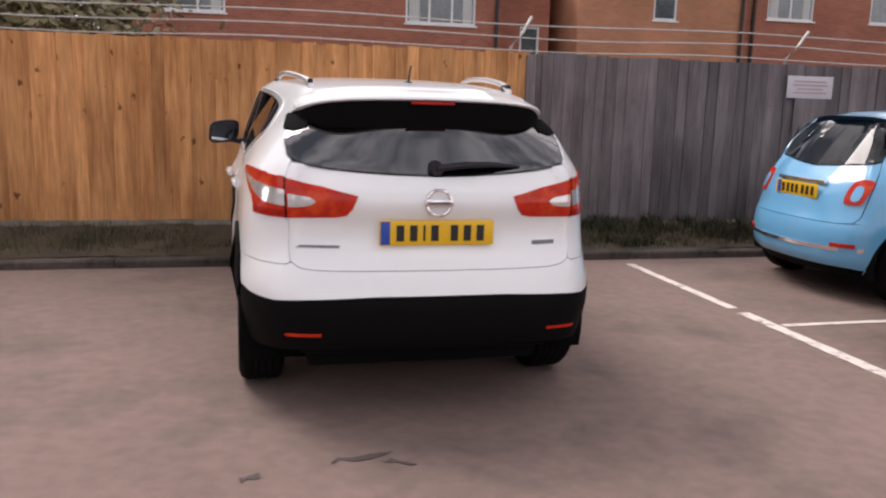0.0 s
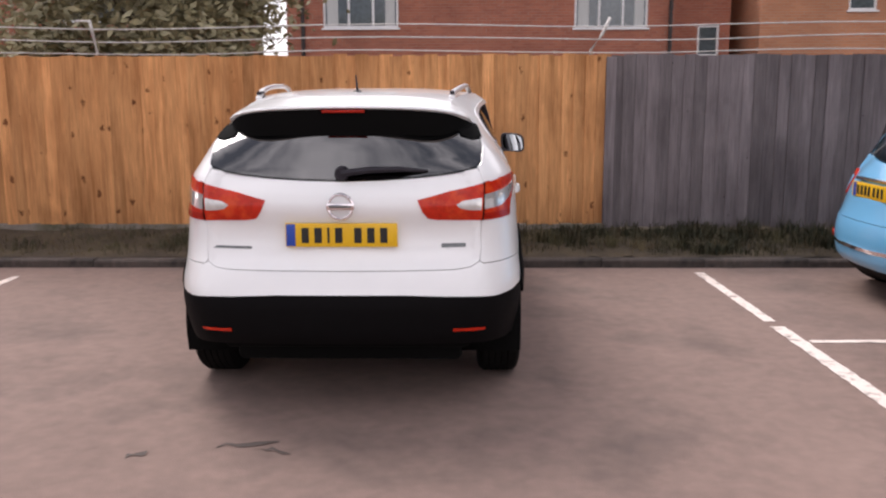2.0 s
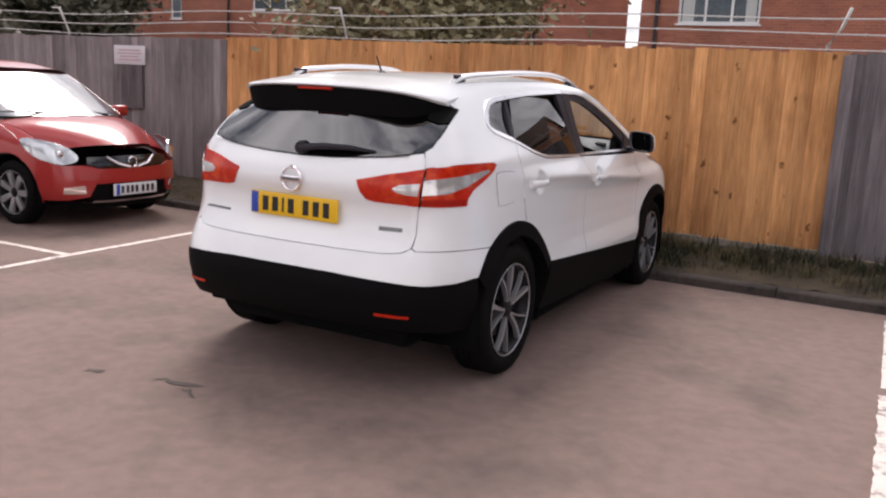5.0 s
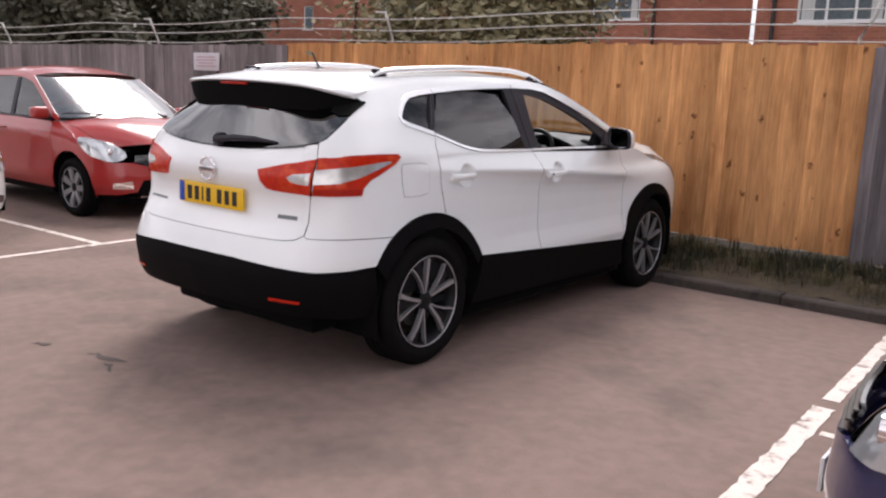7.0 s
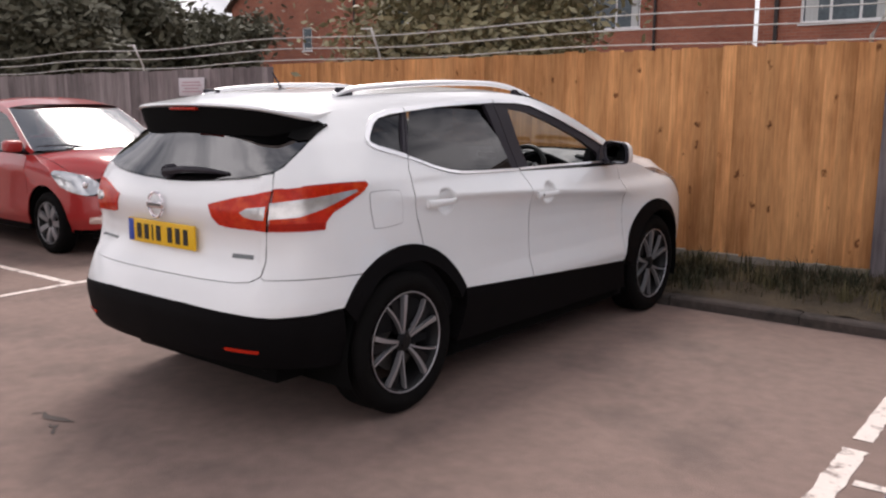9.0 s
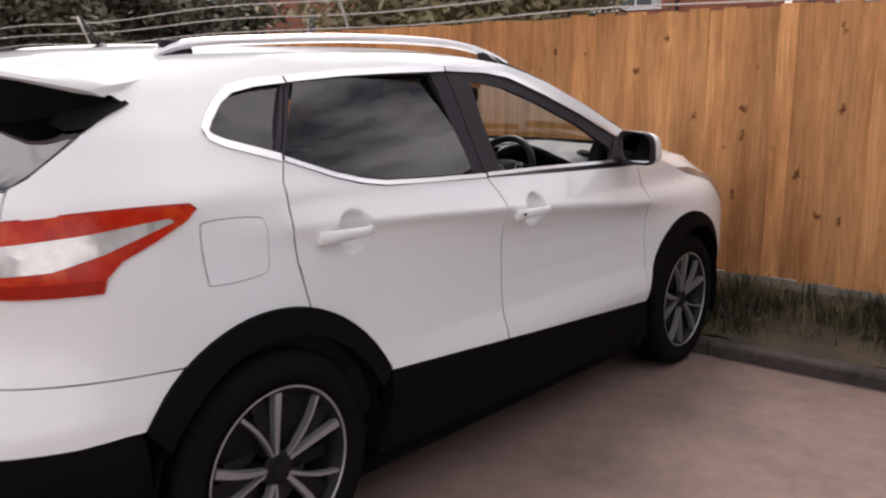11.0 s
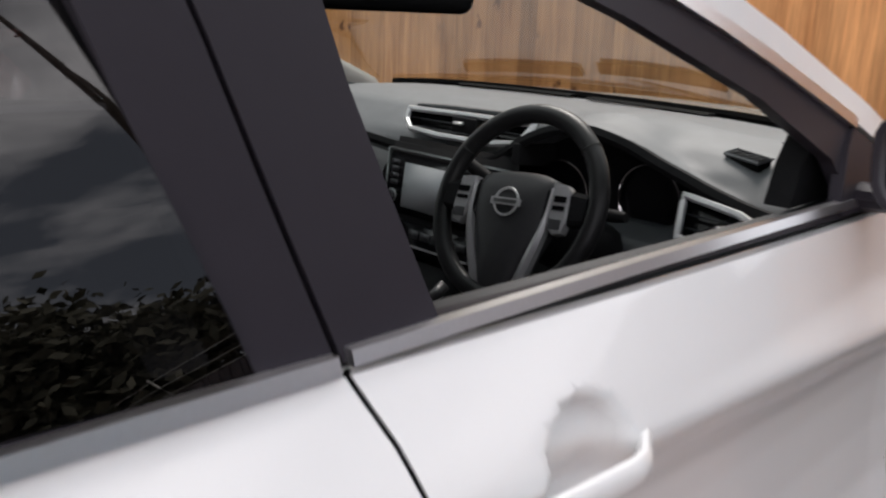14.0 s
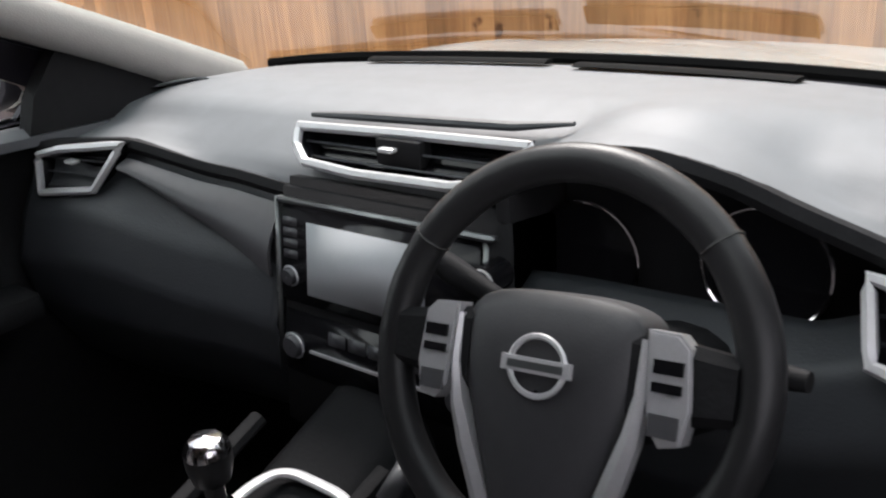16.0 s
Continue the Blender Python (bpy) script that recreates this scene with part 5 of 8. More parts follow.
for sg in (1, -1):
    def strip(name, line, w, parent=suv):
        pts = [ry(*q) for q in line]
        part(name, ribbon(suv_at, [(sg * a, b) for a, b in pts], w, -0.006, 0.012), M_SATCHROME, parent, "bright window trim")
    strip("waist_trim", [(2.93, 1.099), (2.636, 1.105), (2.2, 1.110), (1.832, 1.111)], 0.0115)
    strip("waist_trim", [(1.820, 1.108), (1.46, 1.116), (1.31, 1.122), (1.21, 1.136), (1.11, 1.160), (1.03, 1.187), (0.952, 1.214)], 0.0135)
    strip("waist_trim", [(0.945, 1.217), (0.86, 1.241), (0.785, 1.262), (0.750, 1.279), (0.745, 1.30), (0.77, 1.328), (0.82, 1.372), (0.873, 1.402), (0.955, 1.420), (1.064, 1.432)], 0.021)
    strip("roof_trim", [(1.071, 1.433), (1.18, 1.444), (1.291, 1.455), (1.5, 1.467), (1.72, 1.477)], 0.020)
    strip("roof_trim", [(1.729, 1.477), (1.95, 1.475), (2.085, 1.460), (2.2, 1.427), (2.308, 1.395), (2.45, 1.349), (2.578, 1.303), (2.70, 1.256), (2.81, 1.212)], 0.018)

# dark seams behind the panel gaps
for sg in (1, -1):
    for seam in (REAR_SEAM, [(y + 0.003, z) for y, z in MID_SEAM], [(2.978, 0.45), (2.978, 0.655), (2.975, 0.80), (2.971, 0.916), (2.958, 1.0), (2.943, 1.075)]):
        part("door_seam", ribbon(suv_at, [(sg * a, b) for a, b in [ry(*p) for p in dense(seam, 4)]], 0.011, 0.0035, 0.004), M_GAP, suv, "dark door gap")

for sg in (1, -1):
    part("door_seam", ribbon(suv_at, [(sg * a, b) for a, b in [ry(*p) for p in dense([(0.931, 0.925), (0.944, 0.865), (0.960, 0.803)], 4)]], 0.005, -0.0006, 0.003), M_SEAM, suv, "door gap above the wheel arch")

# door handles
for sg in (1, -1):
    for y0, y1, z0, z1, key in ((1.905, 2.130, 0.964, 0.968, True), (0.995, 1.210, 0.991, 0.995, False)):
        bm = bmesh.new()
        rows = []
        for i in range(13):
            k = i / 12
            y, z = y0 + (y1 - y0) * k, z0 + (z1 - z0) * k
            p = suv_at(*ry(y, z))
            lift = 0.032 * min(1, 3.6 * (k + 0.16), 4.5 * (1.03 - k))
            h = 0.0205 * (1 - 0.32 * k)
            ring = []
            for a in range(10):
                w = 2 * math.pi * a / 10
                ring.append(bm.verts.new((sg * (p.x + lift - 0.010 + 0.010 * math.cos(w)), y, z + h * math.sin(w))))
            rows.append(ring)
        for A, B in zip(rows, rows[1:]):
            for k in range(10):
                bm.faces.new((A[k], A[(k + 1) % 10], B[(k + 1) % 10], B[k]))
        bm.faces.new(rows[0])
        bm.faces.new(rows[-1][::-1])
        bmesh.ops.recalc_face_normals(bm, faces=bm.faces)
        door = (front_doors if key else rear_doors)[0 if sg > 0 else 1]
        hd = part("door_handle", bm, M_WHITE, door)
        if key and sg > 0:
            p = suv_at(*ry(1.924, 0.966))
            bm = bmesh.new()
            lathe(bm, [(0.0, 0.006), (0.004, 0.006), (0.004, 0.0001)], "x", 12, (p.x + 0.0315, 1.924, 0.966))
            part("door_keyhole", bm, M_INK, door)
# fuel flap on the right
ff = spline([(0.645, 0.935, 0), (0.64, 1.05, 0), (0.665, 1.072, 0), (0.80, 1.070, 0), (0.828, 1.045, 0), (0.828, 0.945, 0), (0.80, 0.918, 0), (0.665, 0.912, 0)], 5, True)
line = [ry(p.x, p.y) for p in ff]
part("fuel_flap_gap", ribbon(suv_at, line + line[:1], 0.0045, -0.0012, 0.002), M_SEAM, suv)
part("fuel_flap", patch(suv_at, line, (0.03, 0.03), 0.004, -0.0025), M_WHITE, suv)

# mirrors
for sg in (1, -1):
    mir = None
    bm = bmesh.new()
    rows = []
    for i in range(9):
        k = i / 8
        y = 2.708 + 0.145 * k
        sc = math.sqrt(max(1 - (k * 0.97) ** 2.6, 0.02))
        ring = []
        for a in range(20):
            w = 2 * math.pi * a / 20
            cx, cz = abs(math.cos(w)) ** 0.55 * math.copysign(1, math.cos(w)), abs(math.sin(w)) ** 0.55 * math.copysign(1, math.sin(w))
            ring.append(bm.verts.new((sg * (0.945 + 0.088 * sc * cx - 0.012 * cz * 0.5 + 0.012 * (1 - cx) * 0), y + 0.02 * (1 - cx) * 0.5, 1.168 + 0.070 * sc * cz - 0.006 * cx)))
        rows.append(ring)
    for A, B in zip(rows, rows[1:]):
        for k in range(20):
            bm.faces.new((A[k], A[(k + 1) % 20], B[(k + 1) % 20], B[k]))
    bm.faces.new(rows[-1])
    bmesh.ops.recalc_face_normals(bm, faces=bm.faces)
    def swing(bm):
        """The left mirror is turned in towards the driver."""
        for v in bm.verts if sg < 0 else ():
            a = 0.948 + (abs(v.co.x) - 0.945) * 1.14
            v.co.x, v.co.y, v.co.z = -a, v.co.y - 0.012 - 0.68 * (a - 0.90), 1.182 + (v.co.z - 1.168) * 1.10
        return bm
    swing(bm)
    cap = part("mirror_cap", bm, M_WHITE, suv)
    bm = bmesh.new()
    rows = []
    for y, g in ((2.716, 1.0), (2.696, 1.0), (2.690, 0.96), (2.692, 0.86), (2.708, 0.84)):
        ring = []
        for a in range(20):
            w = 2 * math.pi * a / 20
            cx, cz = abs(math.cos(w)) ** 0.55 * math.copysign(1, math.cos(w)), abs(math.sin(w)) ** 0.55 * math.copysign(1, math.sin(w))
            ring.append(bm.verts.new((sg * (0.945 + 0.089 * g * cx - 0.006 * cz), y + 0.01 * (1 - cx), 1.168 + 0.071 * g * cz - 0.006 * cx)))
        rows.append(ring)
    for A, B in zip(rows, rows[1:]):
        for k in range(20):
            bm.faces.new((A[k], A[(k + 1) % 20], B[(k + 1) % 20], B[k]))
    bmesh.ops.recalc_face_normals(bm, faces=bm.faces)
    swing(bm)
    part("mirror_bezel", bm, M_SATIN, cap, "satin black mirror bezel")
    bm = bmesh.new()
    ring = []
    for a in range(20):
        w = 2 * math.pi * a / 20
        cx, cz = abs(math.cos(w)) ** 0.55 * math.copysign(1, math.cos(w)), abs(math.sin(w)) ** 0.55 * math.copysign(1, math.sin(w))
        ring.append(bm.verts.new((sg * (0.945 + 0.076 * cx - 0.006 * cz), 2.706 + 0.012 * (1 - cx) - 0.004 * cz if sg < 0 else 2.714 - 0.008 * cx + 0.003 * cz, 1.168 + 0.060 * cz - 0.005 * cx)))
    f = bm.faces.new(ring)
    f.normal_update()
    if f.normal.y > 0:
        f.normal_flip()
    swing(bm)
    part("mirror_glass", bm, M_MIRROR, cap, "silvered mirror glass")
    bm = bmesh.new()
    tube(bm, [(sg * 0.80, 2.80, 1.105), (sg * 0.86, 2.78, 1.110), (sg * 0.93, 2.76, 1.120)], [0.034, 0.028, 0.022], 10, flat=0.7)
    part("mirror_arm", bm, M_SATIN, cap, "black mirror arm")
    bm = patch(suv_at, [(sg * a, b) for a, b in [ry(2.70, 1.092), ry(2.97, 1.088), ry(2.89, 1.165), ry(2.80, 1.205), ry(2.77, 1.18)]], (0.04, 0.03), 0.02, -0.004)
    part("mirror_sail", bm, M_SATIN, suv, "black mirror base panel")

# roof rails and aerial
for sg in (1, -1):
    bm = bmesh.new()
    tube(bm, spline([(sg * 0.505, 0.74, 1.497), (sg * 0.515, 0.84, 1.526), (sg * 0.54, 1.05, 1.546), (sg * 0.57, 1.4, 1.567), (sg * 0.588, 1.8, 1.573), (sg * 0.600, 2.0, 1.559), (sg * 0.612, 2.12, 1.533), (sg * 0.622, 2.2, 1.504)], 5), 0.017, 8, flat=0.85)
    rl = part("roof_rail", bm, M_SATCHROME, suv, "silver roof rail")
    for y, x, z in ((0.80, 0.508, 1.49), (2.10, 0.612, 1.50)):
        part("rail_foot", boxes(((sg * x - 0.012, y - 0.05, z - 0.02), (sg * x + 0.012, y + 0.05, z + 0.045)), bevel=0.006), M_SATIN, rl)
bm = bmesh.new()
lathe(bm, [(1.512, 0.030), (1.530, 0.027), (1.540, 0.014), (1.545, 0.0005)], "z", 14, (0, 0.86, 0))
aer = part("aerial_base", bm, M_SATIN, suv)
bm = bmesh.new()
tube(bm, [(0, 0.855, 1.536), (0, 0.80, 1.615)], [0.006, 0.004], 6)
part("aerial_mast", bm, M_SATIN, aer)

# plate, badges, wiper
plate = part("number_plate", boxes(((-0.26, 0.112, 0.815), (0.26, 0.124, 0.926)), bevel=0.003), M_PLATE_Y, suv, "yellow number plate")
part("plate_band", boxes(((-0.256, 0.1095, 0.819), (-0.214, 0.116, 0.922)), bevel=0.001), M_PLATE_B, plate, "blue band")
for i, x in enumerate((-0.168, -0.108, -0.060, -0.012, 0.077, 0.137, 0.197)):
    w = 0.005 if i == 2 else 0.017
    part("plate_bar", boxes(((x - w, 0.1095, 0.834), (x + w, 0.114, 0.905))), M_INK, plate, smooth=False)
bm = bmesh.new()
tube(bm, [(0.056 * math.cos(w), 0.098, 1.005 + 0.056 * math.sin(w)) for w in [2 * math.pi * i / 32 for i in range(32)]], 0.0075, 8, True)
bd = part("badge_ring", bm, M_CHROME, suv, "chrome round badge")
part("badge_bar", boxes(((-0.064, 0.089, 0.990), (0.064, 0.100, 1.020)), bevel=0.003), M_CHROME, bd)
part("badge_letter_bar", boxes(((-0.050, 0.0875, 0.999), (0.050, 0.090, 1.011))), M_GREYINK, bd, smooth=False)
for x0, x1, z0, z1 in ((-0.615, -0.43, 0.800, 0.811), (0.462, 0.575, 0.805, 0.823)):
    bm = patch(suv_at, [rx(x0, z0), rx(x1, z0), rx(x1, z1), rx(x0, z1)], (0.03, 0.02), 0.004, -0.003)
    part("badge_strip", bm, M_GREYINK, suv, "small grey badge", smooth=True)
bm = bmesh.new()
lathe(bm, [(0.150, 0.0005), (0.150, 0.026), (0.165, 0.034), (0.20, 0.036)], "y", 16, (0.0, 0.0, 1.150))
wp = part("rear_wiper", bm, M_SATIN, suv, "black rear wiper")
bm = bmesh.new()
tube(bm, [(0.0, 0.158, 1.152), (0.13, 0.163, 1.168), (0.27, 0.178, 1.170), (0.40, 0.208, 1.160)], [0.022, 0.020, 0.017, 0.007], 8, flat=0.75)
part("wiper_arm", bm, M_SATIN, wp)


def wheel(parent, hub, sg, R=0.345, width=0.225, rim_r=0.243, spokes=5, face=0.868, style="split", spare=None):
    """Tyre with tread grooves, rim with machined spokes, brake disc."""
    w = new("wheel")
    w.parent = parent
    w.location = (0, hub[0], hub[1])
    xi, xo = face - width, face
    bm = bmesh.new()
    sw = rim_r + 0.004
    prof = [(xi + 0.02, sw), (xi + 0.004, sw + 0.03), (xi, R - 0.05), (xi + 0.012, R - 0.018), (xi + 0.03, R - 0.004)]
    for k in range(5):
        a = xi + 0.03 + (width - 0.06) * (k + 0.5) / 5
        prof += [(a - 0.015, R), (a + 0.010, R), (a + 0.012, R - 0.008), (a + 0.017, R - 0.008)]
    prof += [(xo - 0.03, R - 0.004), (xo - 0.012, R - 0.018), (xo, R - 0.05), (xo - 0.003, sw + 0.03), (xo - 0.014, sw + 0.006), (xo - 0.02, sw)]
    lathe(bm, [(sg * a, r) for a, r in prof], "x", 56)
    part("tyre", bm, M_RUBBER, w)
    bm = bmesh.new()
    lathe(bm, [(sg * a, r) for a, r in [(xi + 0.02, sw), (xi + 0.05, rim_r - 0.03), (xo - 0.06, rim_r - 0.032), (xo - 0.022, rim_r - 0.012), (xo - 0.012, rim_r - 0.004), (xo - 0.010, rim_r + 0.004), (xo - 0.016, sw)]], "x", 56)
    rim = part("rim", bm, [M_ALLOYDARK], w)
    bm = bmesh.new()
    lathe(bm, [(sg * a, r) for a, r in [(xo - 0.013, rim_r - 0.006), (xo - 0.0095, rim_r - 0.004), (xo - 0.0095, rim_r + 0.001), (xo - 0.013, rim_r + 0.003)]], "x", 56)
    part("rim_lip", bm, M_ALLOY, rim, "machined rim lip")
    bm = bmesh.new()
    lathe(bm, [(sg * a, r) for a, r in [(xo - 0.034, 0.052), (xo - 0.028, 0.044), (xo - 0.026, 0.028), (xo - 0.020, 0.026), (xo - 0.019, 0.0005)]], "x", 28)
    part("hub_cap", bm, M_ALLOYDARK, rim, "dark hub with centre cap")
    bm = bmesh.new()
    lathe(bm, [(sg * a, r) for a, r in [(xo - 0.09, 0.05), (xo - 0.085, 0.15), (xo - 0.105, 0.15), (xo - 0.11, 0.05)]], "x", 40)
    part("brake_disc", bm, M_STEEL, w, "steel brake disc")

    def spoke(ang, w0, w1, x0, x1, material, lab, lift=0.0):
        bm = bmesh.new()
        rows = []
        for i in range(6):
            k = i / 5
            r = 0.045 + (rim_r - 0.014 - 0.045) * k
            hw = w0 + (w1 - w0) * k
            xx = x0 + (x1 - x0) * k + 0.006 * math.sin(k * math.pi)
            sh = ang[0] + (ang[1] - ang[0]) * k
            c, s = math.cos(sh), math.sin(sh)
            q = []
            for dx, h in ((-0.024, 1.15), (0, 1.0), (0, -1.0), (-0.024, -1.15)):
                q.append(bm.verts.new((sg * (xx + dx + lift), r * c - h * hw * s, r * s + h * hw * c)))
            rows.append(q)
        for A, B in zip(rows, rows[1:]):
            for k in range(4):
                bm.faces.new((A[k], A[(k + 1) % 4], B[(k + 1) % 4], B[k]))
        bm.faces.new(rows[0])
        bm.faces.new(rows[-1])
        bmesh.ops.recalc_face_normals(bm, faces=bm.faces)
        part("spoke", bm, material, rim, lab, smooth=False)

    for i in range(spokes):
        a = math.radians(90 + 14) + i * 2 * math.pi / spokes
        if style == "split":
            spoke((a - 0.10, a - 0.22), 0.0065, 0.0115, xo - 0.026, xo - 0.012, M_ALLOY, "machined alloy spoke")
            spoke((a + 0.16, a + 0.36), 0.0042, 0.005, xo - 0.028, xo - 0.014, M_ALLOY, "machined alloy spoke")
            spoke((a + 0.02, a + 0.06), 0.020, 0.022, xo - 0.046, xo - 0.036, M_ALLOYDARK, "black alloy web")
        else:
            spoke((a, a), 0.022, 0.030, xo - 0.03, xo - 0.014, M_ALLOY, "silver alloy spoke")
    return w


for sg in (1, -1):
    wheel(suv, HUB_R, sg)
    wheel(suv, HUB_F, sg)

# ---- the cabin of the white car ----
def grid_mesh(fn, nu, nv, thick=0.0):
    bm = bmesh.new()
    rows = [[bm.verts.new(fn(i / nu, j / nv)) for i in range(nu + 1)] for j in range(nv + 1)]
    for A, B in zip(rows, rows[1:]):
        for k in range(nu):
            bm.faces.new((A[k], A[k + 1], B[k + 1], B[k]))
    if thick:
        # a second skin behind the first, joined along the border
        bmesh.ops.recalc_face_normals(bm, faces=bm.faces)
        bm.normal_update()
        back = {v: bm.verts.new(v.co - v.normal * thick) for v in bm.verts[:]}
        faces, border = bm.faces[:], [e for e in bm.edges if len(e.link_faces) == 1]
        for f in faces:
            bm.faces.new([back[v] for v in reversed(f.verts)])
        for e in border:
            l = e.link_loops[0]
            a, b = l.vert, l.link_loop_next.vert
            bm.faces.new((b, a, back[a], back[b]))
    return bm


LIP = smooth_table([(-0.78, 1.07), (-0.70, 1.083), (-0.53, 1.092), (-0.36, 1.066), (-0.18, 1.056), (0.0, 1.056), (0.12, 1.070), (0.19, 1.122), (0.26, 1.150), (0.34, 1.154), (0.42, 1.136), (0.48, 1.112), (0.57, 1.083), (0.66, 1.062), (0.78, 1.05)], 3)
LIP_Y = smooth_table([(-0.78, 2.70), (-0.66, 2.725), (-0.5, 2.755), (-0.3, 2.775), (-0.18, 2.768), (0.15, 2.768), (0.25, 2.785), (0.42, 2.79), (0.55, 2.795), (0.78, 2.77)], 3)


def dash_fn(u, v):
    x = -0.765 + 1.53 * u
    lz, ly = lerp_table(LIP, x), lerp_table(LIP_Y, x)
    yb = 3.36 - 0.19 * (abs(x) / 0.76) ** 2.2
    hood = 0.026 * math.exp(-((x - 0.33) / 0.15) ** 2)
    sec = [(yb, 1.118), (yb - 0.10, 1.143), (yb - 0.26, 1.148 + hood * 0.3), (2.98, 1.146 + hood * 0.7), (2.88, max(1.128, lz + 0.006) + hood * 0.4), (2.835, max(1.104, lz + 0.004)), (ly + 0.018, max(1.078, lz + 0.002)), (ly, lz), (ly - 0.001, lz - 0.012), (ly + 0.03, lz - 0.020), (ly + 0.10, lz - 0.024)]
    k = v * (len(sec) - 1)
    i = min(int(k), len(sec) - 2)
    a, b = sec[i], sec[i + 1]
    k -= i
    side = 1 - 0.0 * x
    return (x, a[0] + (b[0] - a[0]) * k, (a[1] + (b[1] - a[1]) * k) * side - 0.03 * (abs(x) / 0.765) ** 8)


dash = part("dashboard", grid_mesh(dash_fn, 90, 30, 0.004), M_DASHLIT, suv, "soft-touch dashboard top, skylight in its grey")
# black shadow trim under the dashboard's lip
bm = bmesh.new()
tube(bm, [(x, lerp_table(LIP_Y, x) + 0.003, lerp_table(LIP, x) - 0.011) for x in [-0.74 + 1.48 * i / 60 for i in range(61)]], 0.0125, 6)
part("lip_trim", bm, M_CABIN, dash, "gloss black trim line")
# demister slots by the screen
for x0, x1, yy in ((-0.41, -0.055, 3.232), (0.005, 0.36, 3.215)):
    bm = bmesh.new()
    pts = [(x0 + (x1 - x0) * i / 8, yy + 0.012 - 0.16 * ((x0 + (x1 - x0) * i / 8) / 0.76) ** 2, 1.1505) for i in range(9)]
    tube(bm, pts, 0.017, 6, flat=0.22)
    part("demister_slot", bm, M_GAP, dash, "black demister slot")
# black seal where the screen meets the dashboard
bm = bmesh.new()
tube(bm, [(x, 3.305 - 0.19 * (abs(x) / 0.76) ** 2.2, 1.147 - 0.03 * (abs(x) / 0.765) ** 8) for x in [-0.66 + 1.38 * i / 30 for i in range(31)]], 0.010, 6)
part("screen_seal", bm, M_GAP, dash, "black screen seal")
# raised lip over the middle vents
bm = bmesh.new()
tube(bm, [(-0.215, 2.858, 1.131), (-0.12, 2.862, 1.134), (0.0, 2.866, 1.136), (0.12, 2.87, 1.138), (0.20, 2.878, 1.146)], [0.006, 0.010, 0.010, 0.009, 0.004], 8, flat=0.7)
part("vent_hood", bm, M_DASHLOW, dash, "dark vent hood")


def lower_fn(u, v):
    x = -0.765 + 0.585 * u
    lz, ly = lerp_table(LIP, x), lerp_table(LIP_Y, x)
    bul = 0.03 * math.sin(u * math.pi)
    sec = [(ly + 0.012, lz - 0.018), (ly - 0.005, lz - 0.06), (ly - 0.035 - bul, lz - 0.115), (ly - 0.060 - bul, lz - 0.19), (ly - 0.045 - bul, 0.80), (ly + 0.02, 0.68), (ly + 0.15, 0.56)]
    k = v * (len(sec) - 1)
    i = min(int(k), len(sec) - 2)
    a, b = sec[i], sec[i + 1]
    k -= i
    k = k * k * (3 - 2 * k) * 0.4 + k * 0.6
    return (x, a[0] + (b[0] - a[0]) * k, a[1] + (b[1] - a[1]) * k)


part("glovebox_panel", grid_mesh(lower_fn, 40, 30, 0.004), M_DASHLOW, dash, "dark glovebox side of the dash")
# stitched band beside the middle stack
bm = grid_mesh(lambda u, v: (-0.52 + 0.335 * u, lerp_table(LIP_Y, -0.52 + 0.335 * u) - 0.016 - 0.040 * v * (0.4 + 0.6 * u) - 0.014 * math.sin(v * 3.14), lerp_table(LIP, -0.52 + 0.335 * u) - 0.026 - v * (0.018 + 0.075 * u ** 1.3)), 24, 6, 0.006)
part("dash_band", bm, M_CONSOLE, dash, "grey leather-look dash band")


def framed_vent(name, pts, fins, tilt, parent, frame_r=0.0068, skip=None):
    """A vent: dark well, bright frame along its outline, slats across."""
    P = [Vector(p) for p in pts]
    c = sum(P, Vector()) / len(P)
    bm = bmesh.new()
    back = [bm.verts.new(c + (p - c) * 0.94 + Vector((0, 0.03, 0))) for p in P]
    front = [bm.verts.new(p + Vector((0, 0.004, 0))) for p in P]
    bm.faces.new(back)
    for k in range(len(P)):
        bm.faces.new((front[k], front[(k + 1) % len(P)], back[(k + 1) % len(P)], back[k]))
    bmesh.ops.recalc_face_normals(bm, faces=bm.faces)
    ve = part(name, bm, M_PIANO, parent, "black air vent")
    bm = bmesh.new()
    ring = []
    for a, b in zip(P, P[1:] + P[:1]):
        ring += [a.lerp(b, k / 6) for k in range(6)]
    tube(bm, ring, frame_r, 6, True)
    for o in bm.verts:
        o.co.y -= 0.001
    part(name + "_frame", bm, M_SILVER, parent, "satin silver vent frame")
    bm = bmesh.new()
    lo, hi = min(p.z for p in P), max(p.z for p in P)
    for i in range(fins):
        z = lo + (hi - lo) * (i + 0.5) / fins
        xs = []
        for a, b in zip(P, P[1:] + P[:1]):
            if (a.z - z) * (b.z - z) < 0:
                xs.append(a.lerp(b, (z - a.z) / (b.z - a.z)))
        if len(xs) == 2:
            xs.sort(key=lambda q: q.x)
            a, b = xs
            tube(bm, [a + Vector((0.006, 0.012, 0)), b + Vector((-0.006, 0.012, 0))], 0.004, 4, flat=0.4)
    m = sum((q for q in P), Vector()) / len(P)
    part(name + "_slats", bm, M_DASHLOW, parent, "black vent slats")
    bm = bmesh.new()
    box(bm, (m.x - 0.012, m.y - 0.004, m.z + 0.004), (m.x + 0.012, m.y + 0.012, m.z + 0.010), 0.002)
    part(name + "_tab", bm, M_SILVER, parent)


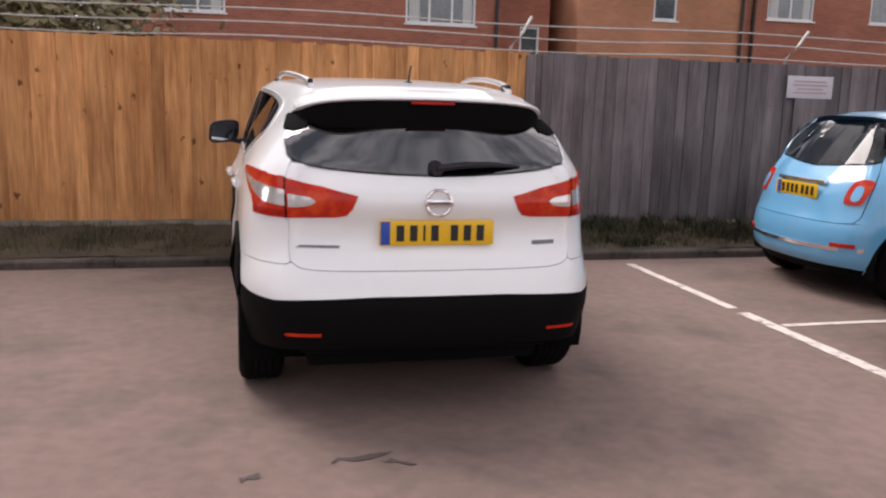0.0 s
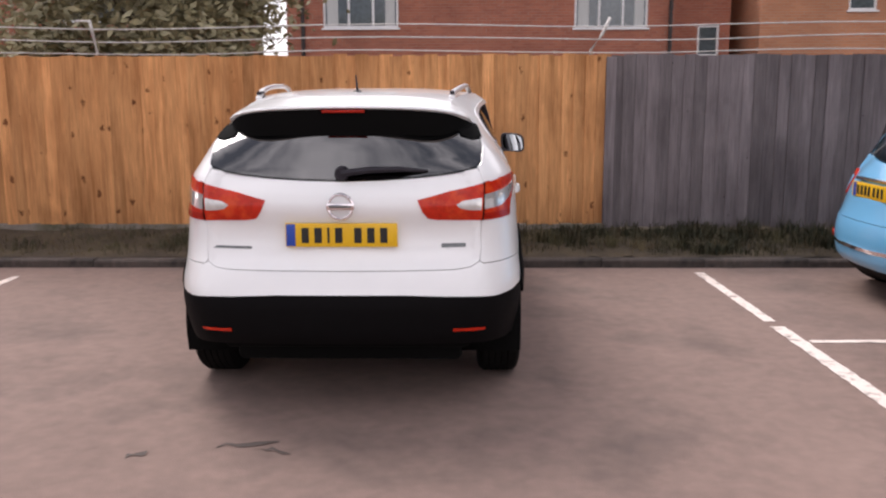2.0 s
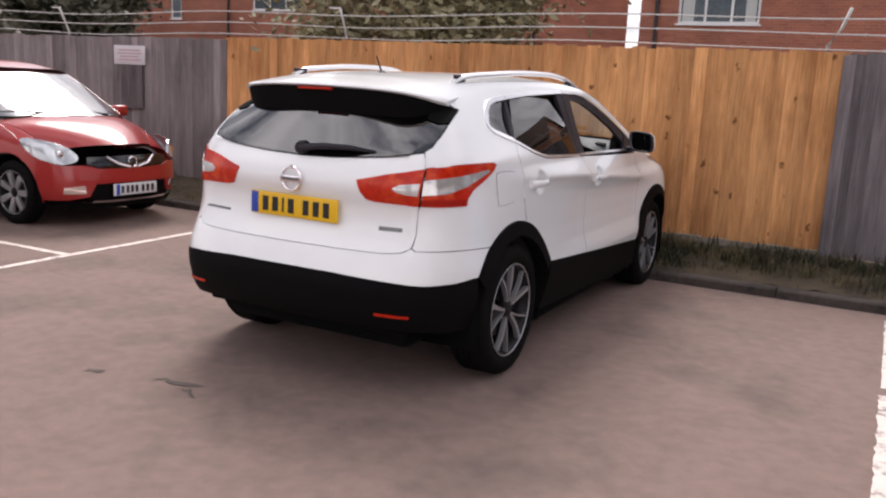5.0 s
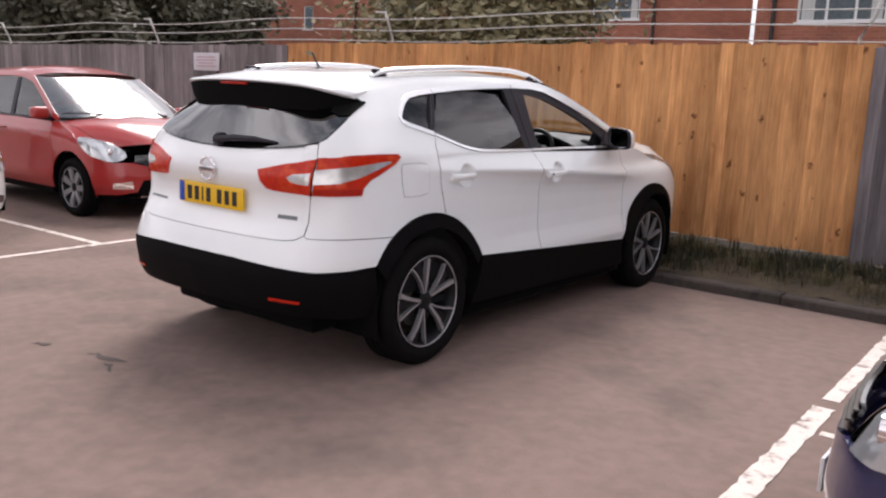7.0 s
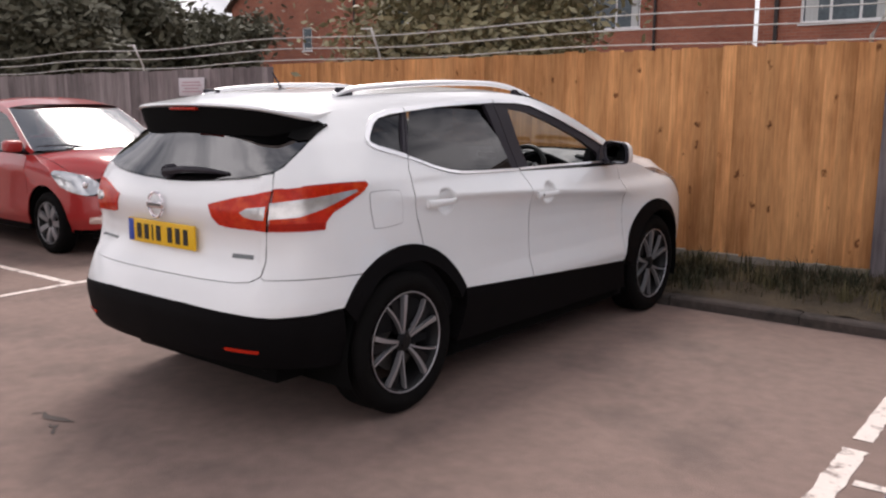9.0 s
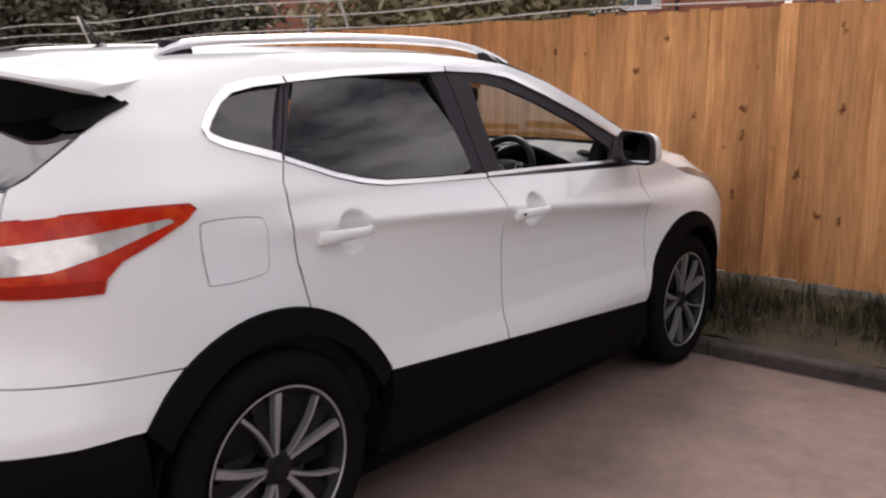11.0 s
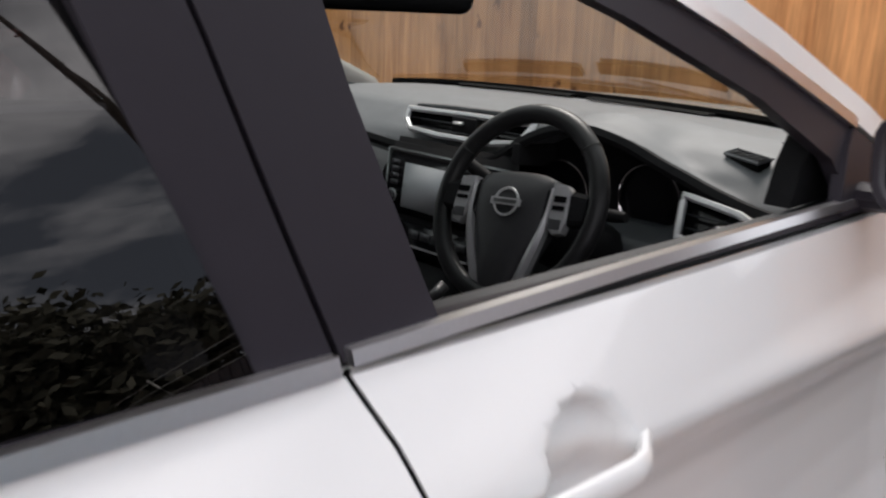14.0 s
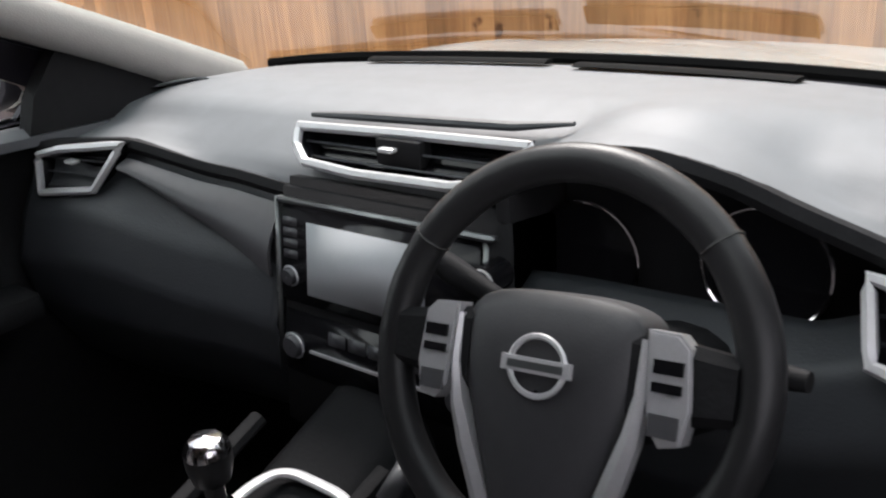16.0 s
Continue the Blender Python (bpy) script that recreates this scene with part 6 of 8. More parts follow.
framed_vent("side_vent", [(-0.715, 2.692, 1.060), (-0.655, 2.70, 1.074), (-0.515, 2.728, 1.088), (-0.575, 2.700, 1.014), (-0.71, 2.680, 0.998)], 4, 0, dash)
framed_vent("side_vent", [(0.545, 2.780, 1.060), (0.655, 2.765, 1.048), (0.715, 2.75, 1.030), (0.70, 2.725, 0.985), (0.655, 2.722, 0.978), (0.562, 2.740, 0.996)], 4, 0, dash)
framed_vent("centre_vent", [(-0.182, 2.800, 1.130), (0.0, 2.806, 1.133), (0.185, 2.806, 1.135), (0.172, 2.775, 1.098), (0.10, 2.764, 1.089), (-0.05, 2.762, 1.087), (-0.145, 2.768, 1.091), (-0.172, 2.782, 1.108)], 3, 0, dash)
bm = boxes(((-0.036, 2.790, 1.094), (0.036, 2.815, 1.128)), bevel=0.003)
part("vent_divider", bm, M_CABIN, dash)

# middle stack, leaning forward with height
def stack_y(z):
    return 2.748 + (z - 1.05) * 0.14


def stack_quad(x0, x1, z0, z1, out, thick, bevel=0.002):
    bm = bmesh.new()
    h = (z1 - z0) / math.cos(math.atan(0.14))
    m = Matrix.Translation(((x0 + x1) / 2, stack_y((z0 + z1) / 2) - out + thick / 2, (z0 + z1) / 2)) @ Matrix.Rotation(-math.atan(0.14), 4, "X") @ Matrix.Diagonal((x1 - x0, thick, h, 1))
    vs = bmesh.ops.create_cube(bm, size=1, matrix=m)["verts"]
    if bevel:
        bmesh.ops.bevel(bm, geom=list({e for v in vs for e in v.link_edges}), offset=bevel, segments=2, affect="EDGES")
    return bm


part("console_front", stack_quad(-0.185, 0.185, 0.70, 1.058, 0.0, 0.20, 0.012), M_CABIN, dash, "black centre stack")
part("stack_trim", stack_quad(-0.178, 0.176, 1.040, 1.047, 0.012, 0.016, 0.002), M_GREYINK, dash, "thin dull metal trim line")
hu = part("head_unit", stack_quad(-0.176, 0.160, 0.903, 1.036, 0.008, 0.02, 0.004), M_PIANO, dash, "gloss black head unit")
part("touch_screen", stack_quad(-0.122, 0.080, 0.920, 1.019, 0.0095, 0.006, 0.001), M_SCREENGLARE, hu, "touch screen with sky glare in its pale grey")
for i in range(4):
    part("unit_button", stack_quad(-0.166, -0.140, 0.966 + i * 0.015, 0.977 + i * 0.015, 0.0105, 0.006, 0.001), M_BUTTON, hu)
for x in (-0.181, 0.165):
    part("unit_edge_trim", stack_quad(x - 0.0025, x + 0.0025, 0.80, 1.046, 0.009, 0.014, 0.001), M_GREYINK, dash, "thin dull metal edge trim")


def knob_at(name, x, z, r, parent, out=0.014):
    bm = bmesh.new()
    y = stack_y(z)
    lathe(bm, [(0.0, r), (-out * 0.8, r * 0.92), (-out, r * 0.8), (-out, 0.0005)], "y", 20, (x, y - 0.004, z))
    k = part(name, bm, M_BUTTON, parent, "black rotary knob")
    bm = bmesh.new()
    tube(bm, [(x + r * math.cos(2 * math.pi * i / 20), y - 0.010, z + r * math.sin(2 * math.pi * i / 20)) for i in range(20)], 0.0018, 5, True)
    part(name + "_ring", bm, M_SILVER, parent, "chrome knob ring")
    return k


knob_at("volume_knob", -0.153, 0.942, 0.0135, hu)
hv = part("climate_panel", stack_quad(-0.174, 0.158, 0.800, 0.890, 0.006, 0.02, 0.004), M_PIANO, dash, "black climate control panel")
knob_at("climate_knob", -0.150, 0.843, 0.018, hv)
knob_at("climate_knob", 0.135, 0.843, 0.018, hv)
part("climate_strip", stack_quad(-0.120, 0.100, 0.8385, 0.8420, 0.0095, 0.006, 0.0), M_SILVER, hv, "thin chrome strip", smooth=False)
for i in range(5):
    part("climate_button", stack_quad(-0.085 + i * 0.036, -0.055 + i * 0.036, 0.858, 0.876, 0.0085, 0.006, 0.001), M_BUTTON, hv)

# instruments in their hooded recess
bm = bmesh.new()
xs_ = [0.19 + 0.36 * i / 12 for i in range(13)]
lo_ = [bm.verts.new((x, 2.875, 0.92)) for x in xs_]
hi_ = [bm.verts.new((x, 2.875, lerp_table(LIP, x) - 0.012)) for x in xs_]
for i in range(12):
    bm.faces.new((lo_[i], lo_[i + 1], hi_[i + 1], hi_[i]))
box(bm, (0.165, 2.76, 0.90), (0.185, 2.90, 1.10), 0.004)
part("instrument_panel", bm, M_CABIN, dash, "black instrument panel")
for x, zc, r in ((0.232, 0.998, 0.068), (0.437, 1.022, 0.066)):
    bm = bmesh.new()
    tube(bm, [(x + r * math.cos(radians(a)), 2.842, zc + r * math.sin(radians(a))) for a in range(-50, 231, 10)], 0.0020, 5)
    part("gauge_ring", bm, M_CHROME, dash, "chrome gauge ring")
    bm = bmesh.new()
    lathe(bm, [(2.858, 0.0005), (2.856, r * 0.93), (2.848, r * 0.97)], "y", 28, (x, 0, zc))
    part("gauge_face", bm, M_PIANO, dash)
# driver's lower dash
def driver_low(u, v):
    x = 0.185 + 0.58 * u
    lz, ly = lerp_table(LIP, x), lerp_table(LIP_Y, x)
    z0 = min(lz - 0.018, 0.985 + 0.09 * max(0, (x - 0.5) / 0.2))
    sec = [(ly + 0.03, z0), (ly - 0.03, z0 - 0.03), (ly - 0.055, z0 - 0.10), (ly - 0.03, 0.80), (ly + 0.08, 0.64)]
    k = v * (len(sec) - 1)
    i = min(int(k), len(sec) - 2)
    a, b = sec[i], sec[i + 1]
    k -= i
    return (x, a[0] + (b[0] - a[0]) * k, a[1] + (b[1] - a[1]) * k)


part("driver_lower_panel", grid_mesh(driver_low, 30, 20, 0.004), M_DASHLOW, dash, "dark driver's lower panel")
du, dv = Vector((0.94, -0.33, -0.06)).normalized(), Vector((0.30, 0.93, 0.20)).normalized()
dn = du.cross(dv).normalized()
dv = dn.cross(du)
dc0 = Vector((0.606, 2.872, 1.1195))
dm = Matrix((du, dv, dn)).transposed().to_4x4()
bm = bmesh.new()
bmesh.ops.create_cube(bm, size=1, matrix=Matrix.Translation(dc0) @ dm @ Matrix.Diagonal((0.076, 0.030, 0.016, 1)))
demister = part("side_demister", bm, M_GAP, dash, "small black demister grille", smooth=False)
bm = bmesh.new()
tube(bm, [dc0 + du * x + dv * y + dn * 0.008 for x, y in ((-0.040, -0.016), (0.040, -0.016), (0.040, 0.016), (-0.040, 0.016))], 0.003, 5, True)
part("demister_frame", bm, M_DASHLIT, demister, "grey demister frame")
for i in range(5):
    bm = bmesh.new()
    x = -0.028 + 0.014 * i
    tube(bm, [dc0 + du * (x - 0.004) - dv * 0.013 + dn * 0.0085, dc0 + du * (x + 0.004) + dv * 0.013 + dn * 0.0085], 0.002, 5)
    part("demister_slat", bm, M_DASHLOW, demister, "dark demister slat")
bm = bmesh.new()
lathe(bm, [(2.714, 0.0125), (2.714, 0.0175), (2.75, 0.0185)], "y", 20, (0.176, 0, 1.003))
start = part("start_button", bm, M_PIANO, dash, "silver-ringed start button")
bm = bmesh.new()
tube(bm, [(0.176 + 0.0145 * math.cos(w), 2.713, 1.003 + 0.0145 * math.sin(w)) for w in [2 * math.pi * i / 20 for i in range(20)]], 0.0017, 6, True)
part("button_ring", bm, M_SILVER, start, "bright silver ring")
bm = bmesh.new()
lathe(bm, [(2.716, 0.0005), (2.716, 0.012), (2.73, 0.013)], "y", 20, (0.176, 0, 1.003))
part("push_face", bm, M_PIANO, start, "gloss black push face")

# steering wheel, in its own tilted frame
WC, WT = Vector((0.376, 2.530, 1.035)), radians(24)
wm = Matrix.Translation(WC) @ Matrix.Rotation(-WT, 4, "X") @ Matrix.Rotation(radians(-5), 4, "Y")


def on_wheel(x, z, y=0.0):
    return wm @ Vector((x, y, z))


bm = bmesh.new()
RW, RZ = 0.159, 0.010
tube(bm, [on_wheel(RW * math.cos(w), RZ + RW * math.sin(w)) for w in [2 * math.pi * i / 56 for i in range(56)]], 0.0165, 12, True)
steer = part("steering_wheel", bm, M_LEATHER, suv, "black leather steering wheel")
for a in (40, 146):
    w = radians(a)
    bm = bmesh.new()
    tube(bm, [on_wheel((RW) * math.cos(w) + 0.0168 * math.cos(b) * math.cos(w), RZ + RW * math.sin(w) + 0.0168 * math.cos(b) * math.sin(w), 0.0168 * math.sin(b)) for b in [2 * math.pi * i / 16 for i in range(16)]], 0.0012, 4, True)
    part("wheel_stitch", bm, M_INK, steer)
boss = spline([(-0.078, 0.045, 0), (-0.055, 0.062, 0), (0.0, 0.066, 0), (0.055, 0.062, 0), (0.080, 0.045, 0), (0.078, 0.0, 0), (0.062, -0.05, 0), (0.043, -0.10, 0), (0.028, -0.136, 0), (0.0, -0.142, 0), (-0.028, -0.136, 0), (-0.043, -0.10, 0), (-0.062, -0.05, 0), (-0.078, 0.0, 0)], 4, True)
bm = bmesh.new()
rings = []
for k, y in ((1.0, 0.03), (1.0, 0.0), (0.96, -0.010), (0.82, -0.018), (0.5, -0.022), (0.02, -0.023)):
    rings.append([bm.verts.new(on_wheel(p.x * k, p.y * k - 0.012 * (1 - k), y)) for p in boss])
for A, B in zip(rings, rings[1:]):
    for k in range(len(boss)):
        bm.faces.new((A[k], A[(k + 1) % len(boss)], B[(k + 1) % len(boss)], B[k]))
bmesh.ops.recalc_face_normals(bm, faces=bm.faces)
part("airbag_boss", bm, M_BOSS, steer, "black airbag boss")
bm = bmesh.new()
tube(bm, [on_wheel(0.024 * math.cos(w), 0.008 + 0.023 * math.sin(w), -0.026) for w in [2 * math.pi * i / 24 for i in range(24)]], 0.0025, 6, True)
bd = part("wheel_badge", bm, M_SILVER, steer, "chrome round badge")
bm = bmesh.new()
m = wm @ Matrix.Translation((0, -0.027, 0.008)) @ Matrix.Diagonal((0.060, 0.005, 0.0115, 1))
bmesh.ops.create_cube(bm, size=1, matrix=m)
part("badge_bar", bm, M_SILVER, bd, "chrome badge bar", smooth=False)
bm = bmesh.new()
bmesh.ops.create_cube(bm, size=1, matrix=wm @ Matrix.Translation((0, -0.0297, 0.008)) @ Matrix.Diagonal((0.048, 0.001, 0.006, 1)))
part("badge_letter_bar", bm, M_GREYINK, bd, smooth=False)
for sg in (1, -1):
    # spoke with its switch pad
    bm = bmesh.new()
    rows = []
    for k in range(7):
        t = k / 6
        x = 0.070 + (RW - 0.012 - 0.070) * t
        h = 0.034 - 0.010 * t
        rows.append([bm.verts.new(on_wheel(sg * x, 0.012 + dz * h, dy)) for dz, dy in ((1, 0.010), (1, -0.008), (0.7, -0.016), (-0.7, -0.016), (-1, -0.008), (-1, 0.010))])
    for A, B in zip(rows, rows[1:]):
        for k in range(6):
            bm.faces.new((A[k], A[(k + 1) % 6], B[(k + 1) % 6], B[k]))
    bmesh.ops.recalc_face_normals(bm, faces=bm.faces)
    part("spoke", bm, M_CABIN, steer)
    pts = [(0.082, 0.048), (0.106, 0.047), (0.115, 0.038), (0.119, -0.004), (0.114, -0.030), (0.098, -0.034), (0.087, -0.020)]
    bm = bmesh.new()
    a = [bm.verts.new(on_wheel(sg * x, z, -0.0195)) for x, z in pts]
    b = [bm.verts.new(on_wheel(sg * x, z, 0.0)) for x, z in pts]
    bm.faces.new(a)
    for k in range(len(pts)):
        bm.faces.new((a[k], b[k], b[(k + 1) % len(pts)], a[(k + 1) % len(pts)]))
    bmesh.ops.recalc_face_normals(bm, faces=bm.faces)
    bmesh.ops.bevel(bm, geom=[e for e in bm.edges if e.verts[0] in a and e.verts[1] in a], offset=0.002, segments=2, affect="EDGES")
    part("switch_pad", bm, M_PADSILVER, steer, "silver switch pad")
    for z0, z1, mt in ((0.018, 0.028, M_PIANO), (0.005, 0.012, M_PIANO), (-0.026, -0.010, M_CONSOLE)):
        bm = bmesh.new()
        m = wm @ Matrix.Translation((sg * 0.101, -0.0200, (z0 + z1) / 2)) @ Matrix.Diagonal((0.022, 0.004, z1 - z0, 1))
        bmesh.ops.create_cube(bm, size=1, matrix=m)
        part("pad_button", bm, mt, steer, smooth=False)
    bm = bmesh.new()
    rows = []
    for xi, zi, xo, zo, y in ((0.078, 0.040, 0.084, 0.040, -0.017), (0.077, 0.0, 0.085, -0.004, -0.019), (0.070, -0.030, 0.082, -0.036, -0.018), (0.058, -0.062, 0.073, -0.068, -0.015), (0.045, -0.096, 0.061, -0.102, -0.010), (0.034, -0.124, 0.053, -0.128, -0.005), (0.027, -0.146, 0.050, -0.146, 0.0)):
        rows.append([bm.verts.new(on_wheel(sg * a, b, y + c)) for a, b, c in ((xi, zi, 0.012), (xi, zi, 0.0), (0.5 * (xi + xo), 0.5 * (zi + zo), -0.003), (xo, zo, 0.002), (xo, zo, 0.014))])
    for A, B in zip(rows, rows[1:]):
        for k in range(4):
            bm.faces.new((A[k], A[k + 1], B[k + 1], B[k]))
    bmesh.ops.recalc_face_normals(bm, faces=bm.faces)
    part("lower_spoke", bm, M_PADSILVER, steer, "silver-edged lower spoke")
    bm = bmesh.new()
    if sg < 0:
        tube(bm, [on_wheel(-0.03, 0.03, 0.075), on_wheel(-0.10, 0.052, 0.065), on_wheel(-0.145, 0.072, 0.055), on_wheel(-0.170, 0.086, 0.05)], [0.009, 0.010, 0.014, 0.011], 14)
    else:
        tube(bm, [on_wheel(0.03, 0.03, 0.075), on_wheel(0.11, 0.026, 0.07), on_wheel(0.150, 0.024, 0.062), on_wheel(0.176, 0.023, 0.058)], [0.007, 0.008, 0.011, 0.008], 14)
    part("stalk", bm, M_CABIN, suv, "black column stalk")
bm = bmesh.new()
rows = []
for y, r in ((0.02, 0.055), (0.06, 0.07), (0.14, 0.075), (0.30, 0.08)):
    rows.append([bm.verts.new(on_wheel(r * math.cos(w), -0.01 + 0.75 * r * math.sin(w), y)) for w in [2 * math.pi * i / 16 for i in range(16)]])
for A, B in zip(rows, rows[1:]):
    for k in range(16):
        bm.faces.new((A[k], A[(k + 1) % 16], B[(k + 1) % 16], B[k]))
bmesh.ops.recalc_face_normals(bm, faces=bm.faces)
part("column_shroud", bm, M_CABIN, suv)

# console, gear lever
con = part("centre_console", grid_mesh(lambda u, v: (-0.125 + 0.25 * u, 1.60 + 1.12 * v, 0.745 - 0.20 * abs(2 * u - 1) ** 5 - 0.02 * math.sin(v * 3) + 0.07 * max(0, v - 0.8) / 0.2), 24, 30, 0.004), M_CABIN, suv, "black centre console")
ringp = []
for i in range(48):
    w = 2 * math.pi * i / 48
    c, d = math.copysign(abs(math.cos(w)) ** 0.5, math.cos(w)), math.copysign(abs(math.sin(w)) ** 0.5, math.sin(w))
    ringp.append(Vector((0.030 + (0.070 + 0.006 * d) * c, 2.458 + 0.110 * d, 0.757 + 0.0155 * d)))
bm = bmesh.new()
tube(bm, ringp, 0.008, 8, True, flat=0.6)
part("gear_surround", bm, M_SILVER, con, "satin silver gear surround")
bm = bmesh.new()
rows = []
for k, z in ((1.0, 0.735), (0.9, 0.748), (0.55, 0.757), (0.28, 0.775), (0.16, 0.81)):
    c = Vector((0.020 * (k), 2.435 + 0.015 * (1 - k), 0))
    rows.append([bm.verts.new((c.x + (p.x - 0.02) * k * 0.93, c.y + (p.y - 2.435) * k * 0.93, z + 0.006 * math.sin(i * 1.9) * k)) for i, p in enumerate(ringp)])
for A, B in zip(rows, rows[1:]):
    for k in range(len(ringp)):
        bm.faces.new((A[k], A[(k + 1) % len(ringp)], B[(k + 1) % len(ringp)], B[k]))
bmesh.ops.recalc_face_normals(bm, faces=bm.faces)
part("gear_gaiter", bm, M_CABIN, con, "creased black leather gaiter")
bm = bmesh.new()
lathe(bm, [(0.80, 0.010), (0.835, 0.011), (0.842, 0.020), (0.862, 0.025), (0.876, 0.025)], "z", 20, (0.004, 2.45, 0))
gl = part("gear_lever", bm, M_LEATHER, con, "black gear lever")
bm = bmesh.new()
lathe(bm, [(0.876, 0.0255), (0.884, 0.024), (0.892, 0.017), (0.895, 0.0005)], "z", 20, (0.004, 2.45, 0))
part("gear_cap", bm, M_CHROME, con, "chrome gear knob cap")
for y in (2.24, 2.14):
    bm = bmesh.new()
    lathe(bm, [(0.742, 0.044), (0.746, 0.041), (0.742, 0.037), (0.68, 0.035), (0.68, 0.0005)], "z", 24, (-0.035, y, 0))
    part("cup_holder", bm, M_CABIN, con)
part("console_top", grid_mesh(lambda u, v: (-0.085 + 0.17 * u, 2.05 + 0.26 * v, 0.7515 - 0.006 * abs(2 * u - 1) ** 4), 8, 8, 0.006), M_CONSOLE, con, "grey console tray")
for x in (-0.098, 0.102):
    bm = bmesh.new()
    tube(bm, [(x, 2.30, 0.735), (x * 1.02, 2.45, 0.752), (x * 1.08, 2.60, 0.80)], 0.013, 8, flat=0.8)
    part("console_edge", bm, M_CABIN, con, "black console side rail")
bm = bmesh.new()
tube(bm, [(0.145, 2.56, 0.80), (0.150, 2.60, 0.83)], 0.012, 8)
part("handbrake_switch", bm, M_CONSOLE, con)


# seats
def seat(x, wide):
    st = new("front_seat")
    st.parent = suv
    st["label"] = "black leather front seat"
    hw = wide / 2
    def cushion(u, v):
        w = (u - 0.5) * 2
        yy = 1.86 + 0.60 * v
        z = 0.622 + 0.02 * v - 0.10 * (max(0, v - 0.78) / 0.22) ** 2 + 0.060 * abs(w) ** 2.4 - 0.14 * max(0, abs(w) - 0.9) / 0.1
        return (x + w * hw, yy - 0.04 * abs(w) ** 4 * (v > 0.8), z)
    part("seat_cushion", grid_mesh(cushion, 24, 20, 0.03), M_SEAT, st, "grey-black leather cushion")
    for w in (-0.58, 0.58):
        bm = bmesh.new()
        tube(bm, [Vector(cushion(0.5 + w / 2, k / 14)) + Vector((0, 0, 0.001)) for k in range(1, 14)], 0.004, 6)
        part("seat_seam", bm, M_CABIN, st, "dark stitched seam")
    part("seat_base", boxes(((x - hw + 0.03, 1.88, 0.33), (x + hw - 0.03, 2.36, 0.56)), bevel=0.03), M_CABIN, st)
    def back(u, v):
        w = (u - 0.5) * 2
        z = 0.60 + 0.66 * v
        return (x + w * (hw - 0.05 * v), 1.93 - 0.26 * v - 0.05 * (1 - abs(w) ** 3) + 0.03 * abs(w) ** 4, z - 0.03 * abs(w) ** 6 * (v > 0.8))
    part("seat_back", grid_mesh(back, 20, 20, 0.09), M_SEAT, st, "grey-black leather backrest")
    bm = bmesh.new()
    box(bm, (x - 0.13, 1.57, 1.30), (x + 0.13, 1.68, 1.47), 0.045, segments=4)
    part("headrest", bm, M_SEAT, st)
    bm = bmesh.new()
    for dx in (-0.06, 0.06):
        tube(bm, [(x + dx, 1.64, 1.22), (x + dx, 1.63, 1.34)], 0.007, 6)
    part("headrest_post", bm, M_CHROME, st)


seat(-0.36, 0.50)
seat(0.36, 0.50)
bm = bmesh.new()
box(bm, (-0.62, 1.02, 0.45), (0.62, 1.48, 0.66), 0.06, segments=3)
box(bm, (-0.62, 0.90, 0.60), (0.62, 1.06, 1.16), 0.05, Matrix.Rotation(radians(14), 4, "X"), 3)
part("rear_bench", bm, M_CABIN, suv, "black rear bench seat")
for x in (-0.36, 0.36):
    part("rear_headrest", boxes(((x - 0.12, 0.84, 1.16), (x + 0.12, 0.93, 1.28)), bevel=0.035), M_CABIN, suv)
part("parcel_shelf", boxes(((-0.60, 0.30, 1.055), (0.60, 0.86, 1.075)), bevel=0.006), M_CABIN, suv, "black parcel shelf")
part("cabin_floor", boxes(((-0.80, 0.5, 0.305), (0.80, 3.05, 0.345)), bevel=0.004), M_CABIN, suv, "black carpeted floor")
part("bulkhead", boxes(((-0.84, 3.02, 0.20), (0.84, 3.06, 0.97)), bevel=0.01), M_CABIN, suv)

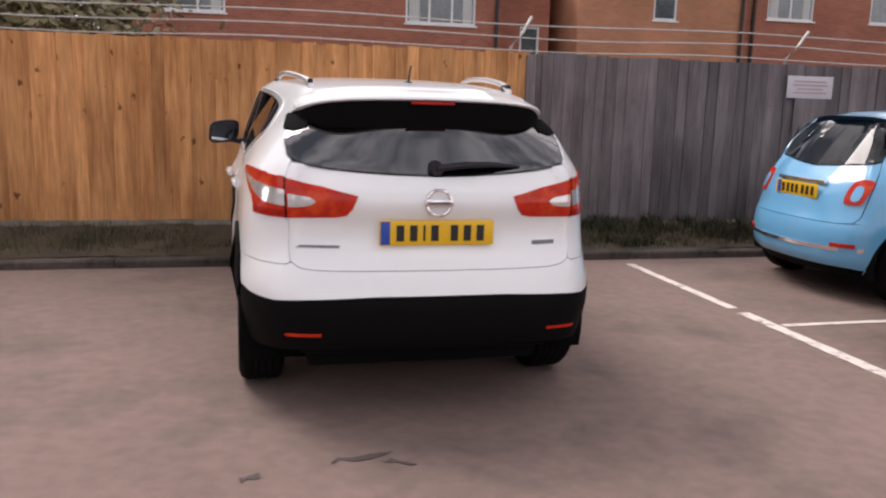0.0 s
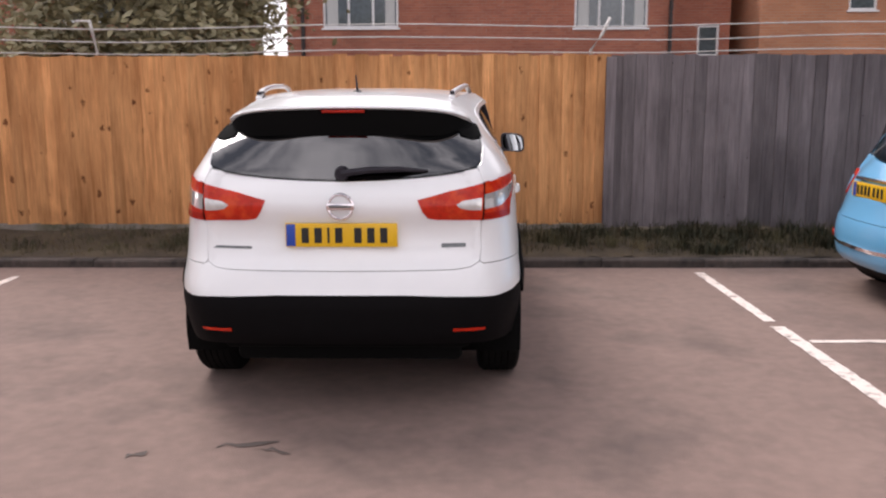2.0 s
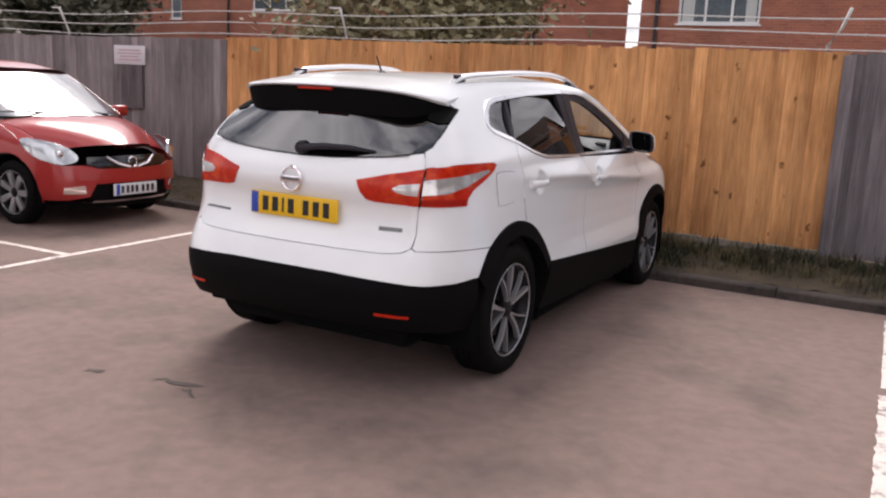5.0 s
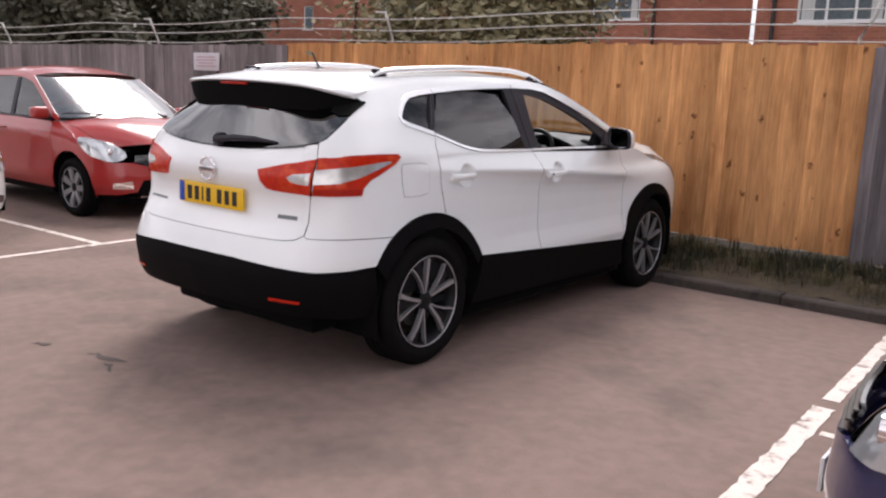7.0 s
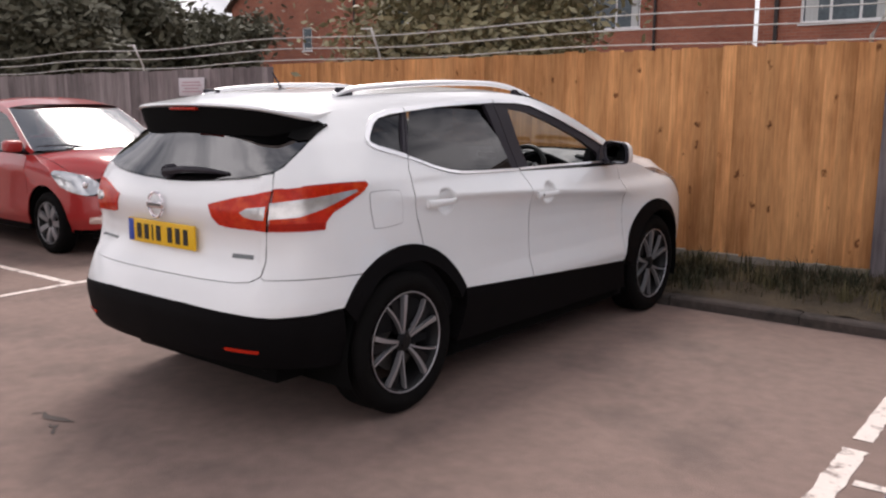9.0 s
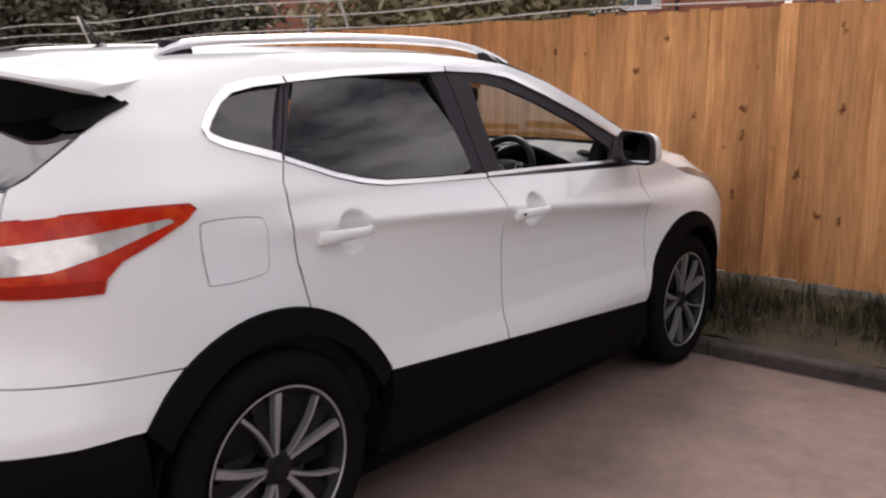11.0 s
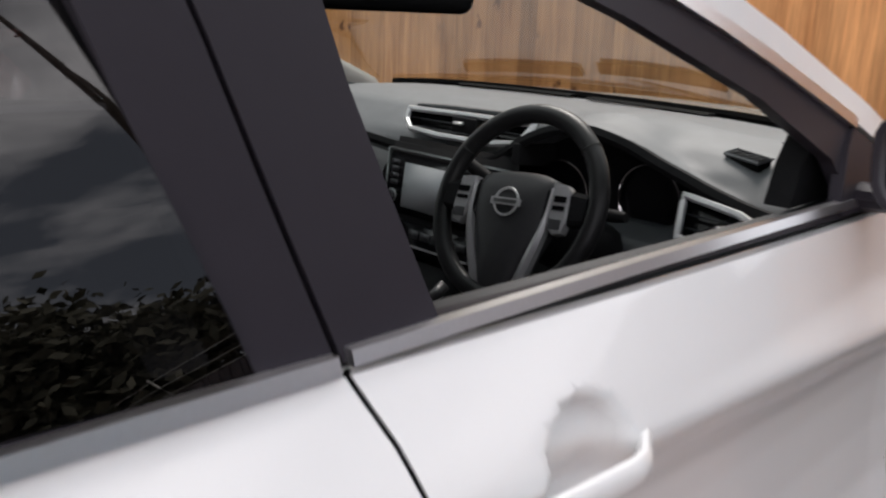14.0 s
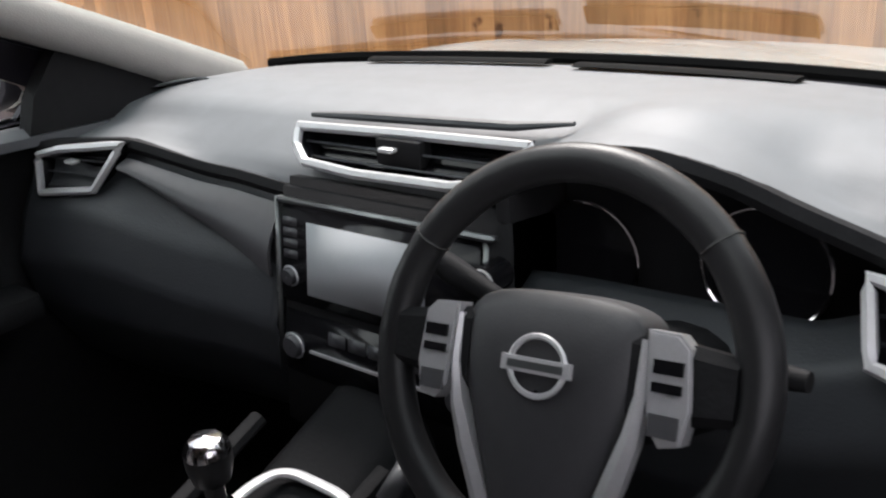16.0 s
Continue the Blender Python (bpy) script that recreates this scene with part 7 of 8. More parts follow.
# door cards and inner sides
for sg in (1, -1):
    fdc = [(1.83, 0.30), (3.03, 0.28), (2.98, 0.95), (2.93, 1.078), (2.3, 1.09), (1.83, 1.098)]
    bm = patch(suv_at, [(sg * a, b) for a, b in [ry(*p) for p in fdc]], (0.1, 0.08), 0.0, 0.085)
    for f in bm.faces:
        f.normal_flip()
    dc = part("door_card", bm, M_CABIN, suv, "black door card")
    bm = bmesh.new()
    rows = []
    for i in range(13):
        y = 1.82 + 1.14 * i / 12
        z = 1.098 - (y - 1.82) * 0.018 + (0.014 if sg < 0 else 0.0)
        po, pi = suv_at(*ry(y, z), 0.020), suv_at(*ry(y, z), 0.115)
        zb = z - 0.026
        pb = suv_at(*ry(y, zb), 0.11)
        rows.append([bm.verts.new((sg * p[0], y, p[1])) for p in ((po.x, z - 0.03), (po.x, z - 0.004), (po.x - 0.006, z), (pi.x + 0.035, z + 0.004), (pi.x + 0.01, z - 0.008), (pb.x, zb))])
    for A, B in zip(rows, rows[1:]):
        for k in range(5):
            bm.faces.new((A[k], A[k + 1], B[k + 1], B[k]))
    bmesh.ops.recalc_face_normals(bm, faces=bm.faces)
    # one kind of pad: left is coloured as lit, right as shaded
    part("door_top_pad", bm, M_DASHLIT if sg < 0 else M_DOORPADSHADE, suv, "door top pad, lit tone on the left, shaded on the right")
    bm = bmesh.new()
    tube(bm, [(sg * 0.725, 2.39, 1.005), (sg * 0.712, 2.42, 0.995), (sg * 0.706, 2.46, 1.003), (sg * 0.712, 2.50, 1.022)], [0.012, 0.007, 0.006, 0.010], 8)
    part("inner_handle", bm, M_CHROME, dc, "chrome inner door handle")
    bm = bmesh.new()
    box(bm, (min(sg * 0.66, sg * 0.76), 2.0, 0.80), (max(sg * 0.66, sg * 0.76), 2.62, 0.85), 0.015)
    part("armrest", bm, M_CABIN, dc, "dark armrest")
    lin = [(0.50, 0.40), (1.80, 0.40), (1.80, 1.10), (1.3, 1.11), (1.1, 1.15), (0.95, 1.20), (0.74, 1.26), (0.50, 1.20)]
    bm = patch(suv_at, [(sg * a, b) for a, b in [ry(*p) for p in lin]], (0.12, 0.08), 0.0, 0.07)
    for f in bm.faces:
        f.normal_flip()
    part("inner_side", bm, M_CABIN, suv)
    # pillars' inner trims
    bm = bmesh.new()
    pts = []
    for y in (2.14, 2.35, 2.6, 2.85, 3.05, 3.14):
        p = suv_at(*ry(y, lerp_table(WS_EDGE, y) - 0.012), 0.055)
        pts.append((sg * p.x, p.y + 0.0, p.z))
    tube(bm, pts, [0.035, 0.036, 0.038, 0.042, 0.046, 0.048], 10)
    # side light is put into the material: left trim pale, right trim dark
    part("pillar_trim", bm, M_HEADLINER if sg < 0 else M_CABIN, suv, "screen pillar trim in a pale lit tone" if sg < 0 else "screen pillar trim in a dark shaded tone")
    bm = bmesh.new()
    tube(bm, [(sg * (suv_at(*ry(1.80 - 0.06 * k, 1.10 + 0.36 * k), 0.06).x), 1.80 - 0.06 * k, 1.10 + 0.36 * k) for k in (0, 0.25, 0.5, 0.75, 1.0)], 0.042, 10)
    part("pillar_trim", bm, M_CABIN, suv, "dark middle pillar trim")
    bm = bmesh.new()
    sail = [(2.69, 1.09), (2.71, 1.15), (2.76, 1.215), (2.82, 1.255), (2.90, 1.215), (3.00, 1.165), (3.06, 1.09)]
    sa = [bm.verts.new((sg * 0.725, y, z)) for y, z in sail]
    sb = [bm.verts.new((sg * 0.765, y, z)) for y, z in sail]
    bm.faces.new(sa)
    bm.faces.new(sb[::-1])
    for k in range(len(sail)):
        bm.faces.new((sa[k], sb[k], sb[(k + 1) % len(sail)], sa[(k + 1) % len(sail)]))
    bmesh.ops.recalc_face_normals(bm, faces=bm.faces)
    part("sail_trim", bm, M_CABIN, suv, "black mirror corner trim")
hl_bm = grid_mesh(lambda u, v: ((u - 0.5) * (0.92 + 0.28 * v), 0.52 + 1.72 * v, 1.475 - 0.03 * abs(2 * u - 1) ** 3 + 0.025 * math.sin(v * 3.1) - 0.015 * (v > 0.97)), 14, 14, 0.006)
part("headliner", hl_bm, M_HEADLINER, suv, "pale fabric headliner")
bm = bmesh.new()
box(bm, (-0.165, 2.553, 1.343), (0.165, 2.587, 1.417), 0.024, segments=3)
bmesh.ops.rotate(bm, cent=(0, 2.575, 1.38), matrix=Matrix.Rotation(radians(27), 3, "Z"), verts=bm.verts)
tube(bm, [(0, 2.58, 1.40), (0, 2.58, 1.445)], 0.012, 6)
box(bm, (-0.065, 2.47, 1.425), (0.065, 2.63, 1.464), 0.014)
part("rear_view_mirror", bm, M_CABIN, suv, "black rear-view mirror")
for sg in (1, -1):
    bm = bmesh.new()
    box(bm, (min(sg * 0.12, sg * 0.52), 2.16, 1.462), (max(sg * 0.12, sg * 0.52), 2.31, 1.476), 0.006)
    part("sun_visor", bm, M_HEADLINER, suv, "pale sun visor")

# ---- the other parked cars: small hatchbacks on one pattern ----
def hatch(name, label, m, paint, L, W, H, axles, R, belt, round_rear, retro=False, doors=2, plate="yellow", grille="wide", dark_front=False, trim=None, group="parked hatchbacks", lamp_in=0.60, round_lamp=False):
    car = thing(name, label, "car", group, m)
    q = H / 1.49
    rr = round_rear
    out = [(0, 0), (0.4 * W, 0.02 * rr), (0.72 * W, 0.10 * rr), (0.88 * W, 0.20 * rr), (0.965 * W, 0.42), (0.99 * W, 0.8), (W, 0.45 * L), (W, 0.66 * L), (0.985 * W, L - 0.72), (0.94 * W, L - 0.42), (0.80 * W, L - 0.17), (0.55 * W, L - 0.05), (0.3 * W, L - 0.012), (0, L)]
    rear = [(0.2 * q, 0.14), (0.3 * q, 0.02), (0.45 * q, 0.0), (0.56 * q, 0.012), (0.66 * q, 0.06), (0.80 * q, 0.10), (0.93 * q, 0.17), (1.0 * q, 0.24), (1.2 * q, 0.40), (1.38 * q, 0.56), (1.47 * q, 0.68)]
    sr = [(0.2 * q, 0.06), (0.35 * q, 0.0), (0.6 * q, 0.0), (0.80 * q, 0.03), (0.93 * q, 0.07), (1.1 * q, 0.15), (1.3 * q, 0.25), (1.45 * q, 0.36)]
    sm = [(0.2 * q, 0.05), (0.35 * q, 0.0), (0.52 * q, 0.014), (0.70 * q, 0.010), (0.80 * q, 0.0), (0.88 * q, 0.03), (0.95 * q, 0.065), (1.15 * q, 0.13), (1.36 * q, 0.20), (1.44 * q, 0.28)]
    sf = [(0.2 * q, 0.06), (0.35 * q, 0.0), (0.62 * q, 0.0), (0.76 * q, 0.02), (0.86 * q, 0.07), (0.95 * q, 0.14), (1.4 * q, 0.3)]
    fr = [(0.16 * q, 0.12), (0.26 * q, 0.02), (0.42 * q, 0.0), (0.58 * q, 0.02), (0.72 * q, 0.09), (0.84 * q, 0.24), (0.95 * q, 0.48)]
    sh = Shell(out, rear, sr, sm, sf, fr, (0.5, 1.2, L - 1.1, L - 0.6))
    at = sh.at
    X = lambda x, z: (sh.sx(x, z), z)
    Y = lambda y, z: (sh.sy(y, z), z)
    F = lambda x, z: (sh.sx(x, z, True), z)

    def both(nm, poly, material, lab="", d=0.0, rim=0.014, step=(0.08, 0.05), shadow=True):
        for sg in (1, -1):
            o = part(nm, patch(at, [(sg * a, b) for a, b in poly], step, rim, d), material, car, lab)
            o.visible_shadow = shadow

    def across(nm, half, material, lab="", d=0.0, rim=0.014, step=(0.07, 0.04)):
        return part(nm, patch(at, half + [(-a, b) for a, b in reversed(half) if abs(a) > 1e-6], step, rim, d), material, car, lab)

    yr, yf = axles
    A = R + 0.065
    hz = R + 0.01
    zs = 0.27
    zt = H - 0.075
    ws0, ws1 = 0.54 * L, L - 1.02
    be = belt
    edge = [(0.60, zt - 0.045), (0.9, zt - 0.01), (0.40 * L, zt), (0.48 * L, zt - 0.012), (ws0, zt - 0.05), (ws0 + 0.4 * (ws1 - ws0), zt - 0.05 - 0.36 * (zt - 0.05 - be)), (ws1, be + 0.03)]
    dlo_top = [(0.62, be + 0.06), (0.74, zt - 0.14), (0.95, zt - 0.075), (0.40 * L, zt - 0.06), (0.49 * L, zt - 0.075), (ws0 + 0.02, zt - 0.12), (ws0 + 0.38 * (ws1 - ws0), zt - 0.12 - 0.36 * (zt - be - 0.10)), (ws1 - 0.14, be + 0.035)]
    dlo_low = [(ws1 - 0.14, be + 0.02), (0.45 * L, be + 0.01), (0.62, be + 0.035)]
    d0, d1 = (0.40 * L, L - 1.08)
    side = [X(0.745 * W, 0.612), X(0.85 * W, 0.616), Y(0.20, 0.618)] + [Y(*p) for p in arc(yr, hz, A, 150, 20, 14)] + [Y(yr + A + 0.02, zs)] + [Y(d0, zs), Y(d0, be)]
    side += [Y(*p) for p in reversed(dlo_low[1:])][:1]
    side += [Y(*p) for p in dlo_top] + [Y(ws1 - 0.02, be + 0.0)] + [Y(*p) for p in reversed(edge)]
    side += [X(0.66 * W, zt - 0.09), X(0.725 * W, be + 0.12), X(0.785 * W, be - 0.05), X(0.785 * W, 0.66)]
    both("body_side", side, paint)
    both("door", [Y(*p) for p in [(d0 + 0.006, zs), (d1, zs), (d1 + 0.02, 0.6), (d1 - 0.01, be - 0.01), (0.5 * L, be), (d0 + 0.006, be)]], paint)
    if doors == 4:
        for sg in (1, -1):
            part("door_gap", ribbon(at, [(sg * a, b) for a, b in [Y(0.58 * L, zs + 0.02), Y(0.58 * L, be - 0.01)]], 0.008, -0.001, 0.003), M_GAP, car)
    both("front_wing", [Y(*p) for p in [(d1 + 0.006, zs)] + arc(yf, hz, A, 172, 20, 14) + [(L - 0.33, 0.52), (L - 0.36, 0.63), (L - 0.50, 0.70), (L - 0.70, 0.84), (ws1 + 0.02, be - 0.005), (d1, be - 0.012), (d1 + 0.026, 0.6)]], paint)
    both("sill", [Y(*p) for p in [(yr + A, 0.20), (yf - A, 0.20), (yf - A, zs - 0.002), (yr + A, zs - 0.002)]], M_CLAD, d=0.006, rim=0.06)
    across("rear_bumper", [(0, 0.27), X(0.7 * W, 0.27), Y(0.30, 0.26)] + [Y(*p) for p in arc(yr, hz, A, 193, 150, 5)] + [Y(0.20, 0.613), X(0.85 * W, 0.611), X(0.745 * W, 0.607), X(0.60 * W, 0.598), (0, 0.595)], paint)
    across("rear_valance", [(0, 0.19), X(0.7 * W, 0.20), X(0.7 * W, 0.265), (0, 0.265)], M_CLAD, d=0.01)
    across("tailgate", [(0, 0.60), X(0.60 * W, 0.603), X(0.735 * W, 0.614), X(0.778 * W, 0.66), X(0.778 * W, be - 0.05), X(0.72 * W, be + 0.12), X(0.68 * W, be + 0.10), (0, be + 0.05)], paint)
    g = across("rear_window", [(0, be + 0.06), X(0.66 * W, be + 0.11), X(0.72 * W, be + 0.14), X(0.62 * W, zt - 0.10), X(0.3 * W, zt - 0.05), (0, zt - 0.04)], M_SMALLGLASS if retro else M_SHINYGLASS, "tinted rear screen", d=0.003, rim=0.004)
    g.visible_shadow = False
    for sg in (1, -1):
        if retro:
            lamp = spline([(0.60, be - 0.18, 0), (0.595, be - 0.08, 0), (0.63, be - 0.02, 0), (0.75, be - 0.01, 0), (0.78, be - 0.06, 0), (0.765, be - 0.17, 0), (0.73, be - 0.20, 0), (0.63, be - 0.20, 0)], 3, True)
            lo = part("tail_lamp", patch(at, [(sg * a, b) for a, b in [X(p.x * W, p.y) for p in lamp]], (0.04, 0.03), 0.02, -0.012), M_LENSRED, car, "red tail lamp with body-colour middle")
            lamp = spline([(0.655, be - 0.165, 0), (0.65, be - 0.07, 0), (0.72, be - 0.065, 0), (0.725, be - 0.16, 0)], 3, True)
            part("lamp_middle", patch(at, [(sg * a, b) for a, b in [X(p.x * W, p.y) for p in lamp]], (0.04, 0.03), 0.008, -0.016), paint, lo, "body-colour lamp middle")
            part("fog_lamp", patch(at, [(sg * a, b) for a, b in [X(0.60 * W, 0.425), X(0.80 * W, 0.43), X(0.80 * W, 0.46), X(0.60 * W, 0.455)]], (0.04, 0.03), 0.02, -0.012), M_LENSRED, car, "red bumper lamp")
        else:
            part("tail_lamp", patch(at, [(sg * a, b) for a, b in [X(0.79 * W, 0.70), Y(0.26, 0.70), Y(0.30, be - 0.02), X(0.84 * W, be)]], (0.05, 0.04), 0.02, -0.008), M_LENSRED, car, "red tail lamp")
        hl = [F((lamp_in + 0.02) * W, 0.60), F(0.82 * W, 0.60), Y(L - 0.38, 0.635), Y(L - 0.50, 0.70), Y(L - 0.64, 0.80), Y(L - 0.70, 0.845), Y(L - 0.52, 0.835), F(0.78 * W, 0.80), F((lamp_in + 0.04) * W, 0.71)]
        if round_lamp:
            hl = [F(0.66 * W, 0.645), F(0.80 * W, 0.60), Y(L - 0.40, 0.655), Y(L - 0.50, 0.715), Y(L - 0.60, 0.80), Y(L - 0.52, 0.825), F(0.80 * W, 0.79), F(0.68 * W, 0.72)]
        if round_lamp:
            hl = [(p.x, p.y) for p in spline([(a, b, 0) for a, b in hl], 3, True)]
        lo = part("headlamp", patch(at, [(sg * a, b) for a, b in hl], (0.04, 0.03), 0.02, -0.014), M_HEADGLASS, car, "clear headlamp")
        c = at(sg * F(0.80 * W, 0.69)[0], 0.69, 0.02)
        bm = bmesh.new()
        lathe(bm, [(0.0, 0.045), (0.03, 0.040), (0.036, 0.02), (0.037, 0.0005)], "y", 20, c)
        part("lamp_reflector", bm, M_CHROME, lo, "bright lamp reflector")
        fg = [F(0.60 * W, 0.33), F(0.80 * W, 0.33), F(0.80 * W, 0.39), F(0.62 * W, 0.41)]
        part("fog_lamp", patch(at, [(sg * a, b) for a, b in fg], (0.05, 0.03), 0.02, -0.006), M_CHROME, car, "fog lamp in a silver surround")
    # front end in two halves that meet in the middle
    E = sh.len
    for sg in (1, -1):
        fb = [(E, 0.42), F(0.50 * W, 0.42), F(0.56 * W, 0.30), F(0.75 * W, 0.27), Y(L - 0.42, 0.26)] + [Y(*p) for p in arc(yf, hz, A, -13, 20, 4)] + [Y(L - 0.335, 0.52), Y(L - 0.365, 0.648), F(0.82 * W, 0.592), F(0.6 * W, 0.592), F(0.45 * W, 0.56), (E, 0.55)]
        part("front_bumper", patch(at, [(sg * a, b) for a, b in fb], (0.06, 0.03), 0.014), paint, car)
        part("lower_grille", patch(at, [(sg * a, b) for a, b in [(E, 0.24), F(0.56 * W, 0.24), F(0.55 * W, 0.295), F(0.49 * W, 0.415), (E, 0.415)]], (0.06, 0.04), 0.012, 0.012), M_CLAD, car, "black lower grille")
        part("front_lip", patch(at, [(sg * a, b) for a, b in [(E, 0.17), F(0.75 * W, 0.18), F(0.75 * W, 0.262), F(0.57 * W, 0.236), (E, 0.236)]], (0.06, 0.04), 0.012, -0.003), M_CLAD if trim is None else trim, car)
        part("grille", patch(at, [(sg * a, b) for a, b in [(E, 0.556), F(0.44 * W, 0.566), F(0.58 * W, 0.60), F(0.56 * W, 0.665), (E, 0.67)]], (0.06, 0.04), 0.012, 0.008), M_GLOSSBLACK, car, "black upper grille")
        if grille == "vee":
            bm = bmesh.new()
            tube(bm, [at(sg * F(0.34 * W, 0.66)[0], 0.665, -0.012), at(sg * F(0.22 * W, 0.60)[0], 0.60, -0.014), at(sg * F(0.06 * W, 0.565)[0], 0.565, -0.014)], 0.011, 6)
            part("grille_vee", bm, M_CHROME, car, "chrome vee on the grille")
            part("bumper_trim", ribbon(at, [(sg * a, b) for a, b in [(E, 0.245), F(0.3 * W, 0.245), F(0.52 * W, 0.25)]], 0.022, -0.012, 0.015), M_CHROME, car, "chrome bumper strip")
        elif grille == "slats":
            for z in (0.585, 0.615, 0.645):
                part("grille_slat", ribbon(at, [(sg * a, b) for a, b in [(E, z), F(0.3 * W, z), F(0.54 * W, z + 0.004)]], 0.006, -0.004, 0.012), M_STEEL, car, "dull metal grille slat")
    if grille == "vee":
        c = at(E, 0.61, 0.0)
        bm = bmesh.new()
        tube(bm, [(0.05 * math.cos(w), c.y - 0.002, 0.61 + 0.05 * math.sin(w)) for w in [2 * math.pi * i / 24 for i in range(24)]], 0.008, 6, True)
        part("front_badge", bm, M_CHROME, car, "chrome round badge")
    # roof, screen, bonnet
    mid = smooth_table([(0.60, zt - 0.01), (0.8, zt + 0.03), (0.40 * L, H - 0.005), (0.48 * L, H - 0.012), (ws0 + 0.17, zt - 0.01)], 3)
    bm = bmesh.new()
    rows = []
    for i in range(25):
        y = 0.60 + (ws0 - 0.60) * i / 24
        e = at(*Y(y, lerp_table(edge, y)))
        row = []
        for j in range(21):
            u = -1 + 2 * j / 20
            yy = y + (0.16 * (i / 24) ** 6 - 0.09 * (1 - i / 24) ** 6) * (1 - abs(u) ** 2.4)
            zc = lerp_table(mid, yy)
            row.append(bm.verts.new((u * e.x, yy, zc - (zc - e.z) * abs(u) ** 3)))
        rows.append(row)
    for P, Q in zip(rows, rows[1:]):
        for k in range(20):
            bm.faces.new((P[k], P[k + 1], Q[k + 1], Q[k]))
    bmesh.ops.recalc_face_normals(bm, faces=bm.faces)
    part("roof", bm, paint, car)
    bm = bmesh.new()
    rows = []
    for i in range(13):
        k = i / 12
        y = ws0 + (ws1 - ws0) * k
        e = at(*Y(y, lerp_table(edge, y)))
        rows.append([bm.verts.new((u * (e.x - 0.004), y + (0.16 + 0.08 * k) * (1 - abs(u) ** 2.2), e.z + 0.014 * (1 - abs(u) ** 2.2))) for u in [-1 + 2 * j / 14 for j in range(15)]])
    for P, Q in zip(rows, rows[1:]):
        for k in range(14):
            bm.faces.new((P[k], P[k + 1], Q[k + 1], Q[k]))
    bmesh.ops.recalc_face_normals(bm, faces=bm.faces)
    o = part("windscreen", bm, M_SHINYGLASS, car)
    o.visible_shadow = False
    bm = bmesh.new()
    rows = []
    for i in range(15):
        k = i / 14
        row = []
        for j in range(21):
            u = -1 + 2 * j / 20
            y0, y1 = ws1 + 0.02 + 0.23 * (1 - abs(u) ** 2.2), L - 0.40 + 0.27 * (1 - abs(u) ** 2)
            y = y0 + (y1 - y0) * k
            w = 0.88 * W - 0.06 * k - 0.10 * k ** 3
            row.append(bm.verts.new((u * w, y, be + 0.045 - (0.06 + 0.0 * k) * k - 0.175 * k ** 2.2 - 0.055 * abs(u) ** 3)))
        rows.append(row)
    for P, Q in zip(rows, rows[1:]):
        for k in range(20):
            bm.faces.new((P[k], P[k + 1], Q[k + 1], Q[k]))
    bmesh.ops.recalc_face_normals(bm, faces=bm.faces)
    part("bonnet", bm, paint, car)
    # wing tops that close up to the bonnet's edge
    for sg in (1, -1):
        bm = bmesh.new()
        rows = []
        for i in range(15):
            k = i / 14
            y = ws1 + 0.02 + (L - 0.40 - ws1 - 0.02) * k
            w = 0.88 * W - 0.06 * k - 0.10 * k ** 3
            zb = be + 0.045 - 0.06 * k - 0.175 * k ** 2.2 - 0.055
            zw = lerp_table([(ws1, be - 0.005), (L - 0.70, 0.838), (L - 0.40, 0.655)], y)
            p = at(*Y(y, zw))
            rows.append([bm.verts.new((sg * (w - 0.01), y, zb - 0.012)), bm.verts.new((sg * (w + 0.008), y, zb - 0.001)), bm.verts.new((sg * (0.5 * w + 0.5 * p.x), y, 0.5 * (zb + zw) + 0.008)), bm.verts.new((sg * (p.x - 0.002), y, zw))])
        for P, Q in zip(rows, rows[1:]):
            for k in range(3):
                bm.faces.new((P[k], P[k + 1], Q[k + 1], Q[k]))
        bmesh.ops.recalc_face_normals(bm, faces=bm.faces)
        part("wing_top", bm, paint, car)
    bm = bmesh.new()
    tube(bm, [(-0.8 * W, ws1 + 0.02, be + 0.005), (-0.4 * W, ws1 + 0.17, be + 0.035), (0, ws1 + 0.235, be + 0.04), (0.4 * W, ws1 + 0.17, be + 0.035), (0.8 * W, ws1 + 0.02, be + 0.005)], 0.026, 8, flat=0.6)
    part("scuttle", bm, M_CLAD, car)
    for s in (-0.5, 0.25):
        bm = bmesh.new()
        tube(bm, [(s * W, ws1 + 0.17, be + 0.055), ((s + 0.35) * W, ws1 + 0.12, be + 0.085), ((s + 0.75) * W * 0.9, ws1 + 0.06, be + 0.075)], [0.012, 0.009, 0.006], 6)
        part("wiper", bm, M_SATIN, car, "black wiper")
    # side glass with its black middle pillar
    dl = [Y(*p) for p in dlo_top] + [Y(*p) for p in dlo_low]
    both("side_window", dl, M_SMALLGLASS, "tinted side glass", d=0.010, rim=0.0, shadow=False)
    for sg in (1, -1):
        yb = 0.47 * L if doors == 4 else 0.43 * L
        part("middle_pillar", ribbon(at, [(sg * a, b) for a, b in [Y(yb, be + 0.012), Y(yb - 0.05, zt - 0.065)]], 0.075, 0.002, 0.02), M_SATIN, car, "black pillar trim")
        part("waist_rubber", ribbon(at, [(sg * a, b) for a, b in [Y(0.64, be + 0.034), Y(0.45 * L, be + 0.012), Y(ws1 - 0.14, be + 0.02)]], 0.02, -0.004, 0.012), M_SATIN, car, "black waist rubber")
        h = at(*Y(d0 + 0.17, be - 0.12))
        bm = bmesh.new()
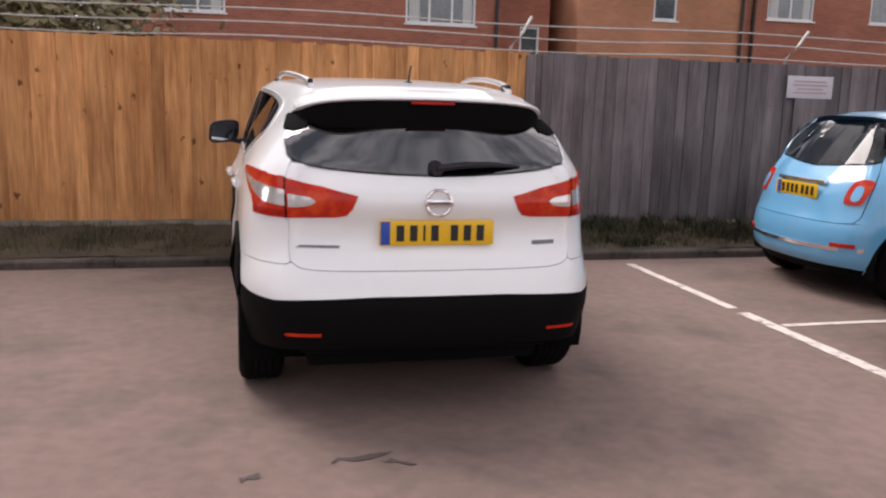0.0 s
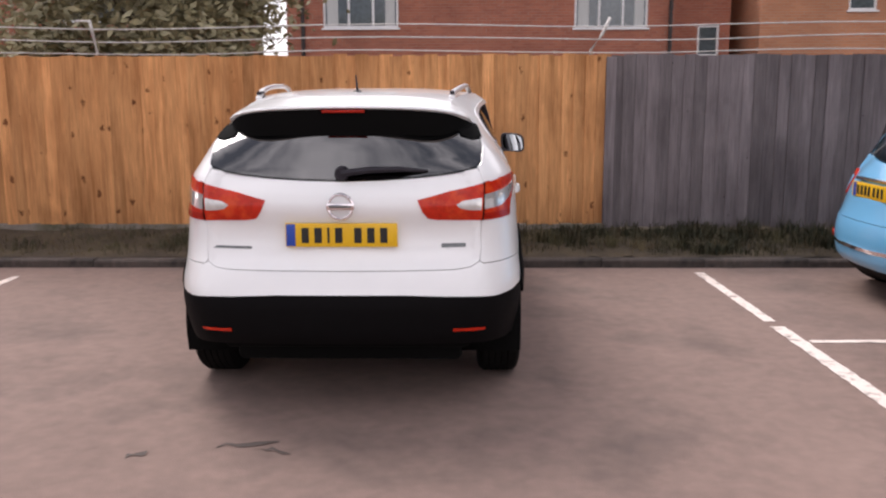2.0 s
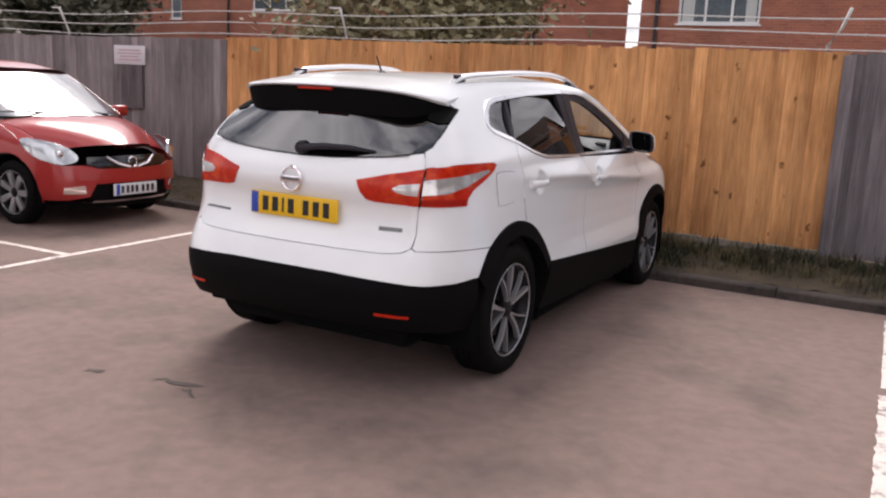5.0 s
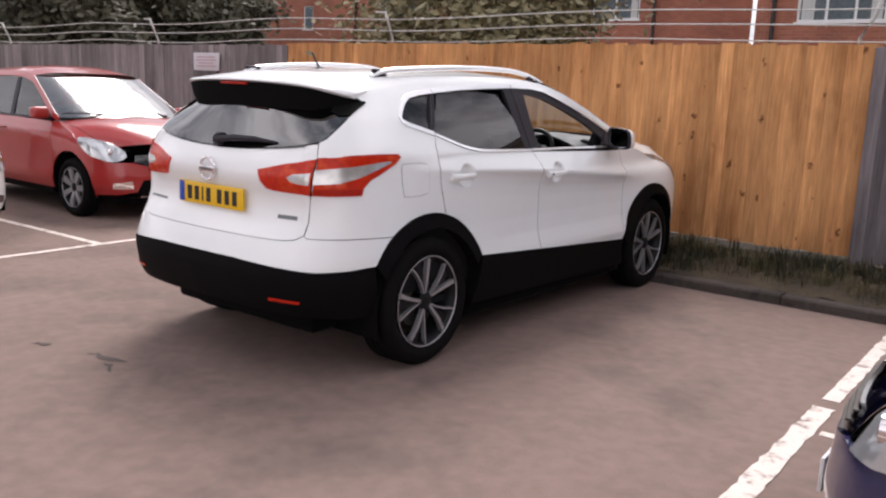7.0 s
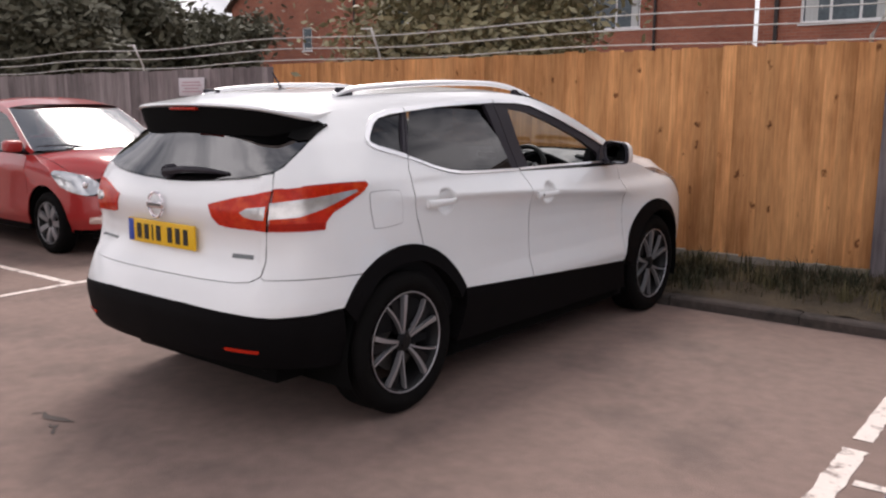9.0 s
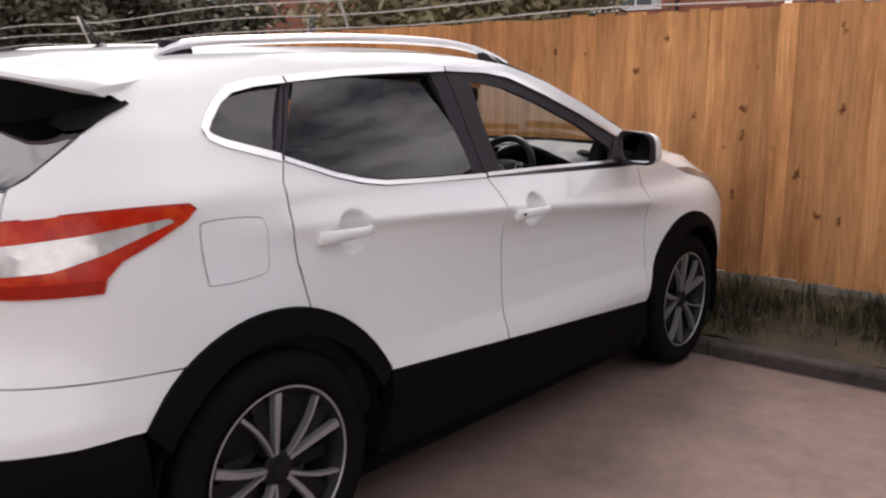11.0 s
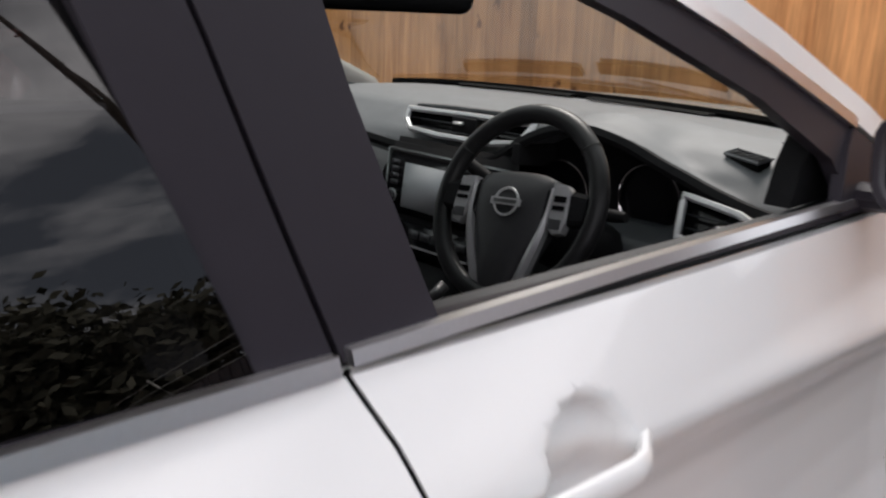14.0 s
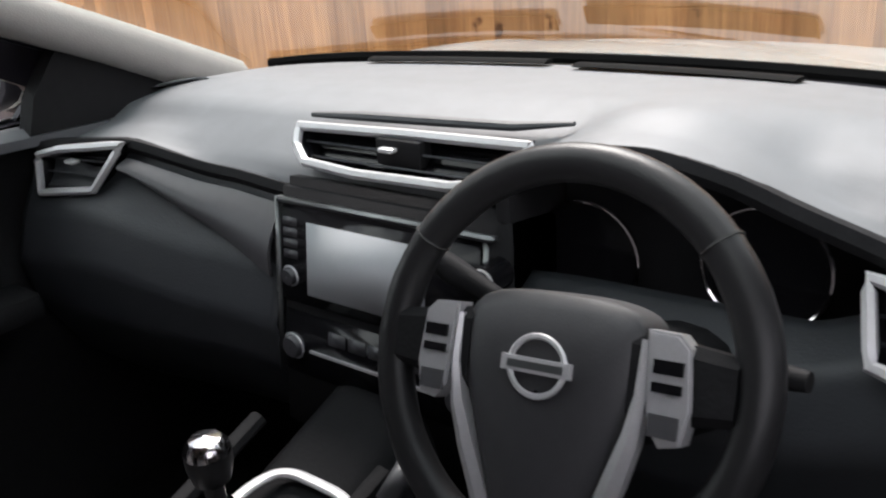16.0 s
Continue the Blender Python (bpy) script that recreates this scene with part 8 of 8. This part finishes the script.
        tube(bm, [(sg * (h.x - 0.004), d0 + 0.08, be - 0.125), (sg * (h.x + 0.022), d0 + 0.11, be - 0.122), (sg * (h.x + 0.022), d0 + 0.22, be - 0.12), (sg * (h.x - 0.004), d0 + 0.25, be - 0.12)], 0.012, 8)
        part("door_handle", bm, M_CHROME if retro else paint, car)
        p = at(*Y(ws1 - 0.20, be + 0.05))
        bm = bmesh.new()
        box(bm, (min(sg * (p.x + 0.02), sg * (p.x + 0.20)), ws1 - 0.24, be + 0.015), (max(sg * (p.x + 0.02), sg * (p.x + 0.20)), ws1 - 0.12, be + 0.135), 0.04, segments=4)
        mi = part("mirror", bm, paint, car)
        bm = bmesh.new()
        box(bm, (min(sg * (p.x + 0.04), sg * (p.x + 0.185)), ws1 - 0.2435, be + 0.035), (max(sg * (p.x + 0.04), sg * (p.x + 0.185)), ws1 - 0.236, be + 0.118), 0.003)
        part("mirror_glass", bm, M_MIRROR, mi)
        bm = bmesh.new()
        tube(bm, [(sg * (p.x - 0.02), ws1 - 0.18, be + 0.02), (sg * (p.x + 0.06), ws1 - 0.18, be + 0.035)], 0.02, 8)
        part("mirror_arm", bm, M_SATIN, mi)
        for hub in ((yr, R), (yf, R)):
            wheel(car, hub, sg, R, 0.185, R * 0.68, 7, 0.955 * W, "plain")
            bm = bmesh.new()
            pts = arc(hub[0], hub[1], A - 0.004, 195, -15, 14)
            ra = [bm.verts.new((sg * (W - 0.05), y, z)) for y, z in pts]
            rb = [bm.verts.new((sg * 0.5, y, z)) for y, z in pts]
            for i in range(14):
                bm.faces.new((ra[i], ra[i + 1], rb[i + 1], rb[i]))
            bm.faces.new(rb)
            part("arch_liner", bm, M_GAP, car)
    # dark cabin: seats, dash and floor that the glass shows
    for x in (-0.36, 0.36):
        st = part("front_seat", boxes(((x - 0.22, 0.40 * L, 0.42), (x + 0.22, 0.40 * L + 0.5, 0.56)), bevel=0.05), M_CABIN, car)
        part("seat_back", boxes(((x - 0.21, 0.38 * L - 0.06, 0.52), (x + 0.21, 0.38 * L + 0.08, be + 0.16)), bevel=0.05), M_CABIN, st)
        part("headrest", boxes(((x - 0.12, 0.37 * L - 0.05, be + 0.17), (x + 0.12, 0.37 * L + 0.04, be + 0.33)), bevel=0.04), M_CABIN, st)
        part("rear_seat_back", boxes(((x - 0.24, 0.72, 0.50), (x + 0.24, 0.84, be + 0.08)), bevel=0.05), M_CABIN, car)
    bm = bmesh.new()
    box(bm, (-0.84 * W, ws1 - 0.30, be - 0.16), (0.84 * W, ws1 + 0.10, be - 0.01), 0.04)
    part("dash_panel", bm, M_DASHLOW, car)
    bm = bmesh.new()
    tube(bm, [(0.36 + 0.17 * math.cos(w), ws1 - 0.42 + 0.08 * math.sin(w), be - 0.03 + 0.15 * math.sin(w)) for w in [2 * math.pi * i / 24 for i in range(24)]], 0.015, 6, True)
    part("steering_wheel", bm, M_LEATHER, car)
    bm = bmesh.new()
    box(bm, (-0.80 * W, 0.25, 0.20), (0.80 * W, L - 0.35, 0.30), 0.04)
    box(bm, (-0.55, 0.3, 0.22), (0.55, L - 0.3, 0.40), 0.04)
    for s in (-1, 1):
        box(bm, (min(s * 0.80 * W, s * 0.84 * W), 1.0, 0.28), (max(s * 0.80 * W, s * 0.84 * W), L - 1.1, be - 0.03))
    box(bm, (-0.6 * W, 0.36, 0.60), (0.6 * W, 0.40, be))
    part("underbody", bm, M_GAP, car)
    # plates with bars for their characters
    for front in (False, True):
        z0 = 0.30 if front else (be - 0.19 if retro else 0.68)
        c = at(E if front else 0.0, z0 + 0.05)
        sy = 1 if front else -1
        y = c.y + sy * (0.022 if front else 0.016)
        o = part("number_plate", boxes(((-0.26, min(y, y - sy * 0.012), z0), (0.26, max(y, y - sy * 0.012), z0 + 0.111)), bevel=0.003), M_PLATE_W if front else M_PLATE_Y, car, "white number plate" if front else "yellow number plate")
        part("plate_band", boxes(((-sy * -0.214 - 0.021, min(y, y + sy * 0.003), z0 + 0.005), (-sy * -0.214 + 0.021, max(y, y + sy * 0.003), z0 + 0.106))), M_PLATE_B, o, smooth=False)
        for x in (-0.16, -0.10, -0.045, 0.01, 0.085, 0.145, 0.205):
            part("plate_bar", boxes(((sy * -x - 0.016, min(y, y + sy * 0.003), z0 + 0.02), (sy * -x + 0.016, max(y, y + sy * 0.003), z0 + 0.09))), M_INK, o, smooth=False)
    if retro:
        part("plate_handle", boxes(((-0.29, at(0, be - 0.05).y - 0.03, be - 0.070), (0.29, at(0, be - 0.05).y + 0.03, be - 0.045)), bevel=0.008), M_CHROME, car, "chrome tailgate handle bar")
        half = [X(0.0, 0.405), X(0.3 * W, 0.405), X(0.6 * W, 0.408), X(0.85 * W, 0.415)]
        part("bumper_trim", ribbon(at, [(-a, b) for a, b in reversed(half[1:])] + half, 0.028, -0.010, 0.014), M_CHROME, car, "chrome bumper strip")
    return car


hatch("small_blue_car", "light blue retro hatchback with chrome bumper strip, parked along the fence", pose(3.45, 2.50, 0, 0, 0, -90), M_BLUE, 3.57, 0.815, 1.49, (0.62, 2.92), 0.295, 0.95, 1.25, retro=True)
hatch("red_hatchback", "red hatchback with a chrome vee grille, parked along the fence", pose(-7.78, 2.70, 0, 0, 0, -90), M_RED, 3.80, 0.83, 1.53, (0.60, 3.05), 0.30, 0.96, 1.0, doors=4, grille="vee", round_lamp=True)
hatch("navy_hatchback", "dark navy hatchback with slatted grille, nose by the bay line", pose(7.03, 0.33, 0, 0, 0, 90), M_NAVY, 4.0, 0.86, 1.50, (0.70, 3.22), 0.31, 0.965, 1.0, doors=4, grille="slats", lamp_in=0.70)
hatch("white_hatchback", "white hatchback with a black lower bumper, beside the red car", pose(-7.72, 0.16, 0, 0, 0, -90), M_WHITE, 4.0, 0.86, 1.50, (0.70, 3.22), 0.31, 0.95, 1.0, doors=4, grille="slats", trim=M_CHROME, lamp_in=0.70)

# ---- fence boards, gravel boards and kerb stones, piece by piece ----
def board_mesh(name, w, h, seed, material):
    r = random.Random(seed)
    bm = bmesh.new()
    t0, t1 = 0.020, 0.006
    top = [r.uniform(-0.006, 0.006) for _ in range(2)]
    pts = [(-w / 2, 0, 0), (w / 2, 0, 0), (w / 2, -t1 - r.uniform(0, 0.004), 0), (-w / 2, -t0, 0)]
    lo = [bm.verts.new((x, y, 0)) for x, y, _ in pts]
    mid = [bm.verts.new((x + r.uniform(-0.002, 0.002), y - r.uniform(0, 0.003), h * 0.5)) for x, y, _ in pts]
    hi = [bm.verts.new((x, y, h + (top[0] if x < 0 else top[1]))) for x, y, _ in pts]
    for A, B in ((lo, mid), (mid, hi)):
        for k in range(4):
            bm.faces.new((A[k], A[(k + 1) % 4], B[(k + 1) % 4], B[k]))
    bm.faces.new(lo[::-1])
    bm.faces.new(hi)
    bmesh.ops.recalc_face_normals(bm, faces=bm.faces)
    me = bpy.data.meshes.new(name)
    bm.to_mesh(me)
    bm.free()
    me.materials.append(material)
    return me


def fence_run(label, x0, x1, material, pitch, z0, z1, seed, y=4.862):
    r = random.Random(seed)
    fe = thing("fence", label, "fence", "boundary fence")
    part("fence_rail", boxes(((x0, y + 0.002, z0 + 0.25), (x1, y + 0.04, z0 + 0.34)), ((x0, y + 0.002, z1 - 0.35), (x1, y + 0.04, z1 - 0.26)), ((x0, y + 0.002, (z0 + z1) / 2), (x1, y + 0.04, (z0 + z1) / 2 + 0.09))), material, fe, smooth=False)
    kinds = [board_mesh("board", pitch * 1.16, z1 - z0, seed + i, material) for i in range(6)]
    n = int(round((x1 - x0) / pitch))
    for i in range(n):
        b = new("board", kinds[r.randrange(6)])
        b.parent = fe
        b.matrix_basis = pose(x0 + (i + 0.5) * (x1 - x0) / n, y + r.uniform(-0.003, 0.003), z0 + r.uniform(-0.008, 0.010), r.uniform(-0.35, 0.35), r.uniform(-0.25, 0.25), r.uniform(-1.2, 0.6))
    return fe


fence_run("new orange-brown closeboard timber fence", -4.80, 2.03, M_ORANGE, 0.113, 0.235, 1.925, 30)
fence_run("weathered grey closeboard timber fence", 2.06, 11.0, M_GREYWOOD, 0.118, 0.20, 1.915, 60, 4.855)
fence_run("old grey closeboard timber fence", -16.0, -4.86, M_OLDWOOD, 0.118, 0.18, 1.905, 90, 4.855)
for px in (-4.83, 2.045):
    tagged(obj("fence_post", boxes(((px - 0.05, 4.83, 0.0), (px + 0.05, 4.93, 1.90)), bevel=0.006), M_GREYWOOD, smooth=False), "grey timber fence post where the new boards end", "post", "fence posts")
gb = thing("gravel_boards", "stained concrete gravel boards under the new fence", "gravel board", kind="structure")
for i in range(4):
    a = -4.78 + i * 1.70
    bm = boxes(((a, 4.845, 0.02), (a + 1.69, 4.885, 0.236)), bevel=0.006)
    part("gravel_board", bm, M_CONCRETE, gb, smooth=False)
kerb = thing("kerb", "dark mottled concrete kerb along the verge", "kerb", kind="structure")
bm = bmesh.new()
prof = [(0.0, -0.02), (0.0, 0.055), (0.010, 0.068), (0.025, 0.073), (0.118, 0.073), (0.125, 0.066), (0.125, -0.02)]
a = [bm.verts.new((-0.455, y, z)) for y, z in prof]
b = [bm.verts.new((0.455, y, z)) for y, z in prof]
for k in range(len(prof)):
    bm.faces.new((a[k], a[(k + 1) % len(prof)], b[(k + 1) % len(prof)], b[k]))
bm.faces.new(a)
bm.faces.new(b[::-1])
bmesh.ops.recalc_face_normals(bm, faces=bm.faces)
kerb_mesh = bpy.data.meshes.new("kerb_stone")
bm.to_mesh(kerb_mesh)
bm.free()
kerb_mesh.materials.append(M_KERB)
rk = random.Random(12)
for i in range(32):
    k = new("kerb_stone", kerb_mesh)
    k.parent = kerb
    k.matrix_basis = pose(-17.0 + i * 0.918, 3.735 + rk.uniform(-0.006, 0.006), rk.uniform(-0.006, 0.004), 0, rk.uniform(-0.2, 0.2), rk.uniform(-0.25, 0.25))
